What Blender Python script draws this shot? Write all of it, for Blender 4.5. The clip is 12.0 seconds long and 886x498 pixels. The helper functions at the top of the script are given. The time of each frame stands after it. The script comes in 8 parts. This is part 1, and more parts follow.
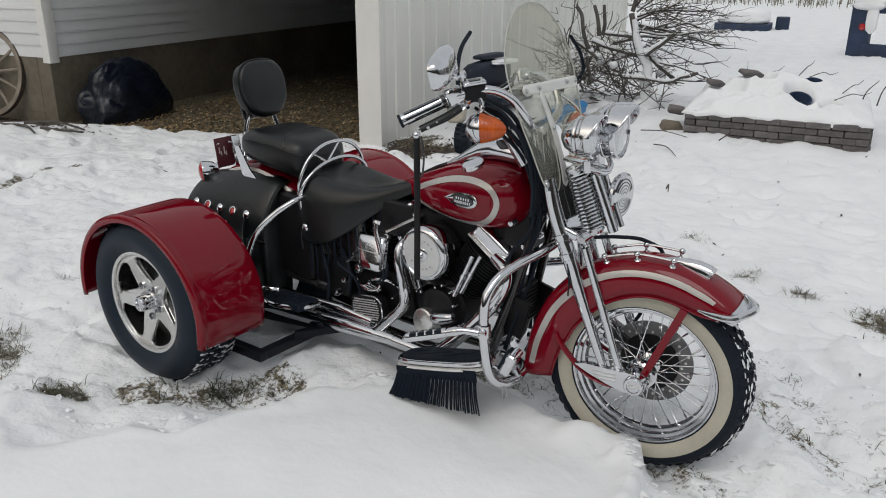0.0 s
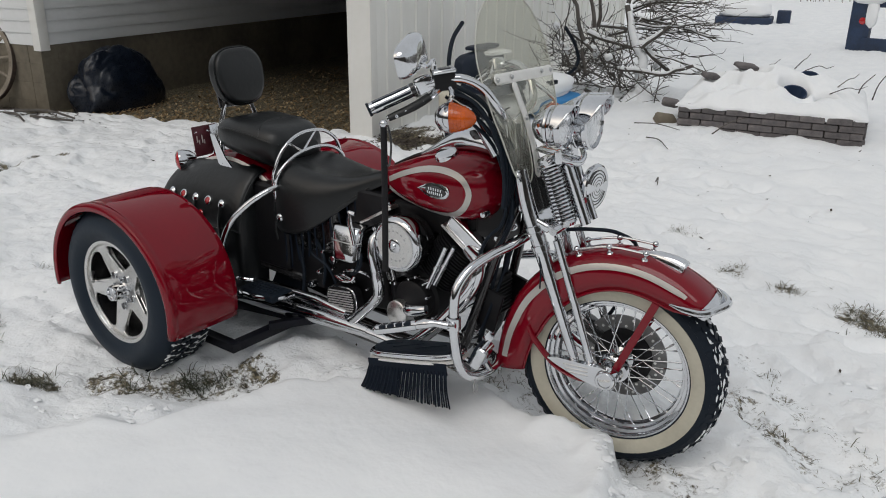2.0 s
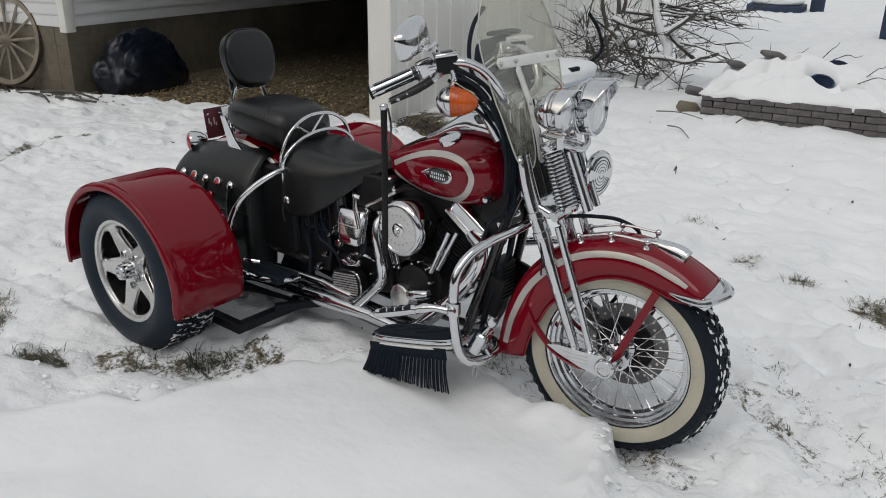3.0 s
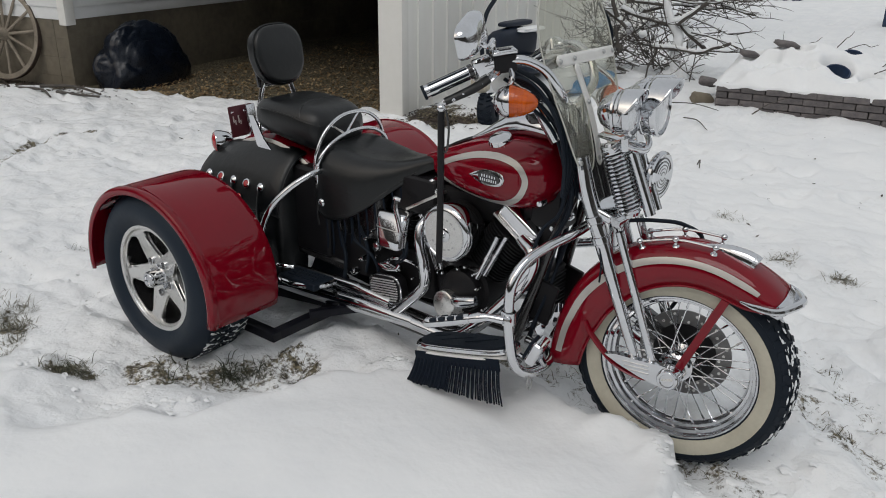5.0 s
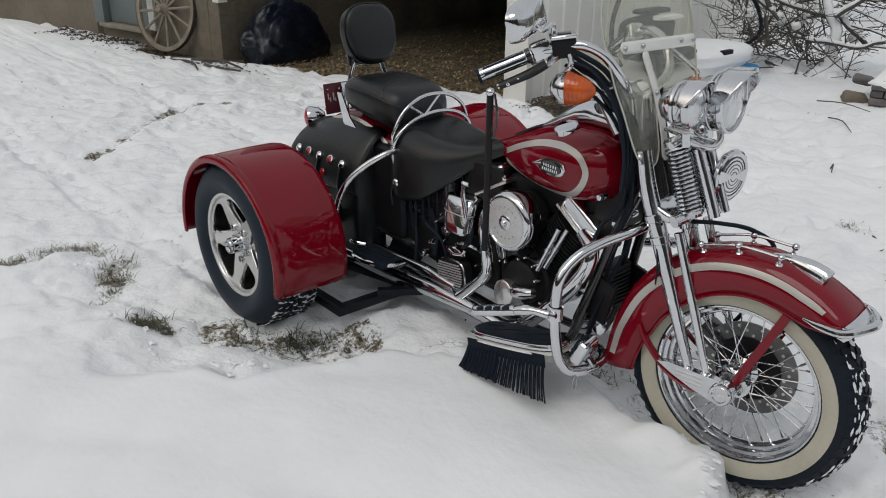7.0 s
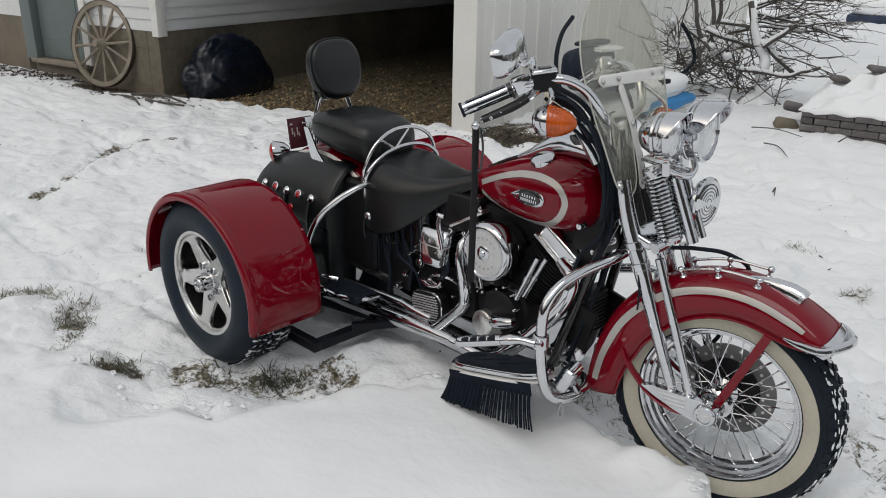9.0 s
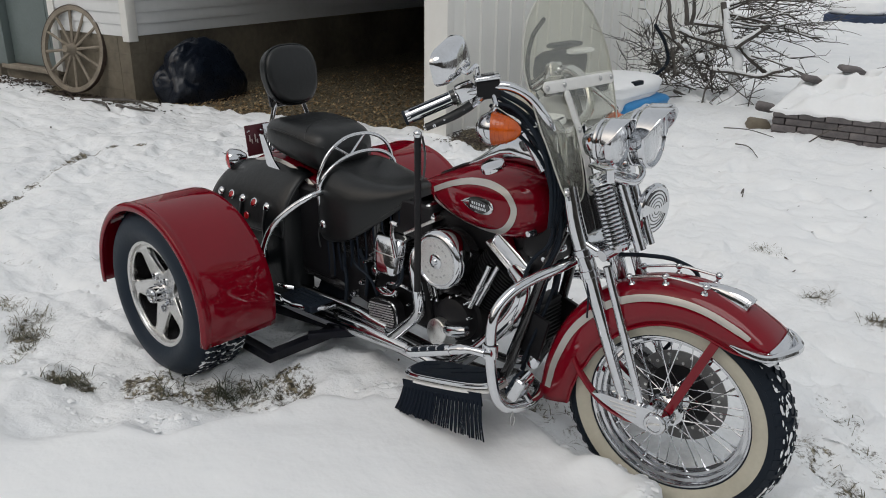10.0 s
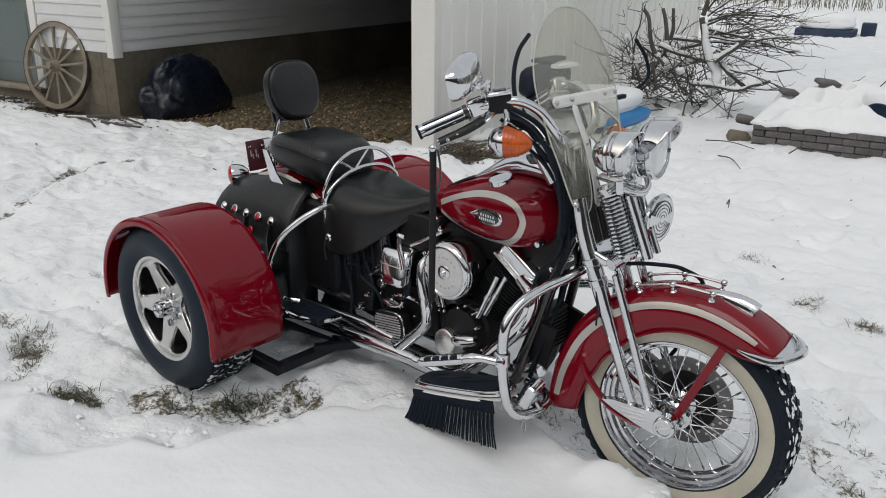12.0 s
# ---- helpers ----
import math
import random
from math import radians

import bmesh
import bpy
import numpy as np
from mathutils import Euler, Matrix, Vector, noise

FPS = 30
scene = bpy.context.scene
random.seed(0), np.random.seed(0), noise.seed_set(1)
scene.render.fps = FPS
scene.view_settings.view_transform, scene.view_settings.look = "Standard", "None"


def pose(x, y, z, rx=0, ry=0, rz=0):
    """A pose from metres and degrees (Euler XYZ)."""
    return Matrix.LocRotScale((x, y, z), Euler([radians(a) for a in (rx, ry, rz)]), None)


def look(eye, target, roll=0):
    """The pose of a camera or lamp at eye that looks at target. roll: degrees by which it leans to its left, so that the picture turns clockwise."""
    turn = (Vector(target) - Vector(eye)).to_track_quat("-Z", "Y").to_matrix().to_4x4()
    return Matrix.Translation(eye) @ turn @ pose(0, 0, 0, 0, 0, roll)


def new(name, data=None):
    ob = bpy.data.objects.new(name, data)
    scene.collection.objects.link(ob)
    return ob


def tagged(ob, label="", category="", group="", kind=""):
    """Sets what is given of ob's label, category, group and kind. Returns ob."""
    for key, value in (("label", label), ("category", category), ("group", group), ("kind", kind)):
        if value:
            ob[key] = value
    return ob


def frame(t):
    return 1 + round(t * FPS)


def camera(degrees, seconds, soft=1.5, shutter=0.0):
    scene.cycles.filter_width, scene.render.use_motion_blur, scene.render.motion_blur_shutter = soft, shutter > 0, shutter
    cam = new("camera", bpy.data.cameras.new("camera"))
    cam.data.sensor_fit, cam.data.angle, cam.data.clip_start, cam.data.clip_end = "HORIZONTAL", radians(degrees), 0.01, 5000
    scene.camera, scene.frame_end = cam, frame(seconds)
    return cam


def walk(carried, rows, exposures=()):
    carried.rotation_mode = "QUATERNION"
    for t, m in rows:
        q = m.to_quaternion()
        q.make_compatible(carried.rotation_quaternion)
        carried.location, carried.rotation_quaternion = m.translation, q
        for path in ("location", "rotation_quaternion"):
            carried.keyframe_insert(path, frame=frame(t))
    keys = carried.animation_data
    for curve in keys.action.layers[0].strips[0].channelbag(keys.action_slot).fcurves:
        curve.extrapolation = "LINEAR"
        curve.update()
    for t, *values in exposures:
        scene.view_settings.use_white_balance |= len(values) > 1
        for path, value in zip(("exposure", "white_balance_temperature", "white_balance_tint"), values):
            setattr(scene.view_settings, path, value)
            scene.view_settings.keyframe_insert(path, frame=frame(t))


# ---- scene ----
cam = camera(57.8, 12.0, soft=1.0)
PATH = [
    (0, (2.638, -2.337, 1.587), (1.535, -0.814, 0.908), 0.2),
    (0.5, (2.632, -2.335, 1.59), (1.528, -0.811, 0.913), 0.1),
    (1, (2.631, -2.324, 1.582), (1.531, -0.795, 0.91), 0.2),
    (1.5, (2.65, -2.281, 1.573), (1.553, -0.755, 0.889), 0.4),
    (2, (2.699, -2.249, 1.571), (1.596, -0.733, 0.874), 0.6),
    (2.5, (2.737, -2.217, 1.558), (1.613, -0.725, 0.845), 0.9),
    (3, (2.761, -2.197, 1.563), (1.614, -0.73, 0.835), 0.9),
    (3.2, (2.772, -2.185, 1.572), (1.615, -0.729, 0.836), 0.8),
    (5, (2.529, -2.215, 1.567), (1.406, -0.741, 0.815), 0.7),
    (5.5, (2.528, -2.185, 1.561), (1.414, -0.705, 0.807), 1.2),
    (6, (2.591, -2.092, 1.555), (1.419, -0.655, 0.806), 1.1),
    (6.5, (2.657, -2.017, 1.546), (1.313, -0.765, 0.756), 0.5),
    (7, (2.716, -1.993, 1.555), (1.34, -0.775, 0.768), 0.8),
    (9, (2.622, -2.102, 1.565), (1.334, -0.75, 0.848), 1.0),
    (9.5, (2.636, -2.061, 1.574), (1.368, -0.69, 0.856), 0.8),
    (10, (2.683, -1.994, 1.578), (1.417, -0.62, 0.864), 0.7),
    (10.5, (2.71, -1.962, 1.573), (1.427, -0.602, 0.863), 0.7),
    (11, (2.724, -1.968, 1.579), (1.394, -0.653, 0.87), 0.2),
    (11.5, (2.687, -2.026, 1.59), (1.356, -0.705, 0.893), -0.2),
    (12, (2.639, -2.104, 1.588), (1.408, -0.682, 0.907), 0.7),
]
walk(cam, [(t, look(eye, target, roll)) for t, eye, target, roll in PATH], exposures=[(0.0, -0.09), (2.5, -0.12), (6.5, -0.16), (9.2, -0.06), (11.0, -0.12), (12.0, 0.0)])

# ---- light: an overcast winter sky ----
world = bpy.data.worlds.new("overcast_sky")
scene.world = world
world.use_nodes = True
wn = world.node_tree.nodes
sky = wn.new("ShaderNodeTexSky")
sky.sky_type, sky.sun_disc = "NISHITA", False
sky.sun_elevation, sky.sun_rotation = radians(38), radians(200)
sky.air_density, sky.dust_density, sky.ozone_density = 1.0, 6.0, 1.0
grey = wn.new("ShaderNodeMixRGB")
grey.inputs["Fac"].default_value = 0.82
grey.inputs["Color2"].default_value = (6.2, 6.35, 6.42, 1)
world.node_tree.links.new(sky.outputs["Color"], grey.inputs["Color1"])
world.node_tree.links.new(grey.outputs["Color"], wn["Background"].inputs["Color"])
wn["Background"].inputs["Strength"].default_value = 0.107
sun = new("sun", bpy.data.lights.new("sun", "SUN"))
sun.data.energy, sun.data.angle, sun.data.color = 0.8, radians(35), (1, 0.97, 0.94)
sun.matrix_world = look((2, -6, 10), (0, 0, 0))


# ---- materials ----
def material(name, base, rough=0.5, metal=0.0, var=0.0, scale=8.0, dark=None, bump=0.0, bscale=60.0, coat=0.0, fine=0.0, spec=None, stretch=None, trans=0.0):
    """A principled material whose colour wanders between base and dark at two scales, with a fine relief."""
    m = bpy.data.materials.new(name)
    m.use_nodes = True
    nt = m.node_tree
    b = nt.nodes["Principled BSDF"]
    b.inputs["Base Color"].default_value = (*base, 1)
    b.inputs["Roughness"].default_value = rough
    b.inputs["Metallic"].default_value = metal
    b.inputs["Coat Weight"].default_value = coat
    b.inputs["Coat Roughness"].default_value = 0.04
    b.inputs["Transmission Weight"].default_value = trans
    if spec is not None:
        b.inputs["Specular IOR Level"].default_value = spec
    tc = nt.nodes.new("ShaderNodeTexCoord")
    vec = tc.outputs["Object"]
    if stretch:
        mp = nt.nodes.new("ShaderNodeMapping")
        mp.inputs["Scale"].default_value = stretch
        nt.links.new(vec, mp.inputs["Vector"])
        vec = mp.outputs["Vector"]
    if dark is not None:
        n1 = nt.nodes.new("ShaderNodeTexNoise")
        n1.inputs["Scale"].default_value, n1.inputs["Detail"].default_value = scale, 6
        n2 = nt.nodes.new("ShaderNodeTexNoise")
        n2.inputs["Scale"].default_value, n2.inputs["Detail"].default_value = scale * 9, 3
        for n in (n1, n2):
            nt.links.new(vec, n.inputs["Vector"])
        add = nt.nodes.new("ShaderNodeMath")
        add.operation = "MULTIPLY_ADD"
        nt.links.new(n2.outputs["Fac"], add.inputs[0])
        add.inputs[1].default_value = 0.45
        nt.links.new(n1.outputs["Fac"], add.inputs[2])
        ramp = nt.nodes.new("ShaderNodeMapRange")
        ramp.inputs["From Min"].default_value, ramp.inputs["From Max"].default_value = 0.5, 0.95
        nt.links.new(add.outputs[0], ramp.inputs["Value"])
        mix = nt.nodes.new("ShaderNodeMixRGB")
        mix.inputs["Color1"].default_value, mix.inputs["Color2"].default_value = (*base, 1), (*dark, 1)
        sc = nt.nodes.new("ShaderNodeMath")
        sc.operation = "MULTIPLY"
        sc.inputs[1].default_value = var if var else 1.0
        nt.links.new(ramp.outputs[0], sc.inputs[0])
        nt.links.new(sc.outputs[0], mix.inputs["Fac"])
        info = nt.nodes.new("ShaderNodeObjectInfo")
        hsv = nt.nodes.new("ShaderNodeHueSaturation")
        vr = nt.nodes.new("ShaderNodeMapRange")
        vr.inputs["To Min"].default_value, vr.inputs["To Max"].default_value = 1 - fine, 1 + fine
        nt.links.new(info.outputs["Random"], vr.inputs["Value"])
        nt.links.new(vr.outputs[0], hsv.inputs["Value"])
        nt.links.new(mix.outputs[0], hsv.inputs["Color"])
        nt.links.new(hsv.outputs[0], b.inputs["Base Color"])
        rr = nt.nodes.new("ShaderNodeMapRange")
        rr.inputs["To Min"].default_value, rr.inputs["To Max"].default_value = max(0, rough - 0.06), min(1, rough + 0.1)
        nt.links.new(n2.outputs["Fac"], rr.inputs["Value"])
        nt.links.new(rr.outputs[0], b.inputs["Roughness"])
    if bump:
        n3 = nt.nodes.new("ShaderNodeTexNoise")
        n3.inputs["Scale"].default_value, n3.inputs["Detail"].default_value = bscale, 5
        nt.links.new(vec, n3.inputs["Vector"])
        bp = nt.nodes.new("ShaderNodeBump")
        bp.inputs["Strength"].default_value, bp.inputs["Distance"].default_value = bump, 0.01
        nt.links.new(n3.outputs["Fac"], bp.inputs["Height"])
        nt.links.new(bp.outputs[0], b.inputs["Normal"])
    return m


CHROME = material("chrome", (0.70, 0.715, 0.74), 0.035, 1.0, var=0.4, scale=14, dark=(0.52, 0.52, 0.53), bump=0.03, bscale=22)
ALLOY = material("brushed_alloy", (0.74, 0.735, 0.72), 0.27, 1.0, var=0.5, scale=25, dark=(0.62, 0.61, 0.59), bump=0.03, bscale=300)
STEEL = material("satin_steel", (0.55, 0.55, 0.55), 0.3, 1.0, var=0.5, scale=30, dark=(0.35, 0.35, 0.34))
DISC = material("brake_disc_steel", (0.22, 0.22, 0.22), 0.38, 1.0, var=0.6, scale=30, dark=(0.14, 0.135, 0.13))
RED = material("red_paint", (0.185, 0.0018, 0.0098), 0.35, 0.0, var=0.6, scale=5, dark=(0.150, 0.0014, 0.008), bump=0.004, bscale=7, coat=0.85, spec=0.0)
BAND = material("polished_steel_band", (0.90, 0.89, 0.86), 0.36, 0.55, var=0.4, scale=30, dark=(0.74, 0.73, 0.70))
SILVER = material("silver_stripe_paint", (0.52, 0.50, 0.47), 0.3, 0.35, var=0.4, scale=20, dark=(0.45, 0.43, 0.4), coat=0.6)
BLACK = material("black_enamel", (0.012, 0.012, 0.014), 0.22, 0.0, var=0.6, scale=12, dark=(0.022, 0.021, 0.02), coat=0.5)
MATTE = material("black_crackle_metal", (0.008, 0.008, 0.010), 0.40, 0.0, var=0.7, scale=15, dark=(0.014, 0.0135, 0.014), bump=0.1, bscale=200, spec=0.22)
FRAME = material("black_frame_steel", (0.007, 0.008, 0.013), 0.35, 0.0, var=0.7, scale=10, dark=(0.012, 0.012, 0.016), bump=0.05, spec=0.2)
LEATHER = material("black_leather", (0.003, 0.0044, 0.0055), 0.36, 0.0, var=0.7, scale=7, dark=(0.006, 0.007, 0.0075), bump=0.14, bscale=35, spec=0.48)
RUBBER = material("black_rubber", (0.006, 0.011, 0.019), 0.55, 0.0, var=0.7, scale=10, dark=(0.011, 0.016, 0.024), bump=0.08, bscale=120, spec=0.2)
FRINGE = material("black_suede_fringe", (0.004, 0.008, 0.017), 0.6, 0.0, var=0.7, scale=12, dark=(0.007, 0.012, 0.020), bump=0.05, spec=0.14)
SIDEWALL = material("weathered_tyre_rubber", (0.006, 0.014, 0.026), 0.5, 0.0, var=0.8, scale=5, dark=(0.011, 0.020, 0.033), bump=0.05, bscale=90, spec=0.3)
WHITEWALL = material("cream_whitewall_rubber", (0.52, 0.49, 0.40), 0.6, 0.0, var=0.7, scale=9, dark=(0.40, 0.375, 0.30), bump=0.04, bscale=120)
AMBER = material("amber_lens", (0.60, 0.105, 0.004), 0.16, 0.0, var=0.7, scale=30, dark=(0.34, 0.045, 0.003), coat=0.35, bump=0.05, bscale=120)
REDLENS = material("red_lens", (0.45, 0.012, 0.016), 0.1, 0.0, var=0.5, scale=40, dark=(0.3, 0.008, 0.01), coat=1.0)
CLEARLENS = material("fluted_lamp_glass", (0.74, 0.76, 0.78), 0.10, 0.8, var=0.7, scale=25, dark=(0.40, 0.42, 0.45), bump=0.6, bscale=55, coat=1.0, stretch=(1, 1, 0.25))
PLATE = material("maroon_plate", (0.10, 0.018, 0.028), 0.45, 0.0, var=0.6, scale=25, dark=(0.06, 0.012, 0.018))
PALE = material("pale_marking", (0.55, 0.50, 0.48), 0.5, 0.0, var=0.5, scale=60, dark=(0.4, 0.36, 0.35))
SIDING = material("white_vinyl_siding", (0.74, 0.75, 0.75), 0.45, 0.0, var=0.6, scale=1.5, dark=(0.62, 0.63, 0.62), bump=0.04, bscale=80, fine=0.03)
TRIM = material("white_trim_metal", (0.78, 0.77, 0.735), 0.4, 0.0, var=0.5, scale=2, dark=(0.68, 0.67, 0.63), bump=0.02)
METALWALL = material("white_ribbed_steel", (0.83, 0.825, 0.79), 0.38, 0.0, var=0.6, scale=1.2, dark=(0.73, 0.725, 0.685), bump=0.03, bscale=20, stretch=(1, 1, 0.3))
BLOCK = material("grey_brown_block_wall", (0.20, 0.172, 0.128), 0.85, 0.0, var=0.95, scale=1.6, dark=(0.10, 0.088, 0.066), bump=0.35, bscale=90, fine=0.03)
MORTAR = material("block_mortar", (0.20, 0.172, 0.13), 0.9, 0.0, var=0.8, scale=2, dark=(0.13, 0.112, 0.085), bump=0.3, bscale=120)
DOORGREEN = material("grey_green_door_paint", (0.145, 0.178, 0.175), 0.45, 0.0, var=0.6, scale=4, dark=(0.11, 0.138, 0.135), bump=0.03)
OLDWOOD = material("weathered_grey_wood", (0.30, 0.26, 0.205), 0.8, 0.0, var=0.9, scale=6, dark=(0.15, 0.125, 0.095), bump=0.3, bscale=60, stretch=(1, 1, 1))
RUST = material("rusty_dark_iron", (0.10, 0.075, 0.06), 0.7, 0.4, var=0.9, scale=20, dark=(0.05, 0.04, 0.035), bump=0.2)
# near-black colour carries the shade inside the carport
SHADEDINSIDE = material("carport_inside_shade", (0.035, 0.031, 0.028), 0.9, 0.0, var=0.8, scale=3, dark=(0.02, 0.018, 0.016), bump=0.2)
BAGPLASTIC = material("black_bin_bag_plastic", (0.006, 0.009, 0.016), 0.27, 0.0, var=0.5, scale=8, dark=(0.010, 0.014, 0.023), bump=0.22, bscale=9, spec=0.36)
BRICK = material("grey_brown_paving_brick", (0.175, 0.158, 0.155), 0.85, 0.0, var=0.9, scale=9, dark=(0.085, 0.080, 0.084), bump=0.4, bscale=110, fine=0.22)
BARK = material("dark_branch_bark", (0.115, 0.104, 0.092), 0.85, 0.0, var=0.9, scale=12, dark=(0.045, 0.040, 0.036), bump=0.5, bscale=60)
BLUEPAINT = material("faded_dark_blue_steel", (0.022, 0.046, 0.105), 0.5, 0.0, var=0.8, scale=4, dark=(0.012, 0.02, 0.04), bump=0.1)
COOLERBLUE = material("bright_blue_plastic", (0.03, 0.23, 0.52), 0.4, 0.0, var=0.4, scale=6, dark=(0.02, 0.17, 0.4))
WHITEPLASTIC = material("white_plastic", (0.75, 0.76, 0.77), 0.35, 0.0, var=0.4, scale=6, dark=(0.66, 0.67, 0.68))
LEAF = material("dry_brown_leaf", (0.27, 0.18, 0.085), 0.8, 0.0, var=1.0, scale=2.5, dark=(0.10, 0.065, 0.035))
GRASS = material("dark_winter_grass", (0.055, 0.062, 0.035), 0.8, 0.0, var=1.0, scale=5, dark=(0.025, 0.03, 0.02))
NAVY = material("navy_vinyl", (0.010, 0.016, 0.030), 0.45, 0.0, var=0.6, scale=6, dark=(0.016, 0.024, 0.042), bump=0.1, bscale=40, spec=0.3)
STRAW = material("dry_winter_grass", (0.21, 0.19, 0.135), 0.85, 0.0, var=1.0, scale=4, dark=(0.07, 0.07, 0.05))


def snow_material():
    """Snow, wearing through to wet earth and flattened grass where the sheet's bare value is high."""
    m = bpy.data.materials.new("snow_and_bare_ground")
    m.use_nodes = True
    nt = m.node_tree
    b = nt.nodes["Principled BSDF"]
    tc = nt.nodes.new("ShaderNodeTexCoord")

    def tex(scale, detail=5, rough=0.55):
        n = nt.nodes.new("ShaderNodeTexNoise")
        n.inputs["Scale"].default_value, n.inputs["Detail"].default_value, n.inputs["Roughness"].default_value = scale, detail, rough
        nt.links.new(tc.outputs["Object"], n.inputs["Vector"])
        return n.outputs["Fac"]

    def mix(fac, a, c):
        n = nt.nodes.new("ShaderNodeMixRGB")
        for key, v in (("Fac", fac), ("Color1", a), ("Color2", c)):
            if isinstance(v, tuple):
                n.inputs[key].default_value = v
            else:
                nt.links.new(v, n.inputs[key])
        return n.outputs[0]

    def ramp(v, lo, hi):
        n = nt.nodes.new("ShaderNodeMapRange")
        n.inputs["From Min"].default_value, n.inputs["From Max"].default_value = lo, hi
        nt.links.new(v, n.inputs["Value"])
        return n.outputs[0]

    def maths(op, a, c):
        n = nt.nodes.new("ShaderNodeMath")
        n.operation = op
        for k, v in enumerate((a, c)):
            if isinstance(v, float):
                n.inputs[k].default_value = v
            else:
                nt.links.new(v, n.inputs[k])
        return n.outputs[0]

    at = nt.nodes.new("ShaderNodeAttribute")
    at.attribute_name = "bare"
    white = mix(ramp(tex(3), 0.35, 0.7), (0.86, 0.875, 0.885, 1), (0.80, 0.82, 0.84, 1))
    earth = mix(ramp(tex(14), 0.35, 0.65), (0.085, 0.072, 0.05, 1), (0.035, 0.031, 0.022, 1))
    earth = mix(ramp(tex(55, 4), 0.45, 0.62), earth, (0.23, 0.20, 0.135, 1))
    rag = maths("ADD", maths("MULTIPLY", tex(16, 6, 0.7), 0.95), maths("MULTIPLY", tex(70, 4, 0.7), 0.55))
    cut = maths("ADD", at.outputs["Fac"], maths("SUBTRACT", rag, 0.75))
    fac = ramp(cut, 0.44, 0.58)
    nt.links.new(mix(fac, white, earth), b.inputs["Base Color"])
    b.inputs["Roughness"].default_value = 0.75
    b.inputs["Specular IOR Level"].default_value = 0.25
    worn = nt.nodes.new("ShaderNodeAttribute")
    worn.attribute_name = "trodden"
    clods = maths("MULTIPLY", worn.outputs["Fac"], maths("ADD", maths("MULTIPLY", ramp(tex(17, 6, 0.6), 0.42, 0.60), 0.15), maths("MULTIPLY", tex(48, 5, 0.65), 0.10)))
    h = maths("ADD", maths("ADD", maths("MULTIPLY", tex(5.0, 4, 0.5), 0.75), clods), maths("ADD", maths("MULTIPLY", tex(22, 5, 0.55), 0.12), maths("MULTIPLY", tex(130, 4), 0.016)))
    bp = nt.nodes.new("ShaderNodeBump")
    bp.inputs["Strength"].default_value, bp.inputs["Distance"].default_value = 0.7, 0.03
    nt.links.new(h, bp.inputs["Height"])
    nt.links.new(bp.outputs[0], b.inputs["Normal"])
    return m


GROUND = snow_material()
SNOW = material("fresh_snow", (0.86, 0.875, 0.885), 0.75, 0.0, var=0.7, scale=4, dark=(0.80, 0.82, 0.84), bump=0.25, bscale=30, spec=0.25)


def windshield_material():
    m = bpy.data.materials.new("smoked_acrylic_sky_veil")
    m.use_nodes = True
    nt = m.node_tree
    nt.nodes.remove(nt.nodes["Principled BSDF"])
    tr, gl, mx = nt.nodes.new("ShaderNodeBsdfTransparent"), nt.nodes.new("ShaderNodeBsdfGlossy"), nt.nodes.new("ShaderNodeMixShader")
    # pale diffuse share: haze of the acrylic plus the sky's sheen as colour
    di, m2 = nt.nodes.new("ShaderNodeBsdfDiffuse"), nt.nodes.new("ShaderNodeMixShader")
    di.inputs["Color"].default_value = (0.47, 0.47, 0.42, 1)
    tr.inputs["Color"].default_value = (0.95, 0.95, 0.90, 1)
    gl.inputs["Roughness"].default_value = 0.03
    m2.inputs[0].default_value = 0.15
    nt.links.new(tr.outputs[0], m2.inputs[1])
    nt.links.new(di.outputs[0], m2.inputs[2])
    mx.inputs[0].default_value = 0.08
    nt.links.new(m2.outputs[0], mx.inputs[1])
    nt.links.new(gl.outputs[0], mx.inputs[2])
    nt.links.new(mx.outputs[0], nt.nodes["Material Output"].inputs["Surface"])
    return m


GLASS = windshield_material()


# ---- mesh helpers ----
def V(*a):
    return Vector(a)


def finish(bm, name, mat, sharp=35):
    bmesh.ops.remove_doubles(bm, verts=bm.verts, dist=1e-5)
    bmesh.ops.recalc_face_normals(bm, faces=bm.faces)
    lim = radians(sharp)
    for f in bm.faces:
        f.smooth = True
    for e in bm.edges:
        e.smooth = not (len(e.link_faces) == 2 and e.calc_face_angle(0) > lim)
    me = bpy.data.meshes.new(name)
    bm.to_mesh(me)
    bm.free()
    me.materials.append(mat)
    return me


def part(name, bm, mat, parent=None, label="", sharp=35):
    ob = new(name, finish(bm, name, mat, sharp))
    ob.parent = parent
    return tagged(ob, label)


def thing(name, label, category, at=(0, 0, 0), rz=0, group="", kind=""):
    ob = new(name)
    ob.matrix_basis = pose(*at, 0, 0, rz)
    return tagged(ob, label, category, group, kind)


def loft(bm, rings, caps=True, closed=False):
    rows = [[bm.verts.new(p) for p in ring] for ring in rings]
    n = len(rows[0])
    pairs = list(zip(rows, rows[1:])) + ([(rows[-1], rows[0])] if closed else [])
    for a, c in pairs:
        for k in range(n):
            try:
                bm.faces.new((a[k], a[(k + 1) % n], c[(k + 1) % n], c[k]))
            except ValueError:
                pass
    if caps and not closed:
        for r in (rows[0], rows[-1]):
            bm.faces.new(r)
    return bm


def sheet(bm, rows):
    """An open grid of points."""
    vs = [[bm.verts.new(p) for p in r] for r in rows]
    for a, c in zip(vs, vs[1:]):
        for k in range(len(a) - 1):
            bm.faces.new((a[k], a[k + 1], c[k + 1], c[k]))
    return bm


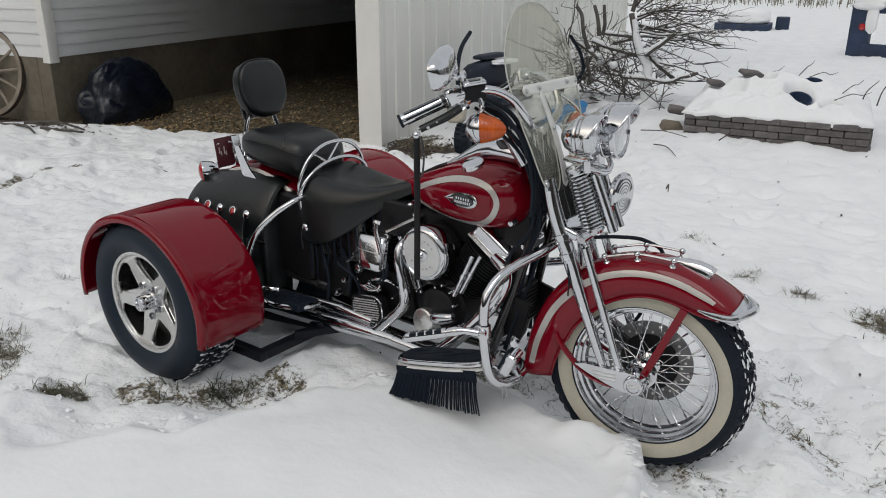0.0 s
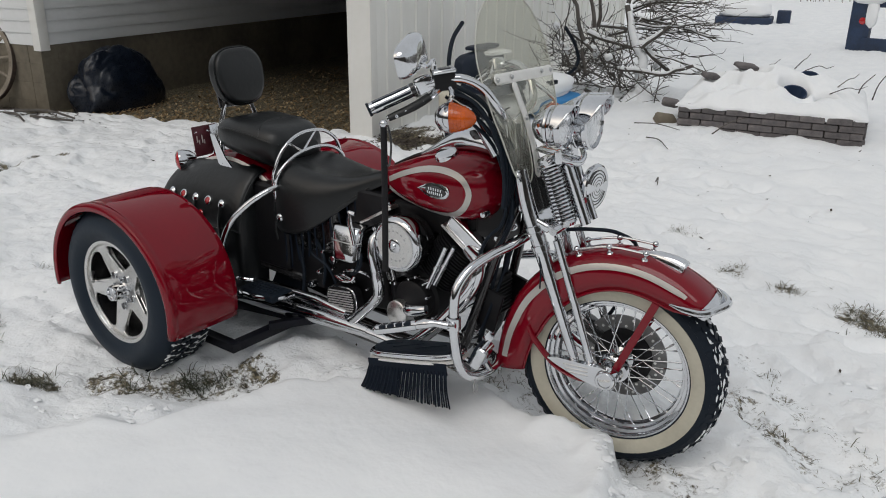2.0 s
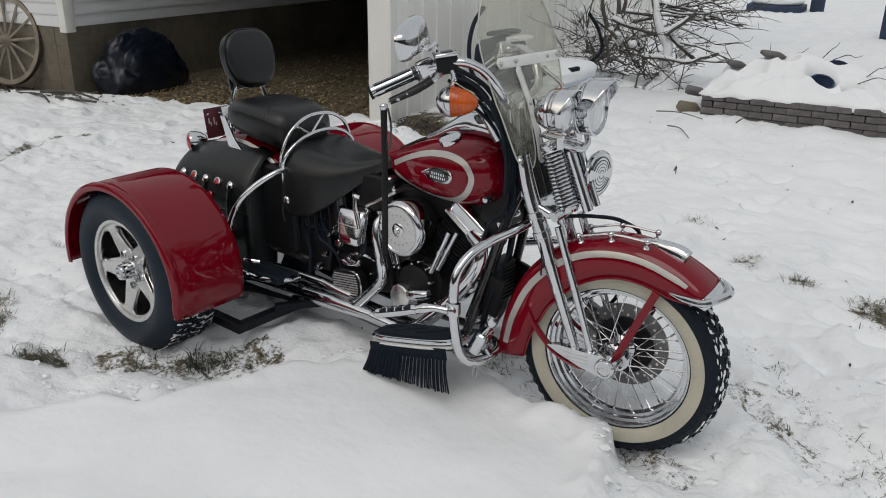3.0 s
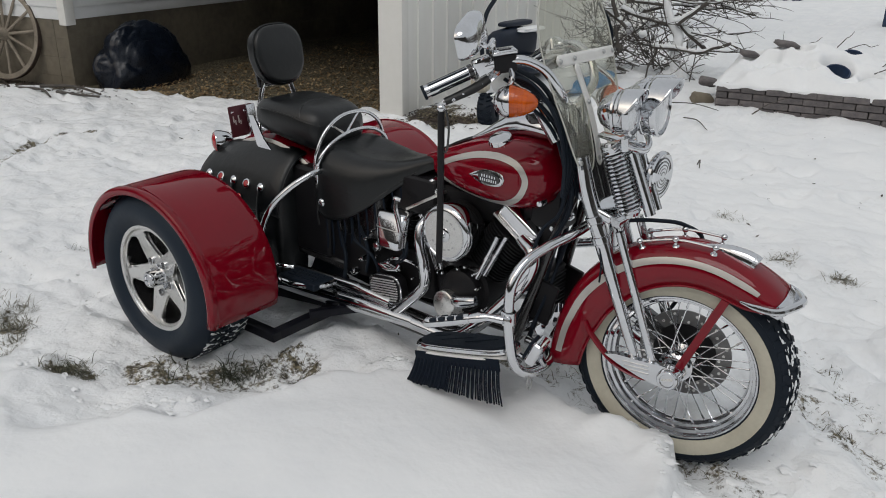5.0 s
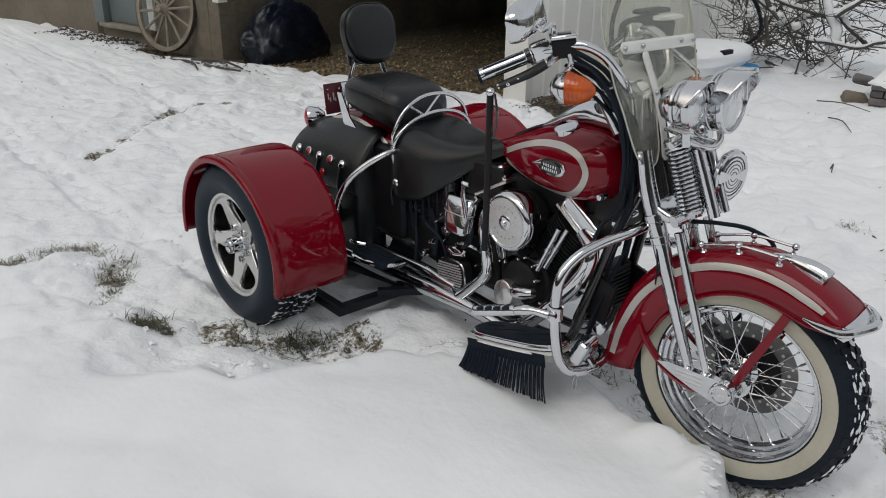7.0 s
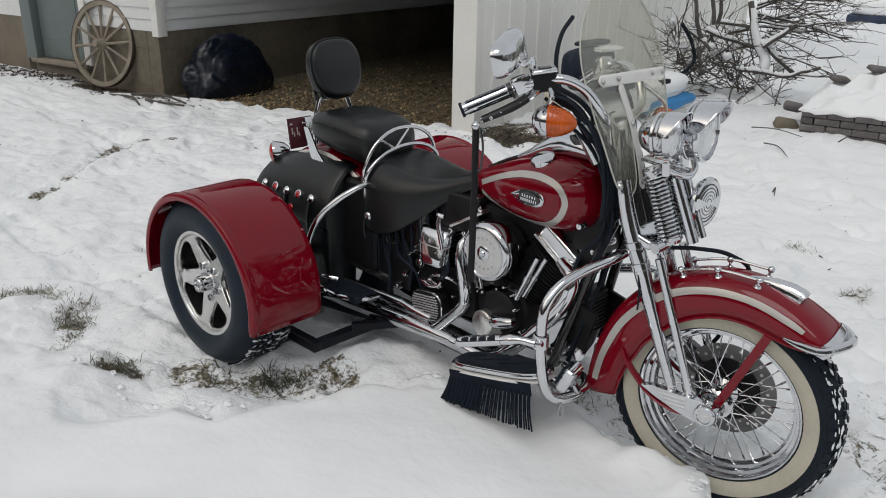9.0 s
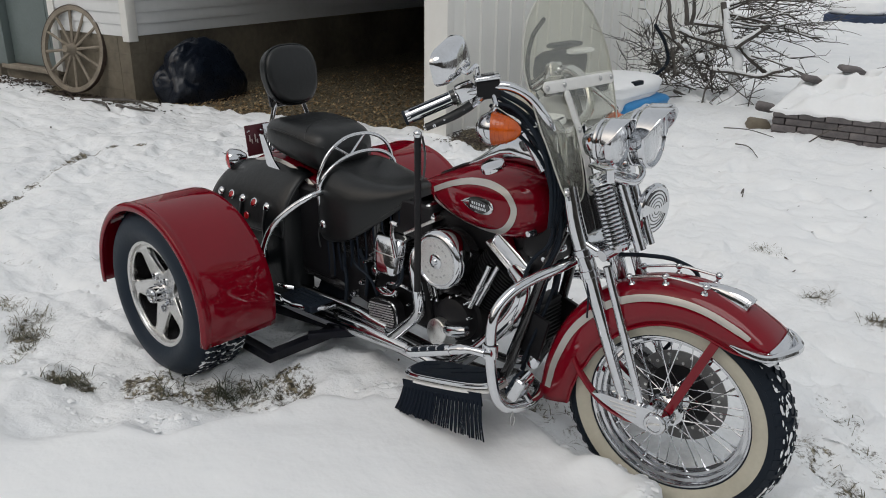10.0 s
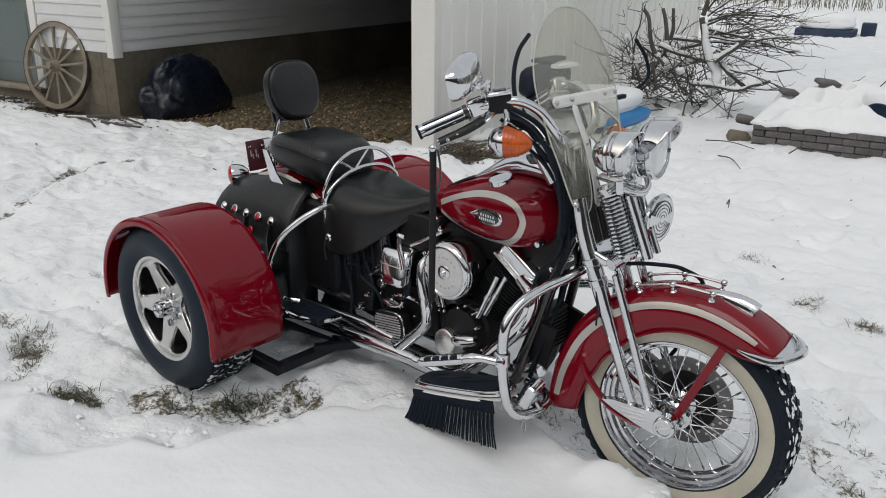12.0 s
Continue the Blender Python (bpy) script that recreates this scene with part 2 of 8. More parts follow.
def catmull(pts, steps=6, closed=False):
    pts = [Vector(p) for p in pts]
    n = len(pts)
    out = []
    for i in range(n if closed else n - 1):
        p1, p2 = pts[i], pts[(i + 1) % n]
        p0 = pts[i - 1] if closed or i else p1 * 2 - p2
        p3 = pts[(i + 2) % n] if closed or i + 2 < n else p2 * 2 - p1
        for s in range(steps):
            t = s / steps
            out.append(0.5 * (2 * p1 + (p2 - p0) * t + (2 * p0 - 5 * p1 + 4 * p2 - p3) * t * t + (3 * p1 - p0 - 3 * p2 + p3) * t ** 3))
    if not closed:
        out.append(pts[-1])
    return out


def tube(bm, pts, r, seg=12, steps=6, closed=False, flat=1.0):
    """A round bar along a smooth line; r may be a list that is spread along it."""
    line = catmull(pts, steps, closed) if steps > 1 else [Vector(p) for p in pts]
    n = len(line)
    up = V(0, 0, 1)
    rings = []
    d0 = (line[1] - line[0]).normalized()
    u = d0.cross(up if abs(d0.z) < 0.9 else V(0, 1, 0)).normalized()
    for i, p in enumerate(line):
        a, c = line[i - 1] if (i or closed) else p, line[(i + 1) % n] if (i < n - 1 or closed) else p
        d = (c - a).normalized()
        u = (u - d * u.dot(d)).normalized()
        w = d.cross(u)
        if isinstance(r, (list, tuple)):
            q = i / (n - 1) * (len(r) - 1)
            k = min(int(q), len(r) - 2)
            rad = r[k] + (r[k + 1] - r[k]) * (q - k)
        else:
            rad = r
        rings.append([p + u * math.cos(2 * math.pi * s / seg) * rad + w * math.sin(2 * math.pi * s / seg) * rad * flat for s in range(seg)])
    return loft(bm, rings, caps=not closed, closed=closed)


def frame_of(axis, at):
    z = Vector(axis).normalized()
    x = z.cross(V(0, 0, 1) if abs(z.z) < 0.9 else V(1, 0, 0)).normalized()
    y = z.cross(x)
    return Matrix(((x.x, y.x, z.x, at[0]), (x.y, y.y, z.y, at[1]), (x.z, y.z, z.z, at[2]), (0, 0, 0, 1)))


def lathe(bm, profile, at=(0, 0, 0), axis=(0, 0, 1), seg=32, closed=False):
    """Turns a profile of (radius, height) round an axis."""
    m = frame_of(axis, at)
    rings = [[m @ V(max(r, 1e-4) * math.cos(2 * math.pi * s / seg), max(r, 1e-4) * math.sin(2 * math.pi * s / seg), h) for s in range(seg)] for r, h in profile]
    return loft(bm, rings, caps=not closed, closed=closed)


def box(bm, size, at=(0, 0, 0), turn=(0, 0, 0), bevel=0.004, seg=2, m=None):
    mm = (m if m is not None else pose(*at, *turn)) @ Matrix.Diagonal((*size, 1))
    g = bmesh.ops.create_cube(bm, size=1, matrix=mm)
    if bevel:
        es = list({e for v in g["verts"] for e in v.link_edges})
        bmesh.ops.bevel(bm, geom=es, offset=bevel, segments=seg, profile=0.6, affect="EDGES", clamp_overlap=True)
    return bm


def rod(bm, a, c, r, seg=10):
    return tube(bm, [a, c], r, seg, 1)


def ball(bm, at, r, seg=14, squash=(1, 1, 1)):
    bmesh.ops.create_uvsphere(bm, u_segments=seg, v_segments=max(6, seg * 2 // 3), radius=1, matrix=pose(*at) @ Matrix.Diagonal((r * squash[0], r * squash[1], r * squash[2], 1)))
    return bm


def prism(bm, outline, depth, m):
    """A flat outline in the plane x, y of m, made as thick as depth along its z."""
    a = [bm.verts.new(m @ V(x, y, 0)) for x, y in outline]
    c = [bm.verts.new(m @ V(x, y, depth)) for x, y in outline]
    n = len(a)
    bm.faces.new(a)
    bm.faces.new(c[::-1])
    for k in range(n):
        bm.faces.new((a[k], a[(k + 1) % n], c[(k + 1) % n], c[k]))
    return bm


def B():
    return bmesh.new()


def lerp_table(table, x):
    """Reads columns of a table whose first column rises, smoothly."""
    if x <= table[0][0]:
        return table[0][1:]
    for a, c in zip(table, table[1:]):
        if x <= c[0]:
            f = (x - a[0]) / (c[0] - a[0])
            return tuple(p + (q - p) * f for p, q in zip(a[1:], c[1:]))
    return table[-1][1:]


def smooth_table(table, x, d):
    """The same, with its corners rounded over a width of d."""
    rows = [lerp_table(table, x + d * o) for o in (-1, -0.5, 0, 0.5, 1)]
    return tuple(sum(c) / 5 for c in zip(*rows))


def fbm(x, y, z=0.0, scale=1.0, octaves=4):
    s, amp, tot = 0.0, 1.0, 0.0
    for k in range(octaves):
        s += amp * noise.noise(V(x * scale * 2 ** k, y * scale * 2 ** k, z + 7.3 * k))
        tot += amp
        amp *= 0.5
    return s / tot


# ---- ground: one sheet of snow ----
BANK = [(-6.0, -1.9), (-1.2, -1.28), (-0.29, -1.14), (0.14, -1.08), (0.34, -1.0), (0.47, -0.90), (0.55, -0.73), (0.62, -0.58), (0.65, -0.46), (0.73, -0.35), (0.86, -0.23), (1.0, -0.12),
        (1.25, -0.04), (1.40, -0.06), (1.55, -0.10), (1.68, -0.092), (1.80, -0.095), (1.865, -0.18), (1.945, -0.31), (2.03, -0.55), (2.2, -1.1), (2.6, -2.4), (3.2, -6.0)]
SHED_A, SHED_C = (-4.95, 2.0), (-2.15, 3.02)


def seg_dist(px, py, a, c):
    ax, ay, cx, cy = *a, *c
    vx, vy = cx - ax, cy - ay
    t = np.clip(((px - ax) * vx + (py - ay) * vy) / (vx * vx + vy * vy), 0, 1)
    return np.hypot(px - ax - t * vx, py - ay - t * vy), vx * (py - ay) - vy * (px - ax)


def line_dist(px, py, pts):
    best = np.full(px.shape, 1e9)
    side = np.zeros(px.shape)
    for a, c in zip(pts, pts[1:]):
        d, s = seg_dist(px, py, a, c)
        near = d < best
        best = np.where(near, d, best)
        side = np.where(near, s, side)
    return best, side


def step(v, lo, hi):
    t = np.clip((v - lo) / (hi - lo), 0, 1)
    return t * t * (3 - 2 * t)


def track(px, py, pts, width):
    d, _ = line_dist(px, py, pts)
    return 1 - step(d, width * 0.75, width * 1.35)


LATTICE = np.random.RandomState(5).uniform(-1, 1, (256, 256))


def field(px, py, scale, z=0.0, octaves=4):
    """Smooth noise over the plan, between about -0.6 and 0.6."""
    out, amp, tot = np.zeros(px.shape), 1.0, 0.0
    for k in range(octaves):
        u, v = px * scale * 2 ** k + 37.7 * z + 11.3 * k, py * scale * 2 ** k + 17.1 * z + 5.9 * k
        i, j = np.floor(u).astype(int), np.floor(v).astype(int)
        f, g = u - i, v - j
        f, g = f * f * (3 - 2 * f), g * g * (3 - 2 * g)
        a, b = LATTICE[i % 256, j % 256], LATTICE[(i + 1) % 256, j % 256]
        c, d = LATTICE[i % 256, (j + 1) % 256], LATTICE[(i + 1) % 256, (j + 1) % 256]
        out += amp * ((a * (1 - f) + b * f) * (1 - g) + (c * (1 - f) + d * f) * g)
        tot += amp
        amp *= 0.5
    return out / tot


TRACKS = [
    # line, half width, depth, bareness
    ([(-9, -0.4), (-3, -0.66), (-1.05, -0.68), (-0.45, -0.61), (0.1, -0.62)], 0.085, 0.040, 0.30),
    ([(0.10, -0.80), (0.28, -0.71), (0.41, -0.56), (0.47, -0.44)], 0.12, 0.035, 0.52),
    ([(0.2, 0.02), (1.0, 0.12), (1.75, 0.03)], 0.12, 0.03, 0.26),
    ([(1.02, 0.18), (1.45, 0.1)], 0.10, 0.02, 0.42),
    ([(2.03, 0.5), (2.35, 0.27), (2.9, -0.05)], 0.085, 0.04, 0.41),
    ([(2.0, 0.85), (2.29, 0.55), (2.55, 0.32), (3.1, 0.0)], 0.07, 0.035, 0.36),
    ([(1.86, -0.02), (2.05, -0.1)], 0.09, 0.02, 0.42),
    ([(-9, 0.72), (0.4, 0.64)], 0.1, 0.03, 0.2),
    ([(-2.55, -0.42), (-2.73, -0.15), (-3.08, 0.19), (-3.42, 0.56), (-3.42, 0.8), (-3.33, 0.98)], 0.042, 0.022, 0.50),
    ([(-3.6, 0.62), (-4.3, 1.3)], 0.06, 0.015, 0.26),
]
SPOTS = [(-1.10, -0.92, 0.08, 0.46), (-0.50, -1.02, 0.06, 0.44), (-0.71, -0.965, 0.07, 0.46), (-1.09, -1.26, 0.09, 0.48), (-0.42, -1.11, 0.05, 0.42), (-0.12, -1.02, 0.085, 0.66), (-0.03, -0.99, 0.05, 0.5), (-0.60, -0.97, 0.10, 0.5), (-0.95, -0.92, 0.1, 0.4), (1.94, 1.64, 0.1, 0.5), (2.3, 1.55, 0.16, 0.58), (2.45, 1.45, 0.12, 0.5),
         (1.63, 1.78, 0.1, 0.42), (1.4, 1.35, 0.12, 0.4), (-1.1, -1.05, 0.14, 0.5), (-1.2, -0.3, 0.12, 0.36), (-0.75, -0.88, 0.1, 0.42), (2.6, 2.1, 0.15, 0.45), (1.2, 2.2, 0.12, 0.36),
         (-1.72, 3.15, 0.28, 0.7), (-1.8, 3.5, 0.25, 0.6), (-1.62, 3.02, 0.24, 0.78), (-1.45, 3.25, 0.26, 0.75), (-1.52, 2.95, 0.18, 0.72), (-1.78, 3.3, 0.22, 0.8), (-5.7, 1.75, 0.25, 0.7), (-6.6, 1.9, 0.35, 0.8), (-7.3, 1.95, 0.35, 0.8), (-8.1, 1.9, 0.4, 0.75), (-5.25, 1.85, 0.3, 0.75), (-4.75, 1.75, 0.16, 0.5)]


prints_rnd = random.Random(31)
FOOTPRINTS = []
for k in range(300):
    fa = prints_rnd.uniform(0, 6.28)
    FOOTPRINTS.append((prints_rnd.uniform(-6.5, 4.2), prints_rnd.uniform(-0.5, 5.2), math.cos(fa), math.sin(fa), prints_rnd.uniform(0.012, 0.034)))


def ground_shape(px, py):
    """Height and bareness of the sheet."""
    calm = 1 - 0.5 * step(-px, 0.9, 2.5)
    still = 0.75 * step(px, 0.2, 1.2) * step(py, 1.9, 2.6) + 0.75 * step(px, 1.9, 2.5) * step(py, 1.0, 1.6) * (1 - step(py, 1.9, 2.6))
    z = 0.028 + 0.010 * np.abs(field(px, py, 11.0, 21.0, 3)) + 0.009 * step(field(px, py, 8.5, 23.0, 3), 0.02, 0.12) + 0.03 * field(px, py, 0.5) + calm * 0.034 * field(px, py, 2.6, 3.0, 3) + (1 - still) * 0.030 * field(px, py, 7.0, 5.0, 4) + (calm - 0.8 * still) * 0.020 * step(field(px, py, 3.6, 11.0, 4), 0.0, 0.10)
    for fx, fy, ca, sa, deep in FOOTPRINTS:
        dx, dy = px - fx, py - fy
        hit = np.abs(dx) + np.abs(dy) < 0.5
        if hit.any():
            u, v = (dx[hit] * ca + dy[hit] * sa) / 0.135, (dy[hit] * ca - dx[hit] * sa) / 0.06
            r = np.sqrt(u * u + v * v)
            z[hit] += -deep * np.exp(-r ** 4) + deep * 0.35 * np.exp(-((r - 1.35) / 0.28) ** 2)
    bare = np.full(px.shape, 0.0) + 0.12 * field(px, py, 1.3, 9.0)
    d, side = line_dist(px + 0.07 * field(px, py, 4.5, 2.0, 3) + 0.02 * field(px, py, 19, 12.0, 2), py + 0.07 * field(px, py, 4.5, 4.0, 3) + 0.02 * field(px, py, 19, 14.0, 2), BANK)
    near = np.where(side < 0, step(d, 0.0, 0.11 - 0.055 * step(px, 0.9, 1.4) + 0.40 * (1 - step(px, 0.05, 0.45))), 0.0) * step(px, -0.55, 0.30)
    near = np.maximum(near, step(-py, 0.7, 1.7) * step(px, 1.2, 2.0))
    lip = (1 - step(-py, 0.5, 1.2) * step(px, 1.2, 1.9)) * np.where(side < 0, np.exp(-((d - 0.08) / 0.06) ** 2), 0.0) * step(px, -1.5, 0.1) * (1 + 1.1 * step(px, 1.3, 1.65))
    z = z * (1 - near) + near * (0.088 + 0.040 * field(px, py, 1.5, 8.0, 2) + 0.018 * field(px, py, 4.2, 6.0, 2)) + lip * (0.014 + 0.016 * field(px, py, 11, 3.0, 2))
    bare = bare + 0.10 * (1 - near) - 0.25 * near
    for line, width, depth, much in TRACKS:
        k = track(px, py, line, width) * (1 - near)
        z = z - k * depth * (0.75 + 0.6 * field(px, py, 14, 6.0, 2))
        bare = np.maximum(bare, k * (much + 0.1 * field(px, py, 5, 1.0, 2)))
    for x, y, r, much in SPOTS:
        k = 1 - step(np.hypot(px - x, py - y), r * 0.4, r * 1.3)
        z = z - k * 0.012
        bare = np.maximum(bare, k * much)
    # the rut in which the front wheel stands
    z = z - 0.05 * (1 - near) * np.exp(-(((px - 1.82) / 0.24) ** 2 + ((py - 0.02) / 0.13) ** 2))
    # the earth floor under the carport roof
    dx, dy = SHED_C[0] - SHED_A[0], SHED_C[1] - SHED_A[1]
    inside = (dx * (py - SHED_A[1]) - dy * (px - SHED_A[0])) / math.hypot(dx, dy) + 0.12 * field(px, py, 3, 2.0, 3)
    shed = step(inside, -0.06, 0.1) * (px > -6.6) * (px < -2.0 - 0.12 * (py - 2.9)) * (py < 10)
    bare = np.maximum(bare, shed)
    z = z * (1 - shed) + shed * (-0.01 + 0.02 * field(px, py, 4, 2.0, 3))
    return z, bare, (1 - np.maximum(np.maximum(near, shed), 0.8 * step(-py, 1.0, 1.5))) * (1 - still)


def axis_steps(fine_lo, fine_hi, fine, lo, hi, grow=1.09):
    mid = list(np.arange(fine_lo, fine_hi + 1e-6, fine))
    out, s, v = [], fine, fine_hi
    while v < hi:
        s *= grow
        v += s
        out.append(v)
    low, s, v = [], fine, fine_lo
    while v > lo:
        s *= grow
        v -= s
        low.append(v)
    return np.array(low[::-1] + mid + out)


gx, gy = axis_steps(-3.6, 2.9, 0.021, -900, 900, 1.045), axis_steps(-1.5, 3.0, 0.020, -900, 900, 1.045)
mx, my = np.meshgrid(gx, gy)
gz, gb, gt = ground_shape(mx, my)
nx, ny = len(gx), len(gy)
idx = np.arange(nx * ny).reshape(ny, nx)
quads = np.stack([idx[:-1, :-1], idx[:-1, 1:], idx[1:, 1:], idx[1:, :-1]], -1).reshape(-1, 4)
gm = bpy.data.meshes.new("ground")
gm.from_pydata(np.stack([mx, my, gz], -1).reshape(-1, 3).tolist(), [], quads.tolist())
gm.polygons.foreach_set("use_smooth", np.ones(len(quads), dtype=bool))
gm.attributes.new("bare", "FLOAT", "POINT").data.foreach_set("value", gb.ravel().astype(np.float32))
gm.attributes.new("trodden", "FLOAT", "POINT").data.foreach_set("value", gt.ravel().astype(np.float32))
gm.materials.append(GROUND)
ground = tagged(new("ground", gm), "trampled snow over grass with bare tyre tracks", "snowy ground", kind="structure")


def ground_at(x, y):
    return float(ground_shape(np.array([[x]], float), np.array([[y]], float))[0][0, 0])


def ground_heights(spots):
    return ground_shape(np.array([[p[0] for p in spots]], float), np.array([[p[1] for p in spots]], float))[0][0].tolist()


# ---- the house: block footing, vinyl siding, corner board, door ----
HOUSE = pose(-5.30, 1.95, 0, 0, 0, 10.8)  # the corner; x along the carport side is local +y, the door side local -x
house = tagged(new("house"), "white vinyl-sided house on a block footing", "house", kind="structure")
house.matrix_basis = HOUSE
SILL = 0.65


def block_course(parent, along, start, stop, z, h, blocks):
    """One course of concrete blocks along local y (side) or -x (front)."""
    p, odd = start, blocks
    while p < stop - 0.02:
        q = min(p + (0.20 if odd else 0.40), stop)
        odd = False
        bm = B()
        if along == "y":
            box(bm, (0.18, q - p - 0.0015, h - 0.0015), (-0.09 - 0.0015 * random.random(), (p + q) / 2, z + h / 2), bevel=0.0012, seg=1)
        else:
            box(bm, (q - p - 0.0015, 0.18, h - 0.0015), (-(p + q) / 2, 0.09 + 0.0015 * random.random(), z + h / 2), bevel=0.0012, seg=1)
        part("block", bm, BLOCK, parent)
        p = q


footing = part("footing", box(B(), (0.16, 9.0, 0.78), (-0.0845, 4.59, 0.27), bevel=0), MORTAR, house, "grey mortar joints of the block footing")
for fx, fw in ((-0.655, 0.97), (-4.22, 3.6)):
    part("footing", box(B(), (fw, 0.16, 0.78), (fx, 0.0875, 0.27), bevel=0), MORTAR, house, "grey mortar joints of the block footing")
for k in range(4):
    block_course(house, "y", 0.0, 7.4, 0.187 * k - 0.09, 0.187, k % 2)
    block_course(house, "x", 0.185, 1.14, 0.187 * k - 0.09, 0.187, k % 2)


def siding_board(length, height=0.115):
    """A lapped board, thicker at its lower edge: length along y, face towards +x."""
    bm = B()
    sec = [(0, 0), (0.017, 0.001), (0.018, 0.008), (0.012, height * 0.5), (0.006, height), (0, height)]
    loft(bm, [[V(x, y, z) for x, z in sec] for y in (0, length)])
    return bm


side_mesh = finish(siding_board(9.0), "siding_board", SIDING)
front_mesh = finish(siding_board(1.08), "siding_board", SIDING)
sidewall = part("side_wall", box(B(), (0.15, 9.0, 2.4), (-0.085, 4.55, SILL + 1.2), bevel=0), SIDING, house)
frontwall = part("front_wall", box(B(), (0.98, 0.15, 2.4), (-0.66, 0.085, SILL + 1.2), bevel=0), SIDING, house)
for k in range(19):
    b1 = new("siding_board", side_mesh)
    b1.parent, b1.matrix_basis = house, pose(-0.008, 0.05, SILL + 0.115 * k)
    b2 = new("siding_board", front_mesh)
    b2.parent, b2.matrix_basis = house, pose(-0.070, 0.008, SILL + 0.115 * k, 0, 0, 90) @ pose(0, 0, 0, 0, 0, 180) @ pose(0, -1.08, 0) @ pose(0, 0, 0)
cb = B()
box(cb, (0.10, 0.022, 2.55), (-0.05 + 0.028, -0.006, SILL - 0.05 + 1.275), bevel=0.004)
box(cb, (0.022, 0.10, 2.55), (0.02, 0.045, SILL - 0.05 + 1.275), bevel=0.004)
part("corner_board", cb, TRIM, house, "white corner trim board")
# the door with its frame and step
door = tagged(new("door_1"), "grey-green painted house door in a weathered frame", "door", kind="structure")
door.matrix_basis = HOUSE
part("door_leaf", box(B(), (0.86, 0.045, 2.0), (-1.71, 0.06, 1.22), bevel=0.004), DOORGREEN, door)
part("door_frame", box(B(), (0.20, 0.16, 2.1), (-2.25, 0.03, 1.25), bevel=0.006), DOORGREEN, door, "weathered grey-green door post")
part("door_frame", box(B(), (0.11, 0.12, 2.1), (-1.215, 0.04, 1.25), bevel=0.006), TRIM, door, "white door trim")
part("door_head", box(B(), (1.2, 0.14, 0.6), (-1.72, 0.05, 2.55), bevel=0.006), TRIM, door)
part("door_sill", box(B(), (1.08, 0.18, 0.05), (-1.73, 0.03, 0.185), bevel=0.01), OLDWOOD, door, "worn wooden threshold")
part("door_step", box(B(), (1.14, 0.14, 0.30), (-1.73, 0.08, 0.0), bevel=0.006), MORTAR, door)
part("kick_panel", box(B(), (0.62, 0.012, 0.55), (-1.71, 0.036, 0.72), bevel=0.008), DOORGREEN, door)
part("slot", box(B(), (0.22, 0.014, 0.04), (-1.68, 0.034, 1.12), bevel=0.004), DOORGREEN, door)
farside = part("front_wall", box(B(), (3.6, 0.15, 2.4), (-4.15, 0.085, SILL + 1.2), bevel=0), SIDING, house)

# ---- the carport beside it: ribbed steel wall, end post, unseen roof, shade-dark back ----
shed = tagged(new("carport_wall"), "white ribbed steel wall with a flat end trim", "carport wall", kind="structure")
WALL = pose(-2.025, 2.985, 0, 0, 0, 7.0)
shed.matrix_basis = WALL
part("end_trim", box(B(), (0.225, 0.06, 2.9), (0.0, 0.03, 1.42), bevel=0.006), TRIM, shed, "white folded end trim")
part("corner_trim", box(B(), (0.014, 0.10, 2.9), (0.119, 0.05, 1.42), bevel=0.003), TRIM, shed)
rib = B()
prof, y = [], 0.06
while y < 7.0:
    for dy, h in ((0, 0.0), (0.205, 0.0), (0.213, 0.018), (0.232, 0.018), (0.240, 0.0)):
        prof.append((h, y + dy))
    y += 0.245
for k in range(len(prof) - 1):
    (h0, y0), (h1, y1) = prof[k], prof[k + 1]
    if y1 - y0 < 1e-5:
        continue
    vs = [rib.verts.new(V(0.105 + h, yy, z)) for h, yy, z in ((h0, y0, 0.03), (h1, y1, 0.03), (h1, y1, 2.9), (h0, y0, 2.9))]
    rib.faces.new(vs)
part("ribbed_sheet", rib, METALWALL, shed, sharp=20)
part("end_trim", box(B(), (0.24, 0.05, 2.9), (0.012, 7.04, 1.42), bevel=0.006), TRIM, shed, "white folded end trim")
part("wall_core", box(B(), (0.19, 6.95, 2.84), (0.0, 3.54, 1.44), bevel=0), SHADEDINSIDE, shed, "back of the steel wall, coloured dark for the shade inside")
# roof slab out of view, added to shade floor and siding; dark colour deepens it
roof = tagged(part("ceiling", box(B(), (4.5, 8.4, 0.12), (-4.45, 6.6, 3.0), (0, 0, 6), bevel=0.01), SHADEDINSIDE), "unseen carport roof slab added to shade the inside", "ceiling", kind="structure")
back = tagged(part("wall_back", box(B(), (4.0, 0.12, 2.8), (-5.0, 9.6, 1.38), (0, 0, 6), bevel=0.01), SHADEDINSIDE), "back wall of the carport, coloured dark for the shade inside", "wall", kind="structure")

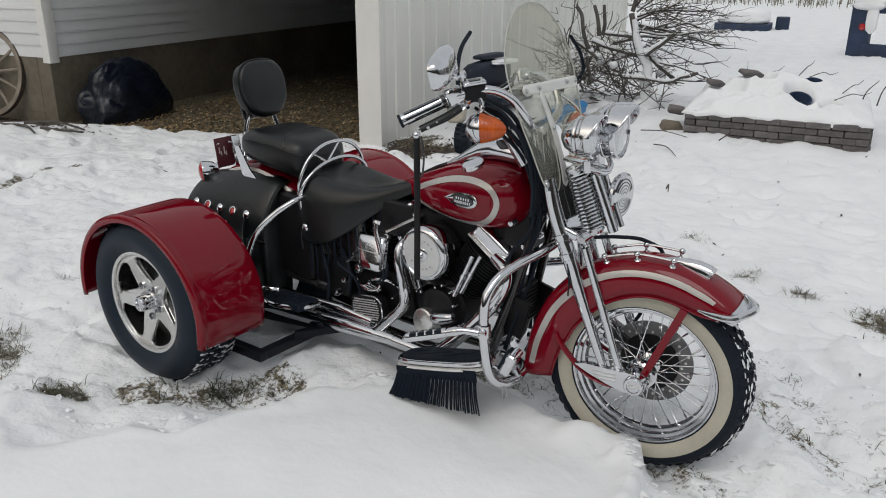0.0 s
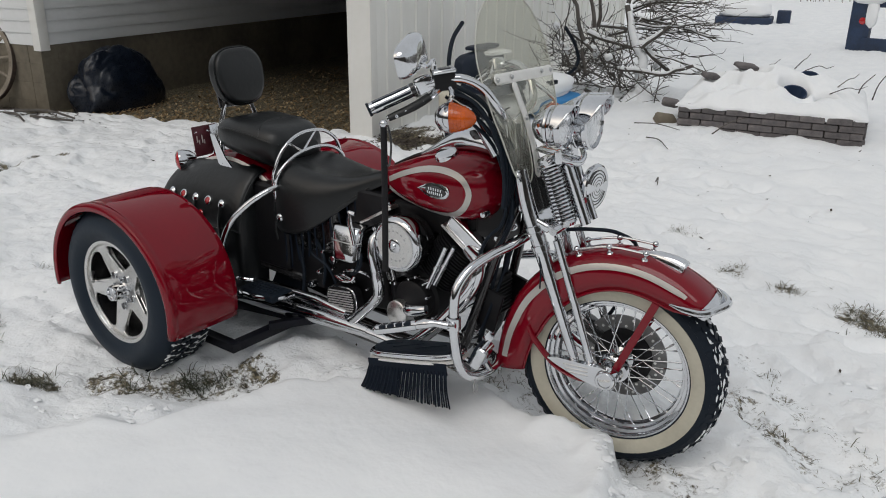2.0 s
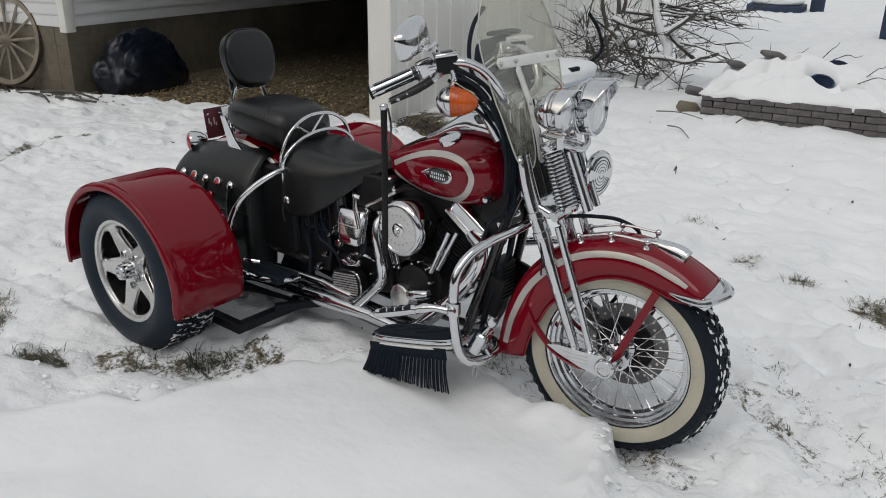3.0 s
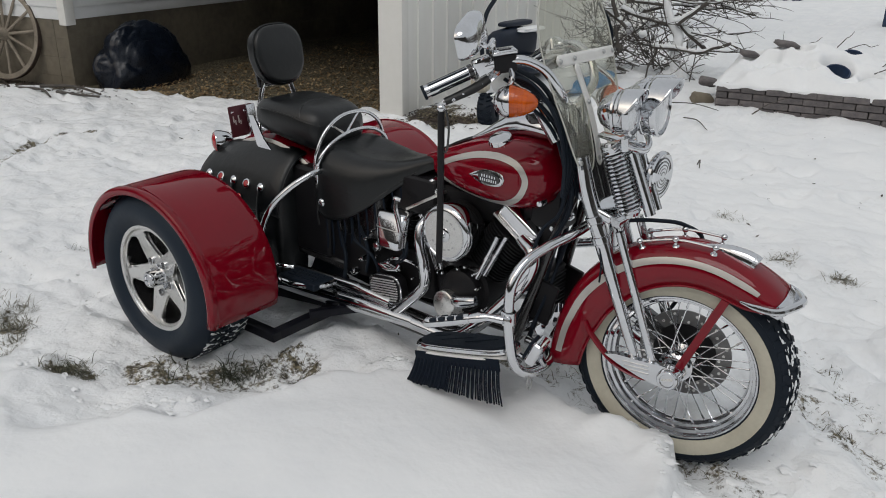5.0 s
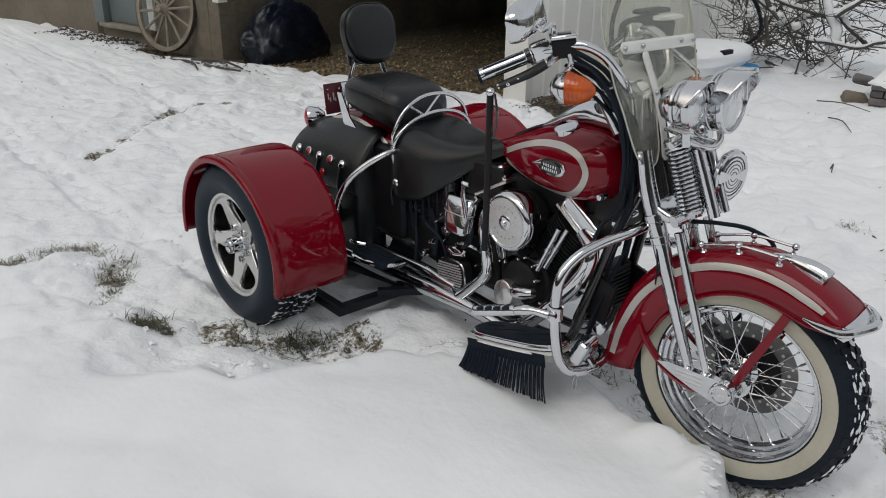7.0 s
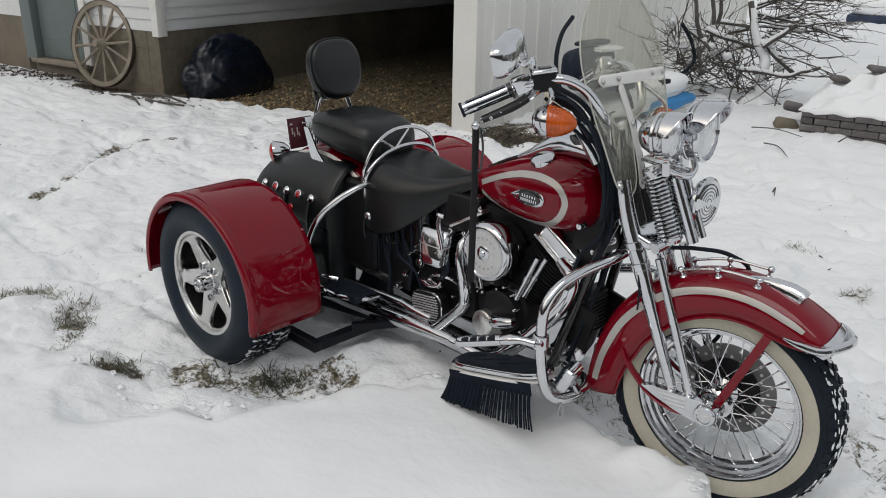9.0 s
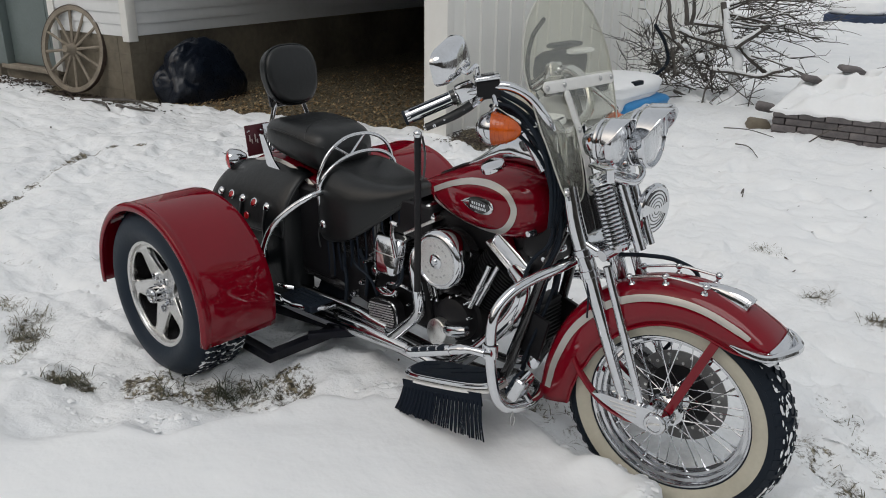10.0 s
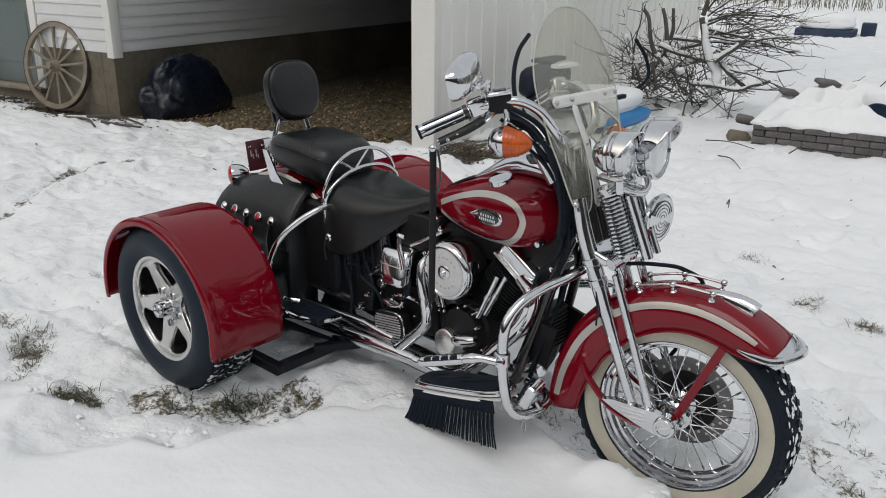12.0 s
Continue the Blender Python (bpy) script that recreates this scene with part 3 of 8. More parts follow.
# ---- black bin bags against the footing ----
def bin_bag(at, size, rz, label, seed, humps):
    """A full plastic bag, slumped, its skin drawn into sharp folds; humps are (angle, reach, height) of what pushes it up."""
    bm = B()
    seg, lv = 120, 52
    rings = []
    for i in range(lv + 1):
        u = i / lv
        base_z = math.sin(math.pi / 2 * u) ** 0.92
        rad = max(0.004, math.cos(math.pi / 2 * u)) ** 0.46 * (0.95 + 0.05 * math.sin(math.pi * min(1, u * 2)))
        ring = []
        for k in range(seg):
            a = 2 * math.pi * k / seg
            c, sn = math.cos(a), math.sin(a)
            fold = abs(noise.noise(V(c * 1.3 * rad + seed, sn * 1.3 * rad, base_z * 1.6 + seed)))
            crease = abs(noise.noise(V(c * 2.9 * rad + seed, sn * 2.9 * rad + base_z, base_z * 3.1)))
            fine = abs(noise.noise(V(c * 7.5 * rad + seed, sn * 7.5 * rad - base_z * 3, base_z * 6.0)))
            q = 0.93 + 0.15 * fold + 0.08 * crease + 0.03 * fine
            bx, by = math.copysign(abs(c) ** 0.75, c) * rad, math.copysign(abs(sn) ** 0.75, sn) * rad
            top = 0.80 + sum(hh * math.exp(-((bx - math.cos(radians(ha)) * hr) ** 2 + (by - math.sin(radians(ha)) * hr) ** 2) / 0.40) for ha, hr, hh in humps)
            z = base_z * top * (0.95 + 0.14 * fold + 0.09 * crease + 0.03 * fine)
            ring.append(V(q * bx * size[0] / 2, q * by * size[1] / 2, z * size[2]))
        rings.append(ring)
    loft(bm, rings)
    ob = part("bin_bag", bm, BAGPLASTIC, None, sharp=180)
    ob.matrix_basis = pose(*at, 0, 0, rz)
    return tagged(ob, label, "bin bag")


bin_bag((-5.06, 2.575, -0.03), (0.62, 1.06, 0.65), 10.8, "black plastic bin bag, full and crumpled, slumped by the footing", 4.0, ((95, 0.15, 0.16), (-85, 0.6, 0.05)))


# ---- old wagon wheel leaning on the house ----
def wagon_wheel():
    w = thing("wagon_wheel", "old weathered wooden wagon wheel leaning on the house wall", "wagon wheel")
    R = 0.455
    part("rim", lathe(B(), [(R - 0.055, -0.02), (R - 0.008, -0.022), (R - 0.008, 0.022), (R - 0.055, 0.02)], seg=56, closed=True), OLDWOOD, w)
    part("tyre_band", lathe(B(), [(R - 0.008, -0.024), (R, -0.024), (R, 0.024), (R - 0.008, 0.024)], seg=56, closed=True), RUST, w, "rusty iron band")
    part("hub", lathe(B(), [(0.0, -0.09), (0.035, -0.09), (0.045, -0.05), (0.062, -0.03), (0.062, 0.03), (0.045, 0.06), (0.036, 0.11), (0.0, 0.11)], seg=24), OLDWOOD, w)
    for k in range(12):
        a = 2 * math.pi * k / 12 + 0.12
        d = V(math.cos(a), math.sin(a), 0)
        part("spoke", tube(B(), [d * 0.05, d * 0.22, d * (R - 0.04)], [0.017, 0.014, 0.016], 8, 2), OLDWOOD, w)
    return w


ww = wagon_wheel()
ww.matrix_basis = Matrix.Translation((-6.1, 1.72, 0.475)) @ frame_of((0.30, -0.93, 0.16), (0, 0, 0))


# ---- the motorcycle, made into a trike ----
trike = thing("motorcycle_trike", "dark red chromed cruiser motorcycle converted to a trike, parked in snow", "motorcycle")
pi = math.pi


def part_of(name, bm, mat, parent=None, label="", sharp=35):
    return part(name, bm, mat, parent or trike, label, sharp)


# rear car wheels
def star_rim(cy, s):
    """A five-spoke alloy rim, facing the side s (-1 right, 1 left)."""
    bm = B()
    ax = (0, s, 0)
    lathe(bm, [(0.208, 0.0), (0.212, -0.006), (0.208, -0.016), (0.199, -0.020), (0.192, -0.018), (0.191, -0.010), (0.195, -0.002), (0.202, 0.001)], (0, cy, 0.318), ax, 56, closed=True)
    return bm


def star_face(cy, s):
    """Five spokes between rounded openings, dished towards the hub."""
    bm = B()
    m = Matrix(((1, 0, 0, 0), (0, 0, s, cy), (0, 1, 0, 0.318), (0, 0, 0, 1)))
    n, wide = 240, 26.5
    rows = []
    for k in range(n):
        deg = 360 * k / n
        off = (deg - (80 if s < 0 else 100)) % 72
        off = min(off, 72 - off)
        f = min(1.0, off / wide)
        ri, ro = 0.084 + 0.078 * f ** 2.0, 0.184 - 0.014 * f ** 5
        radii = [0.026, 0.045, 0.065, ri - 0.006, ri, ri + 0.3 * (ro - ri), ri + 0.7 * (ro - ri), ro, ro + 0.004, 0.1955]
        row = []
        for j, r in enumerate(radii):
            lip = -0.004 if j in (4, 7) and f < 1 else 0.0
            d = -0.010 - 0.036 * (1 - min(1.0, r / 0.185)) ** 0.8 + lip
            row.append(bm.verts.new(m @ V(r * math.cos(radians(deg)), r * math.sin(radians(deg)), d)))
        rows.append((row, f))
    for k in range(n):
        (a, fa), (c, fc) = rows[k], rows[(k + 1) % n]
        for j in range(9):
            if 4 <= j <= 6 and (fa < 1 or fc < 1):
                continue
            bm.faces.new((a[j], a[j + 1], c[j + 1], c[j]))
    return bm


def car_wheel(s):
    cy = 0.692 * s
    w = part_of("rear_wheel", star_rim(cy, s), ALLOY, None, "machined five-spoke alloy car wheel")
    face = part_of("spoke_face", star_face(cy, s), ALLOY, w, sharp=50)
    thick = face.modifiers.new("thickness", "SOLIDIFY")
    thick.thickness, thick.offset = 0.024, -1
    # barrel and backing disc coloured black to give the spoke openings their shade
    part_of("barrel", lathe(B(), [(0.205, -0.015), (0.195, -0.05), (0.19, -0.17), (0.186, -0.17), (0.188, -0.05), (0.191, -0.02)], (0, cy, 0.318), (0, s, 0), 56, closed=True), BLACK, w)
    part_of("wheel_back", lathe(B(), [(0.0, -0.11), (0.188, -0.11), (0.188, -0.115), (0.0, -0.115)], (0, cy, 0.318), (0, s, 0), 40), BLACK, w)
    part_of("hub_cap", lathe(B(), [(0.0, 0.014), (0.022, 0.014), (0.024, 0.020), (0.028, 0.020), (0.031, 0.014), (0.032, 0.0), (0.032, -0.03), (0.036, -0.034), (0.036, -0.05), (0.0, -0.05)], (0, cy, 0.318), (0, s, 0), 32), CHROME, w, "polished metal hub cap")
    for k in range(5):
        a = radians(19 + 72 * k)
        part_of("lug_nut", lathe(B(), [(0.0, 0.012), (0.006, 0.010), (0.0095, 0.002), (0.0095, -0.02), (0.0, -0.02)], (0.048 * math.cos(a), cy - s * 0.034, 0.318 + 0.048 * math.sin(a)), (0, s, 0), 6), CHROME, w)
        a = radians(55 + 72 * k)
        part_of("lug_hole", lathe(B(), [(0.0, 0.001), (0.0115, 0.001), (0.0115, -0.02), (0.0, -0.02)], (0.067 * math.cos(a), cy - s * 0.030, 0.318 + 0.067 * math.sin(a)), (0, s, 0), 20), BLACK, w)
        part_of("lug_seat", lathe(B(), [(0.0115, 0.001), (0.0125, 0.005), (0.015, 0.004), (0.016, -0.006), (0.0115, -0.006)], (0.067 * math.cos(a), cy - s * 0.030, 0.318 + 0.067 * math.sin(a)), (0, s, 0), 20, closed=True), CHROME, w)
    part_of("valve", tube(B(), [(-0.172, cy - s * 0.02, 0.355), (-0.145, cy + s * 0.004, 0.352), (-0.118, cy + s * 0.016, 0.340)], [0.006, 0.008], 10, 3), ALLOY, w)
    prof = [(0.205, -0.004), (0.222, 0.012), (0.245, 0.022), (0.270, 0.022), (0.295, 0.014), (0.312, 0.0), (0.325, -0.016), (0.332, -0.03), (0.334, -0.10), (0.332, -0.17), (0.322, -0.186), (0.30, -0.2), (0.26, -0.205), (0.21, -0.19), (0.2, -0.1)]
    part_of("tyre", lathe(B(), prof, (0, cy, 0.318), (0, s, 0), 72, closed=True), SIDEWALL, w, "black car tyre with snow in the tread")
    tread = B()
    for k in range(64):
        a = 2 * pi * k / 64
        for j, (off, tw) in enumerate(((-0.04, 0.5), (-0.08, -0.4), (-0.122, 0.4), (-0.162, -0.5))):
            m = Matrix.Translation((0, cy, 0.318)) @ Matrix.Rotation(a + (0.03 if j % 2 else 0), 4, "Y") @ pose(0, s * off, 0.336, 0, 0, math.degrees(tw) * s)
            box(tread, (0.017, 0.036, 0.010), m=m, bevel=0)
    tagged(part_of("tread", tread, RUBBER, w, "rubber tread lugs"), kind="stuff")
    snow = B()
    for k in range(420):
        a, off = random.uniform(0.9, 2.9), random.uniform(-0.18, -0.02)
        g = bmesh.ops.create_icosphere(snow, subdivisions=1, radius=random.uniform(0.0035, 0.0065))
        m = Matrix.Translation((0, cy, 0.318)) @ Matrix.Rotation(a, 4, "Y") @ pose(0, s * off, 0.337, 0, 0, random.choice((-32, 32)) + random.uniform(-8, 8)) @ Matrix.Diagonal((0.7, 3.2, 0.5, 1))
        bmesh.ops.transform(snow, matrix=m, verts=g["verts"])
    tagged(part_of("packed_snow", snow, SNOW, w, "snow packed in the tread"), kind="stuff")


for side in (-1, 1):
    car_wheel(side)


# trike fenders
def band_fender(s):
    bm = B()
    rows = []
    for i in range(41):
        a = radians(-14 + (202 * i / 40))
        row = []
        for y, dr in ((0.714, -0.024), (0.719, -0.022), (0.7215, -0.014), (0.720, -0.003), (0.714, 0.004), (0.705, 0.006), (0.696, 0.004), (0.690, 0.002), (0.684, 0.003), (0.62, 0.005), (0.52, 0.006), (0.44, 0.006), (0.424, 0.004), (0.417, 0.0), (0.414, -0.010), (0.412, -0.045), (0.411, -0.085)):
            r = 0.383 + dr
            row.append(V(r * math.cos(a), s * y, 0.318 + (r - 0.030) * math.sin(a)))
        rows.append(row)
    sheet(bm, rows)
    f = part_of("rear_fender", bm, RED, None, "dark red painted steel fender over the trike wheel")
    md = f.modifiers.new("thickness", "SOLIDIFY")
    md.thickness, md.offset = 0.004, 0
    return f


for side in (-1, 1):
    band_fender(side)

# the steel subframe and axle of the conversion
sub = part_of("axle_frame", tube(B(), [(0, -0.56, 0.318), (0, 0.56, 0.318)], 0.035, 14, 1), FRAME, None, "black steel axle and subframe")


def bar_(a, c, w=0.04, h=0.04):
    a, c = Vector(a), Vector(c)
    d = c - a
    m = Matrix.Translation((a + c) / 2) @ d.to_track_quat("X", "Z").to_matrix().to_4x4()
    return box(B(), (d.length, w, h), m=m, bevel=0.003)


for s in (-1, 1):
    for a, c in (((0.0, s * 0.45, 0.105), (0.40, s * 0.45, 0.105)), ((0.38, s * 0.43, 0.105), (0.42, s * 0.10, 0.125)), ((0.02, s * 0.2, 0.12), (0.40, s * 0.13, 0.125)), ((0.02, s * 0.43, 0.11), (0.02, s * 0.43, 0.30)), ((0.05, s * 0.44, 0.12), (0.05, s * 0.1, 0.12))):
        part_of("square_tube", bar_(a, c, 0.042, 0.036), FRAME, sub)
part_of("cross_tube", bar_((0.42, -0.3, 0.15), (0.62, -0.08, 0.17), 0.03, 0.03), FRAME, sub)
part_of("drive_wheel", lathe(B(), [(0.2, -0.06), (0.3, -0.062), (0.32, -0.03), (0.322, 0), (0.32, 0.03), (0.3, 0.062), (0.2, 0.06)], (0.02, 0, 0.32), (0, 1, 0), 48, closed=True), RUBBER, None, "black rear drive tyre")

# bike frame, engine block, dark masses
fr = part_of("frame", tube(B(), [(1.42, 0, 0.92), (1.36, 0, 0.74), (1.27, 0.0, 0.5), (1.22, 0, 0.26), (1.14, 0, 0.15), (0.9, 0, 0.12), (0.4, 0, 0.14)], 0.017, 12), BLACK, None, "black tubular motorcycle frame")
for s in (-1, 1):
    part_of("down_tube", tube(B(), [(1.43, s * 0.02, 0.88), (1.36, s * 0.07, 0.66), (1.29, s * 0.10, 0.40), (1.23, s * 0.11, 0.22), (1.12, s * 0.11, 0.14), (0.6, s * 0.11, 0.14), (0.3, s * 0.11, 0.2)], 0.0165, 12), BLACK, fr)
    part_of("swing_arm", tube(B(), [(0.45, s * 0.11, 0.3), (0.2, s * 0.12, 0.32), (0.0, s * 0.12, 0.32)], 0.022, 10), BLACK, fr)
part_of("backbone", tube(B(), [(1.42, 0, 0.88), (1.2, 0, 0.78), (0.8, 0, 0.70), (0.5, 0, 0.6), (0.4, 0, 0.35)], 0.022, 12), BLACK, fr)
part_of("neck", rod(B(), V(1.40, -0.005, 0.98), V(1.47, -0.005, 0.78), 0.032, 16), BLACK, fr)
part_of("regulator", box(B(), (0.05, 0.14, 0.16), (1.29, -0.01, 0.42), (0, 12, 0), bevel=0.006), MATTE, fr, "black finned regulator")
for k in range(9):
    part_of("fin", box(B(), (0.02, 0.13, 0.005), (1.325, -0.01, 0.36 + 0.014 * k), (0, 12, 0), bevel=0.001, seg=1), MATTE, fr)
for s in (-1, 1):
    part_of("oil_cooler_side", box(B(), (0.10, 0.015, 0.15), (1.32, s * 0.085, 0.40), (0, 14, 0), bevel=0.004), MATTE, fr)

eng = part_of("engine", lathe(B(), [(0.0, -0.11), (0.09, -0.11), (0.115, -0.09), (0.125, 0), (0.115, 0.09), (0.09, 0.11), (0.0, 0.11)], (1.0, -0.0, 0.36), (0, 1, 0), 36), MATTE, None, "black and chrome air-cooled V-twin engine")
part_of("gearcase", box(B(), (0.30, 0.18, 0.20), (0.72, -0.0, 0.34), (0, -8, 0), bevel=0.03, seg=4), MATTE, eng)
part_of("primary_cover", lathe(B(), [(0.0, 0.02), (0.12, 0.02), (0.14, 0.0), (0.14, -0.05), (0.0, -0.05)], (0.98, 0.16, 0.34), (0, 1, 0), 36), CHROME, eng)
part_of("oil_tank", box(B(), (0.26, 0.26, 0.22), (0.52, 0, 0.54), (0, -6, 0), bevel=0.05, seg=4), BLACK, eng)
part_of("side_cover", box(B(), (0.20, 0.29, 0.36), (0.285, 0, 0.50), bevel=0.03, seg=3), MATTE, eng, "dark side cover behind the saddlebag")
part_of("battery_box", box(B(), (0.22, 0.24, 0.2), (0.45, 0, 0.38), bevel=0.02), MATTE, eng)


def cylinder(base, top, front):
    """A finned barrel and head along a line."""
    base, top = Vector(base), Vector(top)
    d = (top - base).normalized()
    L = (top - base).length
    barrel = part_of("cylinder", lathe(B(), [(0.0, 0), (0.055, 0), (0.055, L), (0.0, L)], base, d, 28), MATTE, eng)
    n = 15
    for k in range(n):
        h = 0.05 + (L - 0.08) * k / (n - 1)
        r = 0.078 if k < 9 else 0.086
        bm = B()
        m = frame_of(d, base + d * h)
        ring = [(r * math.copysign(abs(math.cos(2 * pi * q / 28)) ** 0.6, math.cos(2 * pi * q / 28)), r * 1.05 * math.copysign(abs(math.sin(2 * pi * q / 28)) ** 0.6, math.sin(2 * pi * q / 28))) for q in range(28)]
        prism(bm, ring, 0.0035, m)
        part_of("fin", bm, MATTE, barrel)
    m = frame_of(d, base + d * (L + 0.005))
    bm = B()
    box(bm, (0.150, 0.165, 0.062), m=m @ pose(0, 0, 0.026), bevel=0.016, seg=4)
    for rz in (-0.03, 0.0, 0.03):
        box(bm, (0.006, 0.13, 0.008), m=m @ pose(rz, 0, 0.057), bevel=0.002, seg=1)
    cov = part_of("rocker_cover", bm, CHROME, eng, "chromed rocker cover")
    part_of("cover_base", box(B(), (0.162, 0.176, 0.012), m=m @ pose(0, 0, -0.006), bevel=0.004), ALLOY, cov)
    return barrel


cylinder((1.05, -0.02, 0.41), (1.20, -0.02, 0.622), True)
cylinder((0.95, -0.02, 0.42), (0.82, -0.02, 0.645), False)
for a, c in (((1.085, -0.122, 0.43), (1.160, -0.115, 0.60)), ((1.110, -0.112, 0.445), (1.192, -0.11, 0.605)), ((0.93, -0.115, 0.40), (0.86, -0.105, 0.60)), ((0.90, -0.11, 0.41), (0.82, -0.105, 0.6))):
    a, c = Vector(a), Vector(c)
    pr = part_of("pushrod_tube", rod(B(), a, c, 0.0095, 12), CHROME, eng, "chrome pushrod tube")
    part_of("collar", rod(B(), a.lerp(c, 0.45), a.lerp(c, 0.55), 0.0125, 12), CHROME, pr)
# round air cleaner
AC = (0.985, -0.115, 0.585)
air = part_of("air_cleaner", lathe(B(), [(0.0, 0.0), (0.098, 0.0), (0.103, 0.01), (0.104, 0.05), (0.101, 0.062), (0.094, 0.070), (0.086, 0.072), (0.083, 0.069), (0.0, 0.069)], AC, (0, -1, 0), 56), CHROME, None, "round chrome air cleaner cover")
part_of("insert", lathe(B(), [(0.0, 0.0715), (0.080, 0.0715), (0.081, 0.069), (0.0, 0.069)], AC, (0, -1, 0), 48), ALLOY, air, "brushed steel disc with worn lettering")
part_of("boss", lathe(B(), [(0.0, 0.084), (0.008, 0.084), (0.012, 0.080), (0.012, 0.0775), (0.020, 0.0775), (0.026, 0.0745), (0.027, 0.070), (0.0, 0.070)], AC, (0, -1, 0), 28), CHROME, air)
for k in list(range(5)) + list(range(9, 15)):
    a = radians(35 + k * 20)
    m = Matrix(((1, 0, 0, AC[0] + 0.055 * math.cos(a)), (0, 0, -1, AC[1] - 0.0718), (0, 1, 0, AC[2] + 0.055 * math.sin(a)), (0, 0, 0, 1)))
    part_of("marking", box(B(), (0.009, 0.006, 0.0006), m=m @ pose(0, 0, 0, 0, 0, math.degrees(a) - 90), bevel=0), STEEL, air)
part_of("backing_plate", lathe(B(), [(0.0, 0.0), (0.09, 0.0), (0.09, 0.05), (0.0, 0.05)], (0.985, -0.065, 0.585), (0, -1, 0), 32), BLACK, air)
# cam cover and its round cap, regulator cap, gearbox side cover
part_of("cam_cover", lathe(B(), [(0.0, 0.045), (0.058, 0.042), (0.076, 0.030), (0.082, 0.010), (0.084, -0.03), (0.0, -0.03)], (1.02, -0.105, 0.365), (0, -1, 0), 32), MATTE, eng, "black cam cover")
for bx, bz, r in ((1.05, 0.470, 0.006), (1.085, 0.45, 0.005), (1.02, 0.455, 0.006), (1.10, 0.40, 0.006), (0.935, 0.42, 0.005), (0.945, 0.30, 0.005), (1.13, 0.33, 0.006), (0.62, 0.50, 0.005), (0.585, 0.46, 0.007), (0.555, 0.37, 0.006), (0.64, 0.40, 0.005), (0.815, 0.36, 0.005)):
    part_of("chrome_bolt", lathe(B(), [(0.0, 0.007), (r * 0.7, 0.006), (r, 0.0), (r, -0.02), (0, -0.02)], (bx, -0.148, bz), (0, -1, 0), 12), CHROME, eng)
part_of("oil_pump", tube(B(), [(1.01, -0.15, 0.335), (1.05, -0.17, 0.345), (1.09, -0.175, 0.36), (1.115, -0.17, 0.368)], [0.026, 0.024, 0.021, 0.017], 16), CHROME, eng)
part_of("timer_cap", lathe(B(), [(0.0, 0.026), (0.044, 0.026), (0.050, 0.022), (0.052, 0.0), (0.052, -0.04), (0.0, -0.04)], (0.984, -0.155, 0.314), (-0.12, -1, 0.1), 36), ALLOY, eng, "round polished timer cap")
part_of("lifter_block", box(B(), (0.16, 0.05, 0.06), (1.0, -0.085, 0.425), (0, 0, 0), bevel=0.015, seg=3), BLACK, eng)
part_of("oil_filter", lathe(B(), [(0.0, 0.0), (0.036, 0.0), (0.038, 0.006), (0.038, 0.09), (0.0, 0.095)], (1.20, -0.02, 0.24), (0.9, 0, 0.35), 24), CHROME, eng)
GEARC = pose(0.692, -0.120, 0.287, 0, -8, 0)


def squircle(rx, rz, p, n=36):
    return [(rx * math.copysign(abs(math.cos(2 * pi * q / n)) ** p, math.cos(2 * pi * q / n)), rz * math.copysign(abs(math.sin(2 * pi * q / n)) ** p, math.sin(2 * pi * q / n))) for q in range(n)]


gear = part_of("gearbox_cover", loft(B(), [[GEARC @ V(x, -d, z) for x, z in squircle(rx, rz, 0.62)] for rx, rz, d in ((0.078, 0.058, 0.0), (0.078, 0.058, 0.030), (0.074, 0.054, 0.040), (0.064, 0.046, 0.045))]), MATTE, eng, "finned gearbox side cover")
for k in range(9):
    zz = -0.040 + 0.010 * k
    half = 0.066 * (1 - (abs(zz) / 0.056) ** 3) ** 0.4
    part_of("fin", box(B(), (2 * half, 0.008, 0.0048), m=GEARC @ pose(0, -0.047, zz), bevel=0.0015, seg=1), ALLOY, gear)
part_of("cover_rim", tube(B(), [GEARC @ V(x, -0.040, z) for x, z in squircle(0.076, 0.056, 0.62)], 0.0035, 6, 1, closed=True), CHROME, gear)
part_of("clutch_bracket", box(B(), (0.09, 0.02, 0.02), m=GEARC @ pose(0.03, -0.02, 0.085), bevel=0.006), CHROME, gear)
part_of("clutch_bracket", tube(B(), [(0.66, -0.155, 0.38), (0.70, -0.16, 0.372), (0.74, -0.155, 0.38), (0.755, -0.15, 0.40)], 0.007, 8), CHROME, gear)
part_of("clutch_cable", tube(B(), [(0.70, -0.15, 0.40), (0.74, -0.16, 0.425), (0.80, -0.155, 0.43), (0.82, -0.12, 0.40)], 0.007, 8), CHROME, gear)
part_of("clutch_arm", tube(B(), [(0.66, -0.15, 0.375), (0.70, -0.155, 0.39), (0.75, -0.15, 0.375)], 0.008, 10), CHROME, gear)
tb = B()
rings = []
for zz, half, deep in ((0.470, 0.024, 0.030), (0.473, 0.038, 0.042), (0.482, 0.045, 0.048), (0.51, 0.048, 0.051), (0.54, 0.051, 0.053), (0.568, 0.053, 0.054), (0.588, 0.052, 0.052), (0.595, 0.046, 0.046)):
    lean = (0.56 - zz) * 0.22
    rings.append([V(0.718 + lean + 1.35 * half * math.copysign(abs(math.cos(2 * pi * q / 32)) ** 0.5, math.cos(2 * pi * q / 32)), -0.130 + 0.42 * (zz - 0.53) + deep * math.copysign(abs(math.sin(2 * pi * q / 32)) ** 0.5, math.sin(2 * pi * q / 32)), zz) for q in range(32)])
loft(tb, rings)
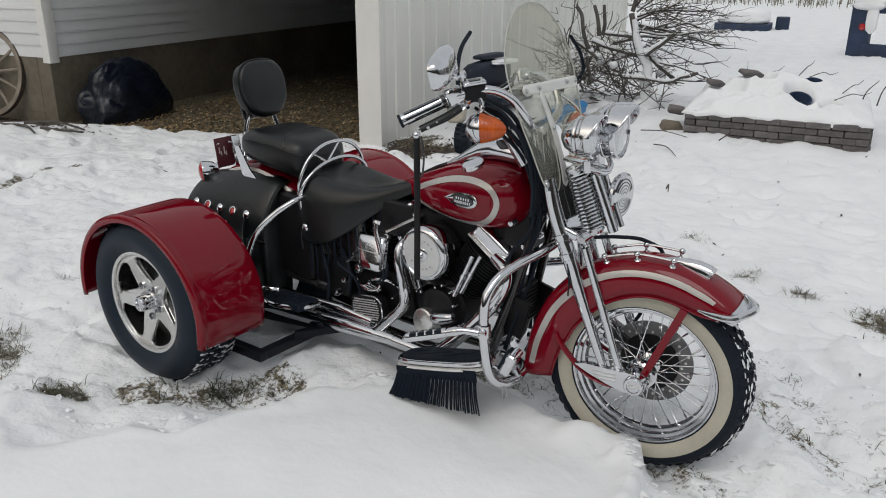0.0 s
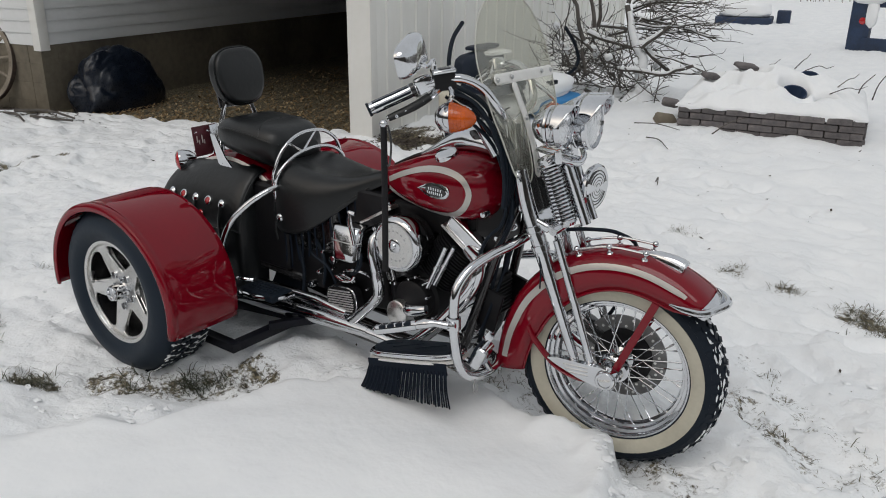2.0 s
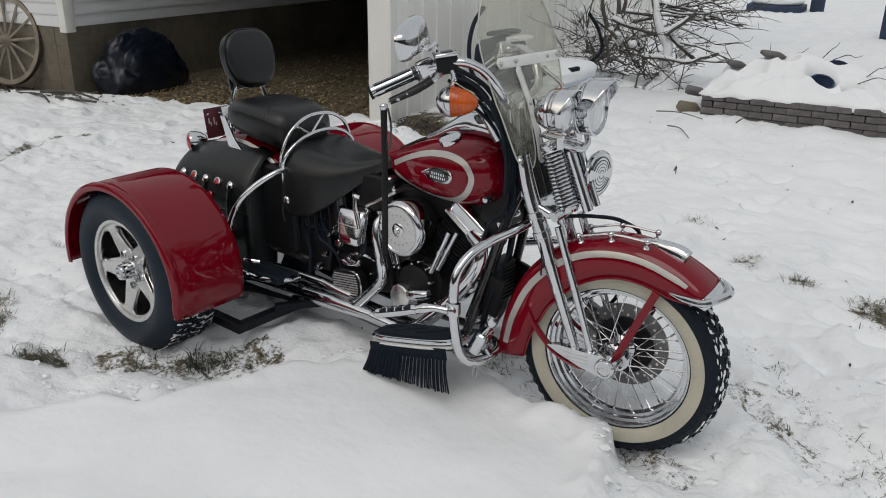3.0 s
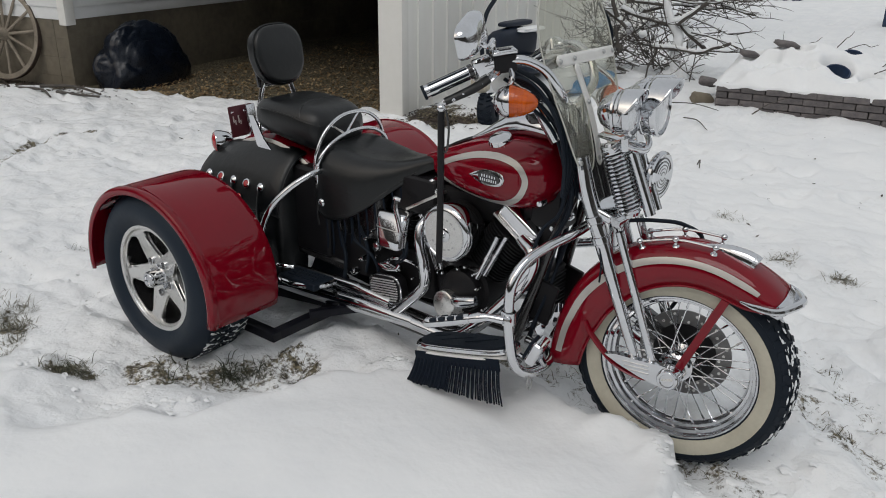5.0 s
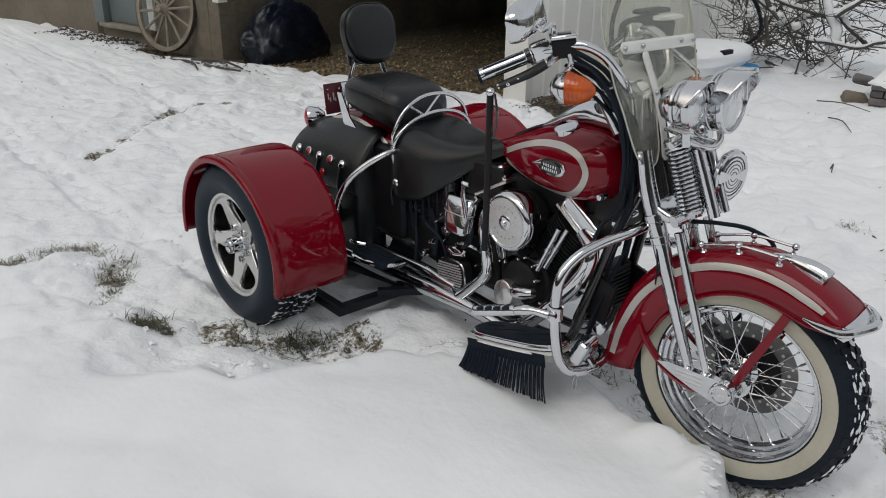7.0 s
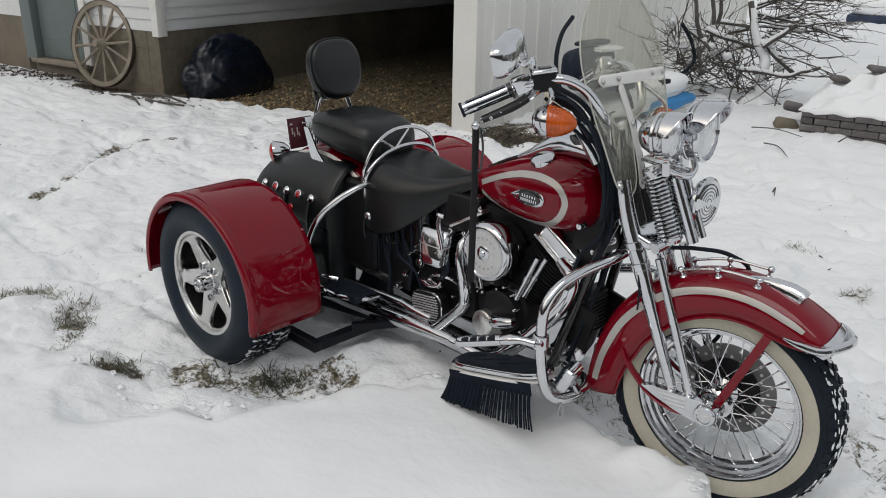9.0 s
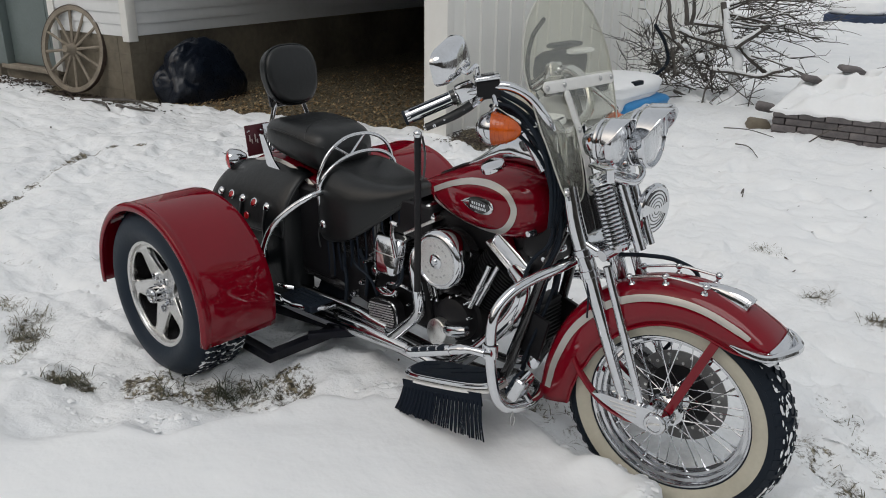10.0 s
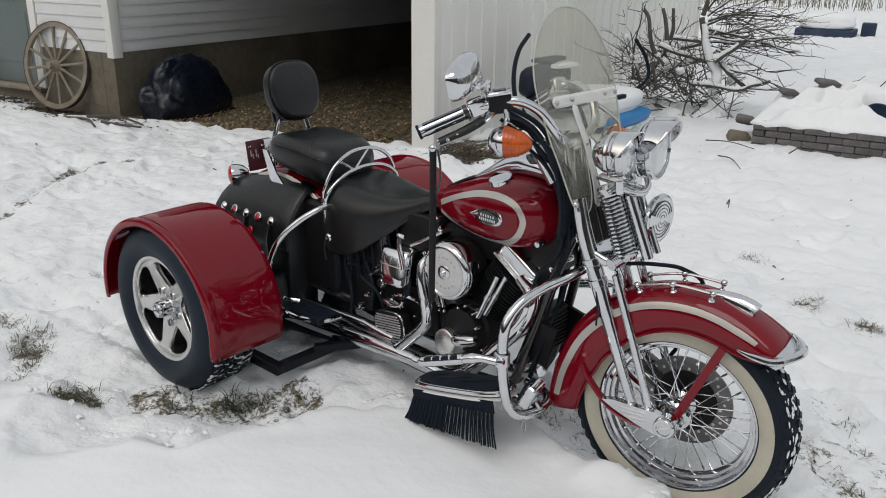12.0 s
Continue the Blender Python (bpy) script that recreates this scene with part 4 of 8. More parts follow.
toolbox = part_of("toolbox", tb, CHROME, None, "chrome electrics cover below the saddle", sharp=40)
part_of("cover_strap", tube(B(), [(0.748, -0.155, 0.655), (0.752, -0.165, 0.62), (0.768, -0.172, 0.585), (0.785, -0.178, 0.54)], 0.011, 10, flat=0.4), CHROME, toolbox)
part_of("cover_top", tube(B(), [(0.725, -0.14, 0.645), (0.742, -0.155, 0.655), (0.765, -0.15, 0.652)], 0.008, 10), CHROME, toolbox)
part_of("cover_seam", tube(B(), [rings[4][q] + V(0, -0.001, 0) for q in range(16, 32)], 0.002, 6, 1), STEEL, toolbox)
for dx in (-0.012, 0.0):
    part_of("spark_lead", tube(B(), [(0.79 + dx, -0.15, 0.50), (0.80 + dx, -0.165, 0.46), (0.775 + dx, -0.16, 0.425), (0.73, -0.14, 0.40)], 0.006, 8), RUBBER, toolbox)
for at, r in (((0.63, -0.135, 0.435), 0.022), ((0.52, -0.15, 0.31), 0.016), ((0.56, -0.14, 0.37), 0.013), ((1.38, -0.05, 0.70), 0.014), ((1.33, -0.14, 0.76), 0.013)):
    part_of("chrome_bolt", lathe(B(), [(0.0, 0.012), (r * 0.7, 0.010), (r, 0.0), (r, -0.02), (0, -0.02)], at, (0, -1, 0), 16), CHROME, eng)
# cables and hoses in the dark
for pts, r in (([(1.25, -0.22, 1.13), (1.33, -0.16, 1.06), (1.38, -0.10, 0.92), (1.40, -0.08, 0.8), (1.36, -0.09, 0.62)], 0.006), ([(1.24, -0.24, 1.15), (1.34, -0.18, 1.07), (1.40, -0.11, 0.94), (1.42, -0.07, 0.78)], 0.0055), ([(1.23, -0.2, 1.17), (1.31, -0.14, 1.1), (1.36, -0.09, 0.95), (1.37, -0.07, 0.75), (1.3, -0.08, 0.5), (1.24, -0.1, 0.3)], 0.007),
               ([(1.20, -0.17, 1.18), (1.30, -0.12, 1.12), (1.37, -0.09, 1.0), (1.41, -0.06, 0.86), (1.38, -0.05, 0.7)], 0.008), ([(1.22, 0.17, 1.18), (1.32, 0.10, 1.10), (1.38, 0.05, 0.98), (1.40, 0.02, 0.84)], 0.008), ([(1.27, -0.13, 1.10), (1.35, -0.12, 1.02), (1.405, -0.11, 0.88), (1.41, -0.10, 0.74), (1.34, -0.10, 0.60)], 0.0075), ([(1.26, -0.2, 1.10), (1.36, -0.15, 1.0), (1.40, -0.125, 0.86), (1.39, -0.12, 0.74), (1.33, -0.13, 0.66), (1.28, -0.12, 0.5)], 0.006), ([(0.55, -0.14, 0.5), (0.6, -0.15, 0.42), (0.58, -0.14, 0.32)], 0.007), ([(0.5, -0.13, 0.52), (0.54, -0.16, 0.45), (0.62, -0.15, 0.40), (0.65, -0.13, 0.30)], 0.006), ([(0.44, -0.13, 0.45), (0.48, -0.15, 0.36), (0.46, -0.14, 0.25)], 0.008)):
    part_of("cable", tube(B(), pts, r, 8), RUBBER, fr)

# exhausts
ex = part_of("exhaust", tube(B(), [(1.24, -0.09, 0.60), (1.30, -0.12, 0.57), (1.29, -0.14, 0.49), (1.21, -0.155, 0.375), (1.12, -0.165, 0.275), (1.05, -0.168, 0.215), (0.985, -0.17, 0.190), (0.90, -0.17, 0.192), (0.8, -0.17, 0.195)], 0.0245, 20), CHROME, None, "chrome exhaust pipe")
part_of("muffler", tube(B(), [(0.84, -0.17, 0.197), (0.6, -0.17, 0.19), (0.3, -0.175, 0.175), (-0.1, -0.18, 0.16)], [0.024, 0.034, 0.036, 0.036], 20), CHROME, ex)
part_of("rear_pipe", tube(B(), [(0.90, -0.05, 0.62), (0.872, -0.09, 0.606), (0.852, -0.135, 0.575), (0.854, -0.155, 0.53), (0.864, -0.16, 0.485), (0.884, -0.16, 0.415), (0.888, -0.16, 0.375), (0.868, -0.16, 0.335), (0.82, -0.162, 0.285), (0.755, -0.166, 0.22), (0.73, -0.168, 0.20)], 0.020, 20), CHROME, ex)
part_of("upper_pipe", tube(B(), [(0.72, -0.155, 0.235), (0.5, -0.155, 0.245), (0.2, -0.16, 0.235)], 0.024, 18), CHROME, ex)
part_of("heat_shield", tube(B(), [(0.874, -0.166, 0.45), (0.884, -0.169, 0.40), (0.882, -0.167, 0.36), (0.855, -0.168, 0.32)], 0.0175, 14, flat=0.9), CHROME, ex)

# tank
TANK = [  # x, half width, lower z, upper z
    (0.765, 0.010, 0.765, 0.785), (0.81, 0.044, 0.742, 0.810), (0.89, 0.086, 0.718, 0.845), (0.98, 0.122, 0.706, 0.884), (1.05, 0.146, 0.698, 0.907), (1.12, 0.160, 0.694, 0.924), (1.19, 0.166, 0.694, 0.934),
    (1.25, 0.162, 0.700, 0.935), (1.30, 0.147, 0.717, 0.925), (1.335, 0.118, 0.745, 0.905), (1.355, 0.078, 0.78, 0.875), (1.363, 0.03, 0.815, 0.84)]


def tank_ring(x, seg=40, grow=0.0):
    w, lo, hi = smooth_table(TANK, x, 0.02)
    zc, h = (lo + hi) / 2, (hi - lo) / 2
    ring = []
    for k in range(seg):
        a = 2 * pi * k / seg
        c, s = math.cos(a), math.sin(a)
        ring.append(V(x, (w + grow) * math.copysign(abs(c) ** 0.75, c), zc + (h + grow) * math.copysign(abs(s) ** 0.8, s)))
    return ring


def tank_side(x, z):
    """The half width of the tank at x, z."""
    w, lo, hi = smooth_table(TANK, x, 0.02)
    zc, h = (lo + hi) / 2, (hi - lo) / 2
    s = min(1.0, abs(z - zc) / h) ** (1 / 0.8)
    return w * max(0.0, 1 - s * s) ** 0.375


xs = sorted({p[0] for p in TANK} | {0.80, 0.85, 0.905, 0.93, 0.955, 1.0, 1.03, 1.07, 1.10, 1.14, 1.17, 1.205, 1.235, 1.26, 1.29, 1.31, 1.328, 1.35, 1.015, 1.085, 1.155, 1.22, 1.275, 1.32, 1.346})
tank = part_of("fuel_tank", loft(B(), [tank_ring(x) for x in xs]), RED, None, "dark red teardrop fuel tank with a silver scroll", sharp=60)
part_of("centre_seam", tube(B(), [(0.84, 0, 0.822), (0.96, 0, 0.880), (1.12, 0, 0.926), (1.23, 0, 0.938), (1.31, 0, 0.923), (1.35, 0, 0.88)], 0.007, 8), BLACK, tank, "black centre trim")


def on_tank(pts, s, width, lift):
    line = catmull([(x, 0, z) for x, z in pts], 8)
    rows = []
    for i, p in enumerate(line):
        d = (line[min(i + 1, len(line) - 1)] - line[max(i - 1, 0)]).normalized()
        nrm = V(-d.z, 0, d.x)
        row = []
        for o in (-0.5, -0.25, 0, 0.25, 0.5):
            q = p + nrm * width * o
            row.append(V(q.x, s * (tank_side(q.x, q.z) + lift), q.z))
        rows.append(row)
    return sheet(B(), rows)


for s in (-1, 1):
    st = part_of("scroll", on_tank([(0.875, 0.790), (0.965, 0.832), (1.05, 0.864), (1.12, 0.880), (1.19, 0.883), (1.248, 0.867), (1.277, 0.826), (1.262, 0.776), (1.215, 0.738), (1.14, 0.722), (1.06, 0.722), (0.975, 0.732), (0.875, 0.760)], s, 0.019, 0.0022), SILVER, tank, "silver painted scroll", sharp=80)
    em = B()
    rows = []
    for i in range(33):
        u = -1 + 2 * i / 32
        row = []
        for j in range(7):
            v = -1 + 2 * j / 6
            hw = 0.073 * 1.0
            hz = 0.026 * (1 - max(0, -u) ** 1.5) * (1 - max(0, u) ** 4) ** 0.5 if abs(u) < 1 else 0.0
            x, z = 1.135 + u * hw, 0.812 + v * hz + 0.004 * u
            row.append(V(x, s * (tank_side(x, z) + 0.003 + 0.0035 * (1 - v * v)), z))
        rows.append(row)
    sheet(em, rows)
    e = part_of("emblem", em, CHROME, tank, "oval chrome tank badge on red, its lettering drawn as plain bars")
    # dark oval with pale bars for its two lines of lettering
    ov = B()
    rows = []
    for i in range(27):
        u = -1 + 2 * i / 26
        row = []
        for j in range(5):
            v = -1 + 2 * j / 4
            hz = 0.0195 * math.sqrt(max(0.0, 1 - u * u))
            x, z = 1.150 + u * 0.046, 0.813 + v * hz
            row.append(V(x, s * (tank_side(x, z) + 0.0085), z))
        rows.append(row)
    sheet(ov, rows)
    part_of("badge_oval", ov, BLACK, e)
    for dz, n, w0 in ((0.0065, 6, 0.0105), (-0.0065, 8, 0.009)):
        for k in range(n):
            x, z = 1.150 + (k - (n - 1) / 2) * w0, 0.813 + dz
            part_of("letter_bar", box(B(), (0.0046, 0.0012, 0.0088), (x, s * (tank_side(x, z) + 0.0095), z), bevel=0), CHROME, e)
    part_of("fuel_cap", lathe(B(), [(0.0, 0.022), (0.03, 0.021), (0.038, 0.016), (0.041, 0.008), (0.041, -0.02), (0.0, -0.02)], (1.135, s * 0.082, 0.914), (-0.10, s * 0.38, 1), 36), CHROME, tank, "chrome fuel cap")
dash = B()
loft(dash, [[V(x, w * math.cos(2 * pi * k / 24), z + h * math.sin(2 * pi * k / 24)) for k in range(24)] for x, w, z, h in ((0.97, 0.010, 0.884, 0.008), (1.02, 0.020, 0.905, 0.018), (1.07, 0.030, 0.930, 0.030), (1.12, 0.038, 0.952, 0.040), (1.17, 0.050, 0.966, 0.044), (1.25, 0.060, 0.966, 0.042), (1.30, 0.058, 0.960, 0.038), (1.34, 0.040, 0.95, 0.026), (1.355, 0.02, 0.94, 0.01))])
part_of("dash_console", dash, CHROME, tank, "chrome dash console")
part_of("speedometer", lathe(B(), [(0.0, 0.012), (0.045, 0.010), (0.053, 0.012), (0.056, 0.004), (0.056, -0.02), (0.0, -0.02)], (1.235, 0, 1.004), (-0.35, 0, 1), 32), BLACK, tank)

# saddle, pillion, backrest
SADDLE = [  # x, half width, skirt z, top z, dish
    (0.302, 0.06, 0.70, 0.735, 0.0), (0.316, 0.125, 0.650, 0.766, 0.002), (0.335, 0.163, 0.595, 0.784, 0.005), (0.36, 0.184, 0.546, 0.792, 0.009), (0.39, 0.195, 0.521, 0.791, 0.014), (0.43, 0.200, 0.514, 0.784, 0.019), (0.50, 0.196, 0.526, 0.771, 0.021), (0.57, 0.180, 0.560, 0.762, 0.017),
    (0.63, 0.152, 0.606, 0.758, 0.009), (0.70, 0.115, 0.664, 0.764, 0.001), (0.78, 0.080, 0.726, 0.786, -0.006), (0.86, 0.057, 0.770, 0.810, -0.009), (0.92, 0.043, 0.792, 0.828, -0.006), (0.945, 0.02, 0.803, 0.823, 0.0)]


def saddle_ring(x):
    """A soft cross-section: dished top, round shoulder, skirt turned under at its hem."""
    w, lo, hi, dish = smooth_table(SADDLE, x, 0.03)
    half = [(0.0, -dish), (0.16, -dish * 0.92), (0.32, -dish * 0.66), (0.48, -dish * 0.28)]
    right = [V(x, w * f, hi + d) for f, d in half]
    right += [V(x, w * f, hi - (hi - lo) * g) for f, g in ((0.62, 0.022), (0.74, 0.068), (0.83, 0.13), (0.90, 0.215), (0.945, 0.31), (0.975, 0.42), (0.99, 0.58), (1.0, 0.74), (1.005, 0.88), (1.0, 0.965), (0.985, 1.0), (0.962, 0.985))]
    under = [V(x, w * f, hi - (hi - lo) * 0.6) for f in (0.9, 0.4)]
    chain = right + under
    left = [V(p.x, -p.y, p.z) for p in chain[1:]][::-1]
    return chain + left


sxs = [0.302 + (0.945 - 0.302) * (1 - math.cos(pi * (k / 52) ** 0.8)) / 2 for k in range(53)]
saddle = part_of("saddle", loft(B(), [saddle_ring(x) for x in sxs]), LEATHER, None, "broad black leather solo saddle with a skirt", sharp=180)
for s in (-1, 1):
    part_of("seam", tube(B(), [V(x, s * smooth_table(SADDLE, x, 0.03)[0] * 0.992, smooth_table(SADDLE, x, 0.03)[1] + 0.018) for x in (0.345, 0.38, 0.43, 0.50, 0.57, 0.63, 0.70, 0.78)], 0.0025, 6, 3), LEATHER, saddle)
for s in (-1, 1):
    part_of("concho", lathe(B(), [(0.0, 0.008), (0.010, 0.007), (0.015, 0.004), (0.017, 0.0), (0.0, 0.0)], (0.408, s * 0.197, 0.577), (0, s, 0), 20), CHROME, saddle, "chrome concho with a leather lace")
    part_of("lace", tube(B(), [(0.40, s * 0.205, 0.57), (0.398, s * 0.212, 0.54), (0.402, s * 0.208, 0.49)], 0.004, 6), LEATHER, saddle)
    for k in range(13):
        x = 0.42 + 0.03 * k
        w, lo, hi, dish = lerp_table(SADDLE, x)
        L = random.uniform(0.09, 0.16) * (1 if k < 8 else 0.6)
        part_of("fringe_strip", tube(B(), [(x, s * w * 0.95, lo + 0.02), (x + 0.004, s * (w * 0.93), lo - L * 0.5), (x + random.uniform(-0.012, 0.012), s * w * 0.9, lo - L)], 0.0045, 5, 3, flat=0.4), FRINGE, saddle)

PILLION = [(-0.05, 0.05, 0.83, 0.882), (-0.035, 0.112, 0.80, 0.902), (0.0, 0.140, 0.776, 0.917), (0.05, 0.152, 0.766, 0.926), (0.12, 0.157, 0.756, 0.931), (0.21, 0.156, 0.742, 0.926), (0.28, 0.150, 0.732, 0.918), (0.325, 0.138, 0.730, 0.900), (0.350, 0.110, 0.738, 0.872), (0.362, 0.06, 0.762, 0.83)]
rings = []
for k in range(31):
    x = -0.05 + 0.412 * (1 - math.cos(pi * k / 30)) / 2
    w, lo, hi = smooth_table(PILLION, x, 0.02)
    zc, h = (lo + hi) / 2, (hi - lo) / 2
    ring = []
    for q in range(36):
        a = 2 * pi * q / 36
        c, sn = math.cos(a), math.sin(a)
        ring.append(V(x, w * math.copysign(abs(c) ** 0.62, c), zc + h * math.copysign(abs(sn) ** 0.78, sn) - (0.010 * math.exp(-(c / 0.5) ** 2) if sn > 0 else 0)))
    rings.append(ring)
pil = part_of("pillion_seat", loft(B(), rings), LEATHER, None, "thick black leather pillion seat", sharp=60)
for s in (-1, 1):
    part_of("seam", tube(B(), [(-0.02, s * 0.118, 0.872), (0.015, s * 0.140, 0.878), (0.1, s * 0.154, 0.882), (0.21, s * 0.153, 0.874), (0.29, s * 0.144, 0.858), (0.335, s * 0.115, 0.845)], 0.003, 6), LEATHER, pil)

cross = []
for q in range(15):
    f = -0.96 + 1.92 * q / 14
    x = 0.205 + 0.055 * f * f
    w, lo, hi = smooth_table(PILLION, x, 0.02)
    c = abs(f) ** (1 / 0.62)
    cross.append(V(x, w * f, (lo + hi) / 2 + (hi - lo) / 2 * math.sqrt(1 - c * c) ** 0.78 - 0.010 * math.exp(-(c / 0.5) ** 2)))
part_of("seam", tube(B(), cross, 0.0028, 6, 2), LEATHER, pil)

PADC = pose(-0.043, 0.023, 1.063, 0, -12, 0)
rings = []
for k in range(17):
    u = -1 + 2 * k / 16
    e = (1 - abs(u) ** 5) ** 0.5 if abs(u) < 1 else 0.0
    x = u * 0.036
    sc = 0.86 + 0.14 * e if abs(u) < 1 else 0.84
    ring = []
    for q in range(48):
        a = 2 * pi * q / 48
        c, sn = math.cos(a), math.sin(a)
        w = 0.122 * (1.02 if sn > 0 else 1 + 0.12 * sn)
        ring.append(PADC @ V(x, w * sc * math.copysign(abs(c) ** 0.72, c), 0.117 * sc * math.copysign(abs(sn) ** 0.72, sn)))
    rings.append(ring)
pad = part_of("backrest", loft(B(), rings), LEATHER, None, "rounded black leather backrest pad", sharp=60)
part_of("piping", tube(B(), [PADC @ V(0.012, 0.126 * math.copysign(abs(math.cos(2 * pi * q / 40)) ** 0.72, math.cos(2 * pi * q / 40)) * (1.0 if math.sin(2 * pi * q / 40) > 0 else 1 + 0.12 * math.sin(2 * pi * q / 40)), 0.120 * math.copysign(abs(math.sin(2 * pi * q / 40)) ** 0.72, math.sin(2 * pi * q / 40))) for q in range(40)], 0.0045, 6, 1, closed=True), LEATHER, pad)
part_of("back_plate", box(B(), (0.012, 0.19, 0.2), m=PADC @ pose(-0.042, 0, -0.02), bevel=0.02), BLACK, pad)
sissy = part_of("sissy_bar", tube(B(), [(-0.075, -0.05, 1.04), (-0.05, -0.055, 0.96), (-0.055, -0.075, 0.87), (-0.02, -0.115, 0.79), (0.01, -0.13, 0.72)], 0.011, 12, flat=0.8), CHROME, None, "chrome sissy bar with flat side plates")
part_of("upright", tube(B(), [(-0.075, 0.07, 1.04), (-0.04, 0.075, 0.96), (-0.035, 0.095, 0.90), (-0.02, 0.125, 0.79), (0.01, 0.13, 0.72)], 0.011, 12, flat=0.8), CHROME, sissy)
for s in (-1, 1):
    bm = B()
    prism(bm, [(-0.055, 0.84), (-0.025, 0.84), (0.03, 0.75), (0.10, 0.685), (0.07, 0.67), (-0.015, 0.72)], 0.006, Matrix(((1, 0, 0, 0), (0, 0, s, s * 0.132), (0, 1, 0, 0), (0, 0, 0, 1))))
    part_of("side_plate", bm, CHROME, sissy)

# the bike's own rear fender under the pillion
def guard(cx, cz, r_out, r_in, w, a0, a1, n=36, m=16):
    rows = []
    for i in range(n + 1):
        a = radians(a0 + (a1 - a0) * i / n)
        row = []
        for j in range(m + 1):
            al = pi * j / m
            c, sn = math.cos(al), math.sin(al)
            r = r_in + (r_out - r_in) * abs(sn) ** 0.5
            row.append(V(cx + r * math.cos(a), -w * math.copysign(abs(c) ** 0.6, c), cz + r * math.sin(a)))
        rows.append(row)
    return rows


rf = part_of("bike_rear_fender", sheet(B(), guard(0.02, 0.33, 0.432, 0.32, 0.112, 47, 185)), RED, None, "dark red rear fender with a silver stripe")
for s in (-1, 1):
    rows = []
    for i in range(31):
        a = radians(38 + 130 * i / 30)
        rows.append([V(0.02 + r * math.cos(a), s * y, 0.33 + r * math.sin(a)) for r, y in ((0.404, 0.1125), (0.411, 0.1095), (0.417, 0.1045))])
    part_of("stripe", sheet(B(), rows), SILVER, rf, "silver stripe")
plate = part_of("licence_plate", box(B(), (0.006, 0.132, 0.135), (-0.322, 0.04, 0.745), (0, -8, 0), bevel=0.004), PLATE, None, "maroon plate with pale markings as plain bars")
for k in range(6):
    part_of("marking", box(B(), (0.004, 0.012, 0.038), (-0.322 - 0.0045, 0.0 + 0.016 * k, 0.747), (0, -8, 0), bevel=0), PALE, plate)
for k, (yy, zz) in enumerate(((-0.02, 0.79), (-0.02, 0.70), (0.045, 0.79), (0.045, 0.70))):
    part_of("plate_bolt", lathe(B(), [(0.0, 0.004), (0.006, 0.003), (0.006, -0.002), (0, -0.002)], (-0.317 + (zz - 0.745) * 0.14, yy, zz), (1, 0, 0), 10), CHROME, plate)
for k, (yy, zz, hh) in enumerate(((0.0, 0.757, 0.028), (0.012, 0.742, 0.02), (0.028, 0.755, 0.034), (0.04, 0.74, 0.018), (-0.012, 0.73, 0.016))):
    part_of("embossing", box(B(), (0.003, 0.005, hh), (-0.3175 + (zz - 0.745) * 0.14, yy - 0.01, zz), (0, -8, 0), bevel=0), PALE, plate)
part_of("plate_bracket", box(B(), (0.012, 0.05, 0.15), (-0.297, 0.075, 0.74), (0, -8, 0), bevel=0.004), CHROME, plate)
for s in (-1, 1):
    lamp = part_of("rear_indicator", lathe(B(), [(0.0, 0.072), (0.022, 0.067), (0.040, 0.046), (0.048, 0.016), (0.049, 0.0), (0.0, 0.0)], (-0.272, s * 0.142, 0.690), (0.62, -s * 0.75, 0.1), 28), CHROME, None, "chrome bullet rear indicator")
    part_of("lens", lathe(B(), [(0.0, 0.020), (0.024, 0.018), (0.040, 0.010), (0.048, 0.0), (0.0, 0.0)], (-0.273, s * 0.143, 0.690), (-0.62, s * 0.75, -0.1), 28), REDLENS, lamp, "red lens")
    part_of("stalk", rod(B(), V(-0.25, s * 0.13, 0.685), V(-0.18, s * 0.09, 0.66), 0.011, 10), CHROME, lamp)

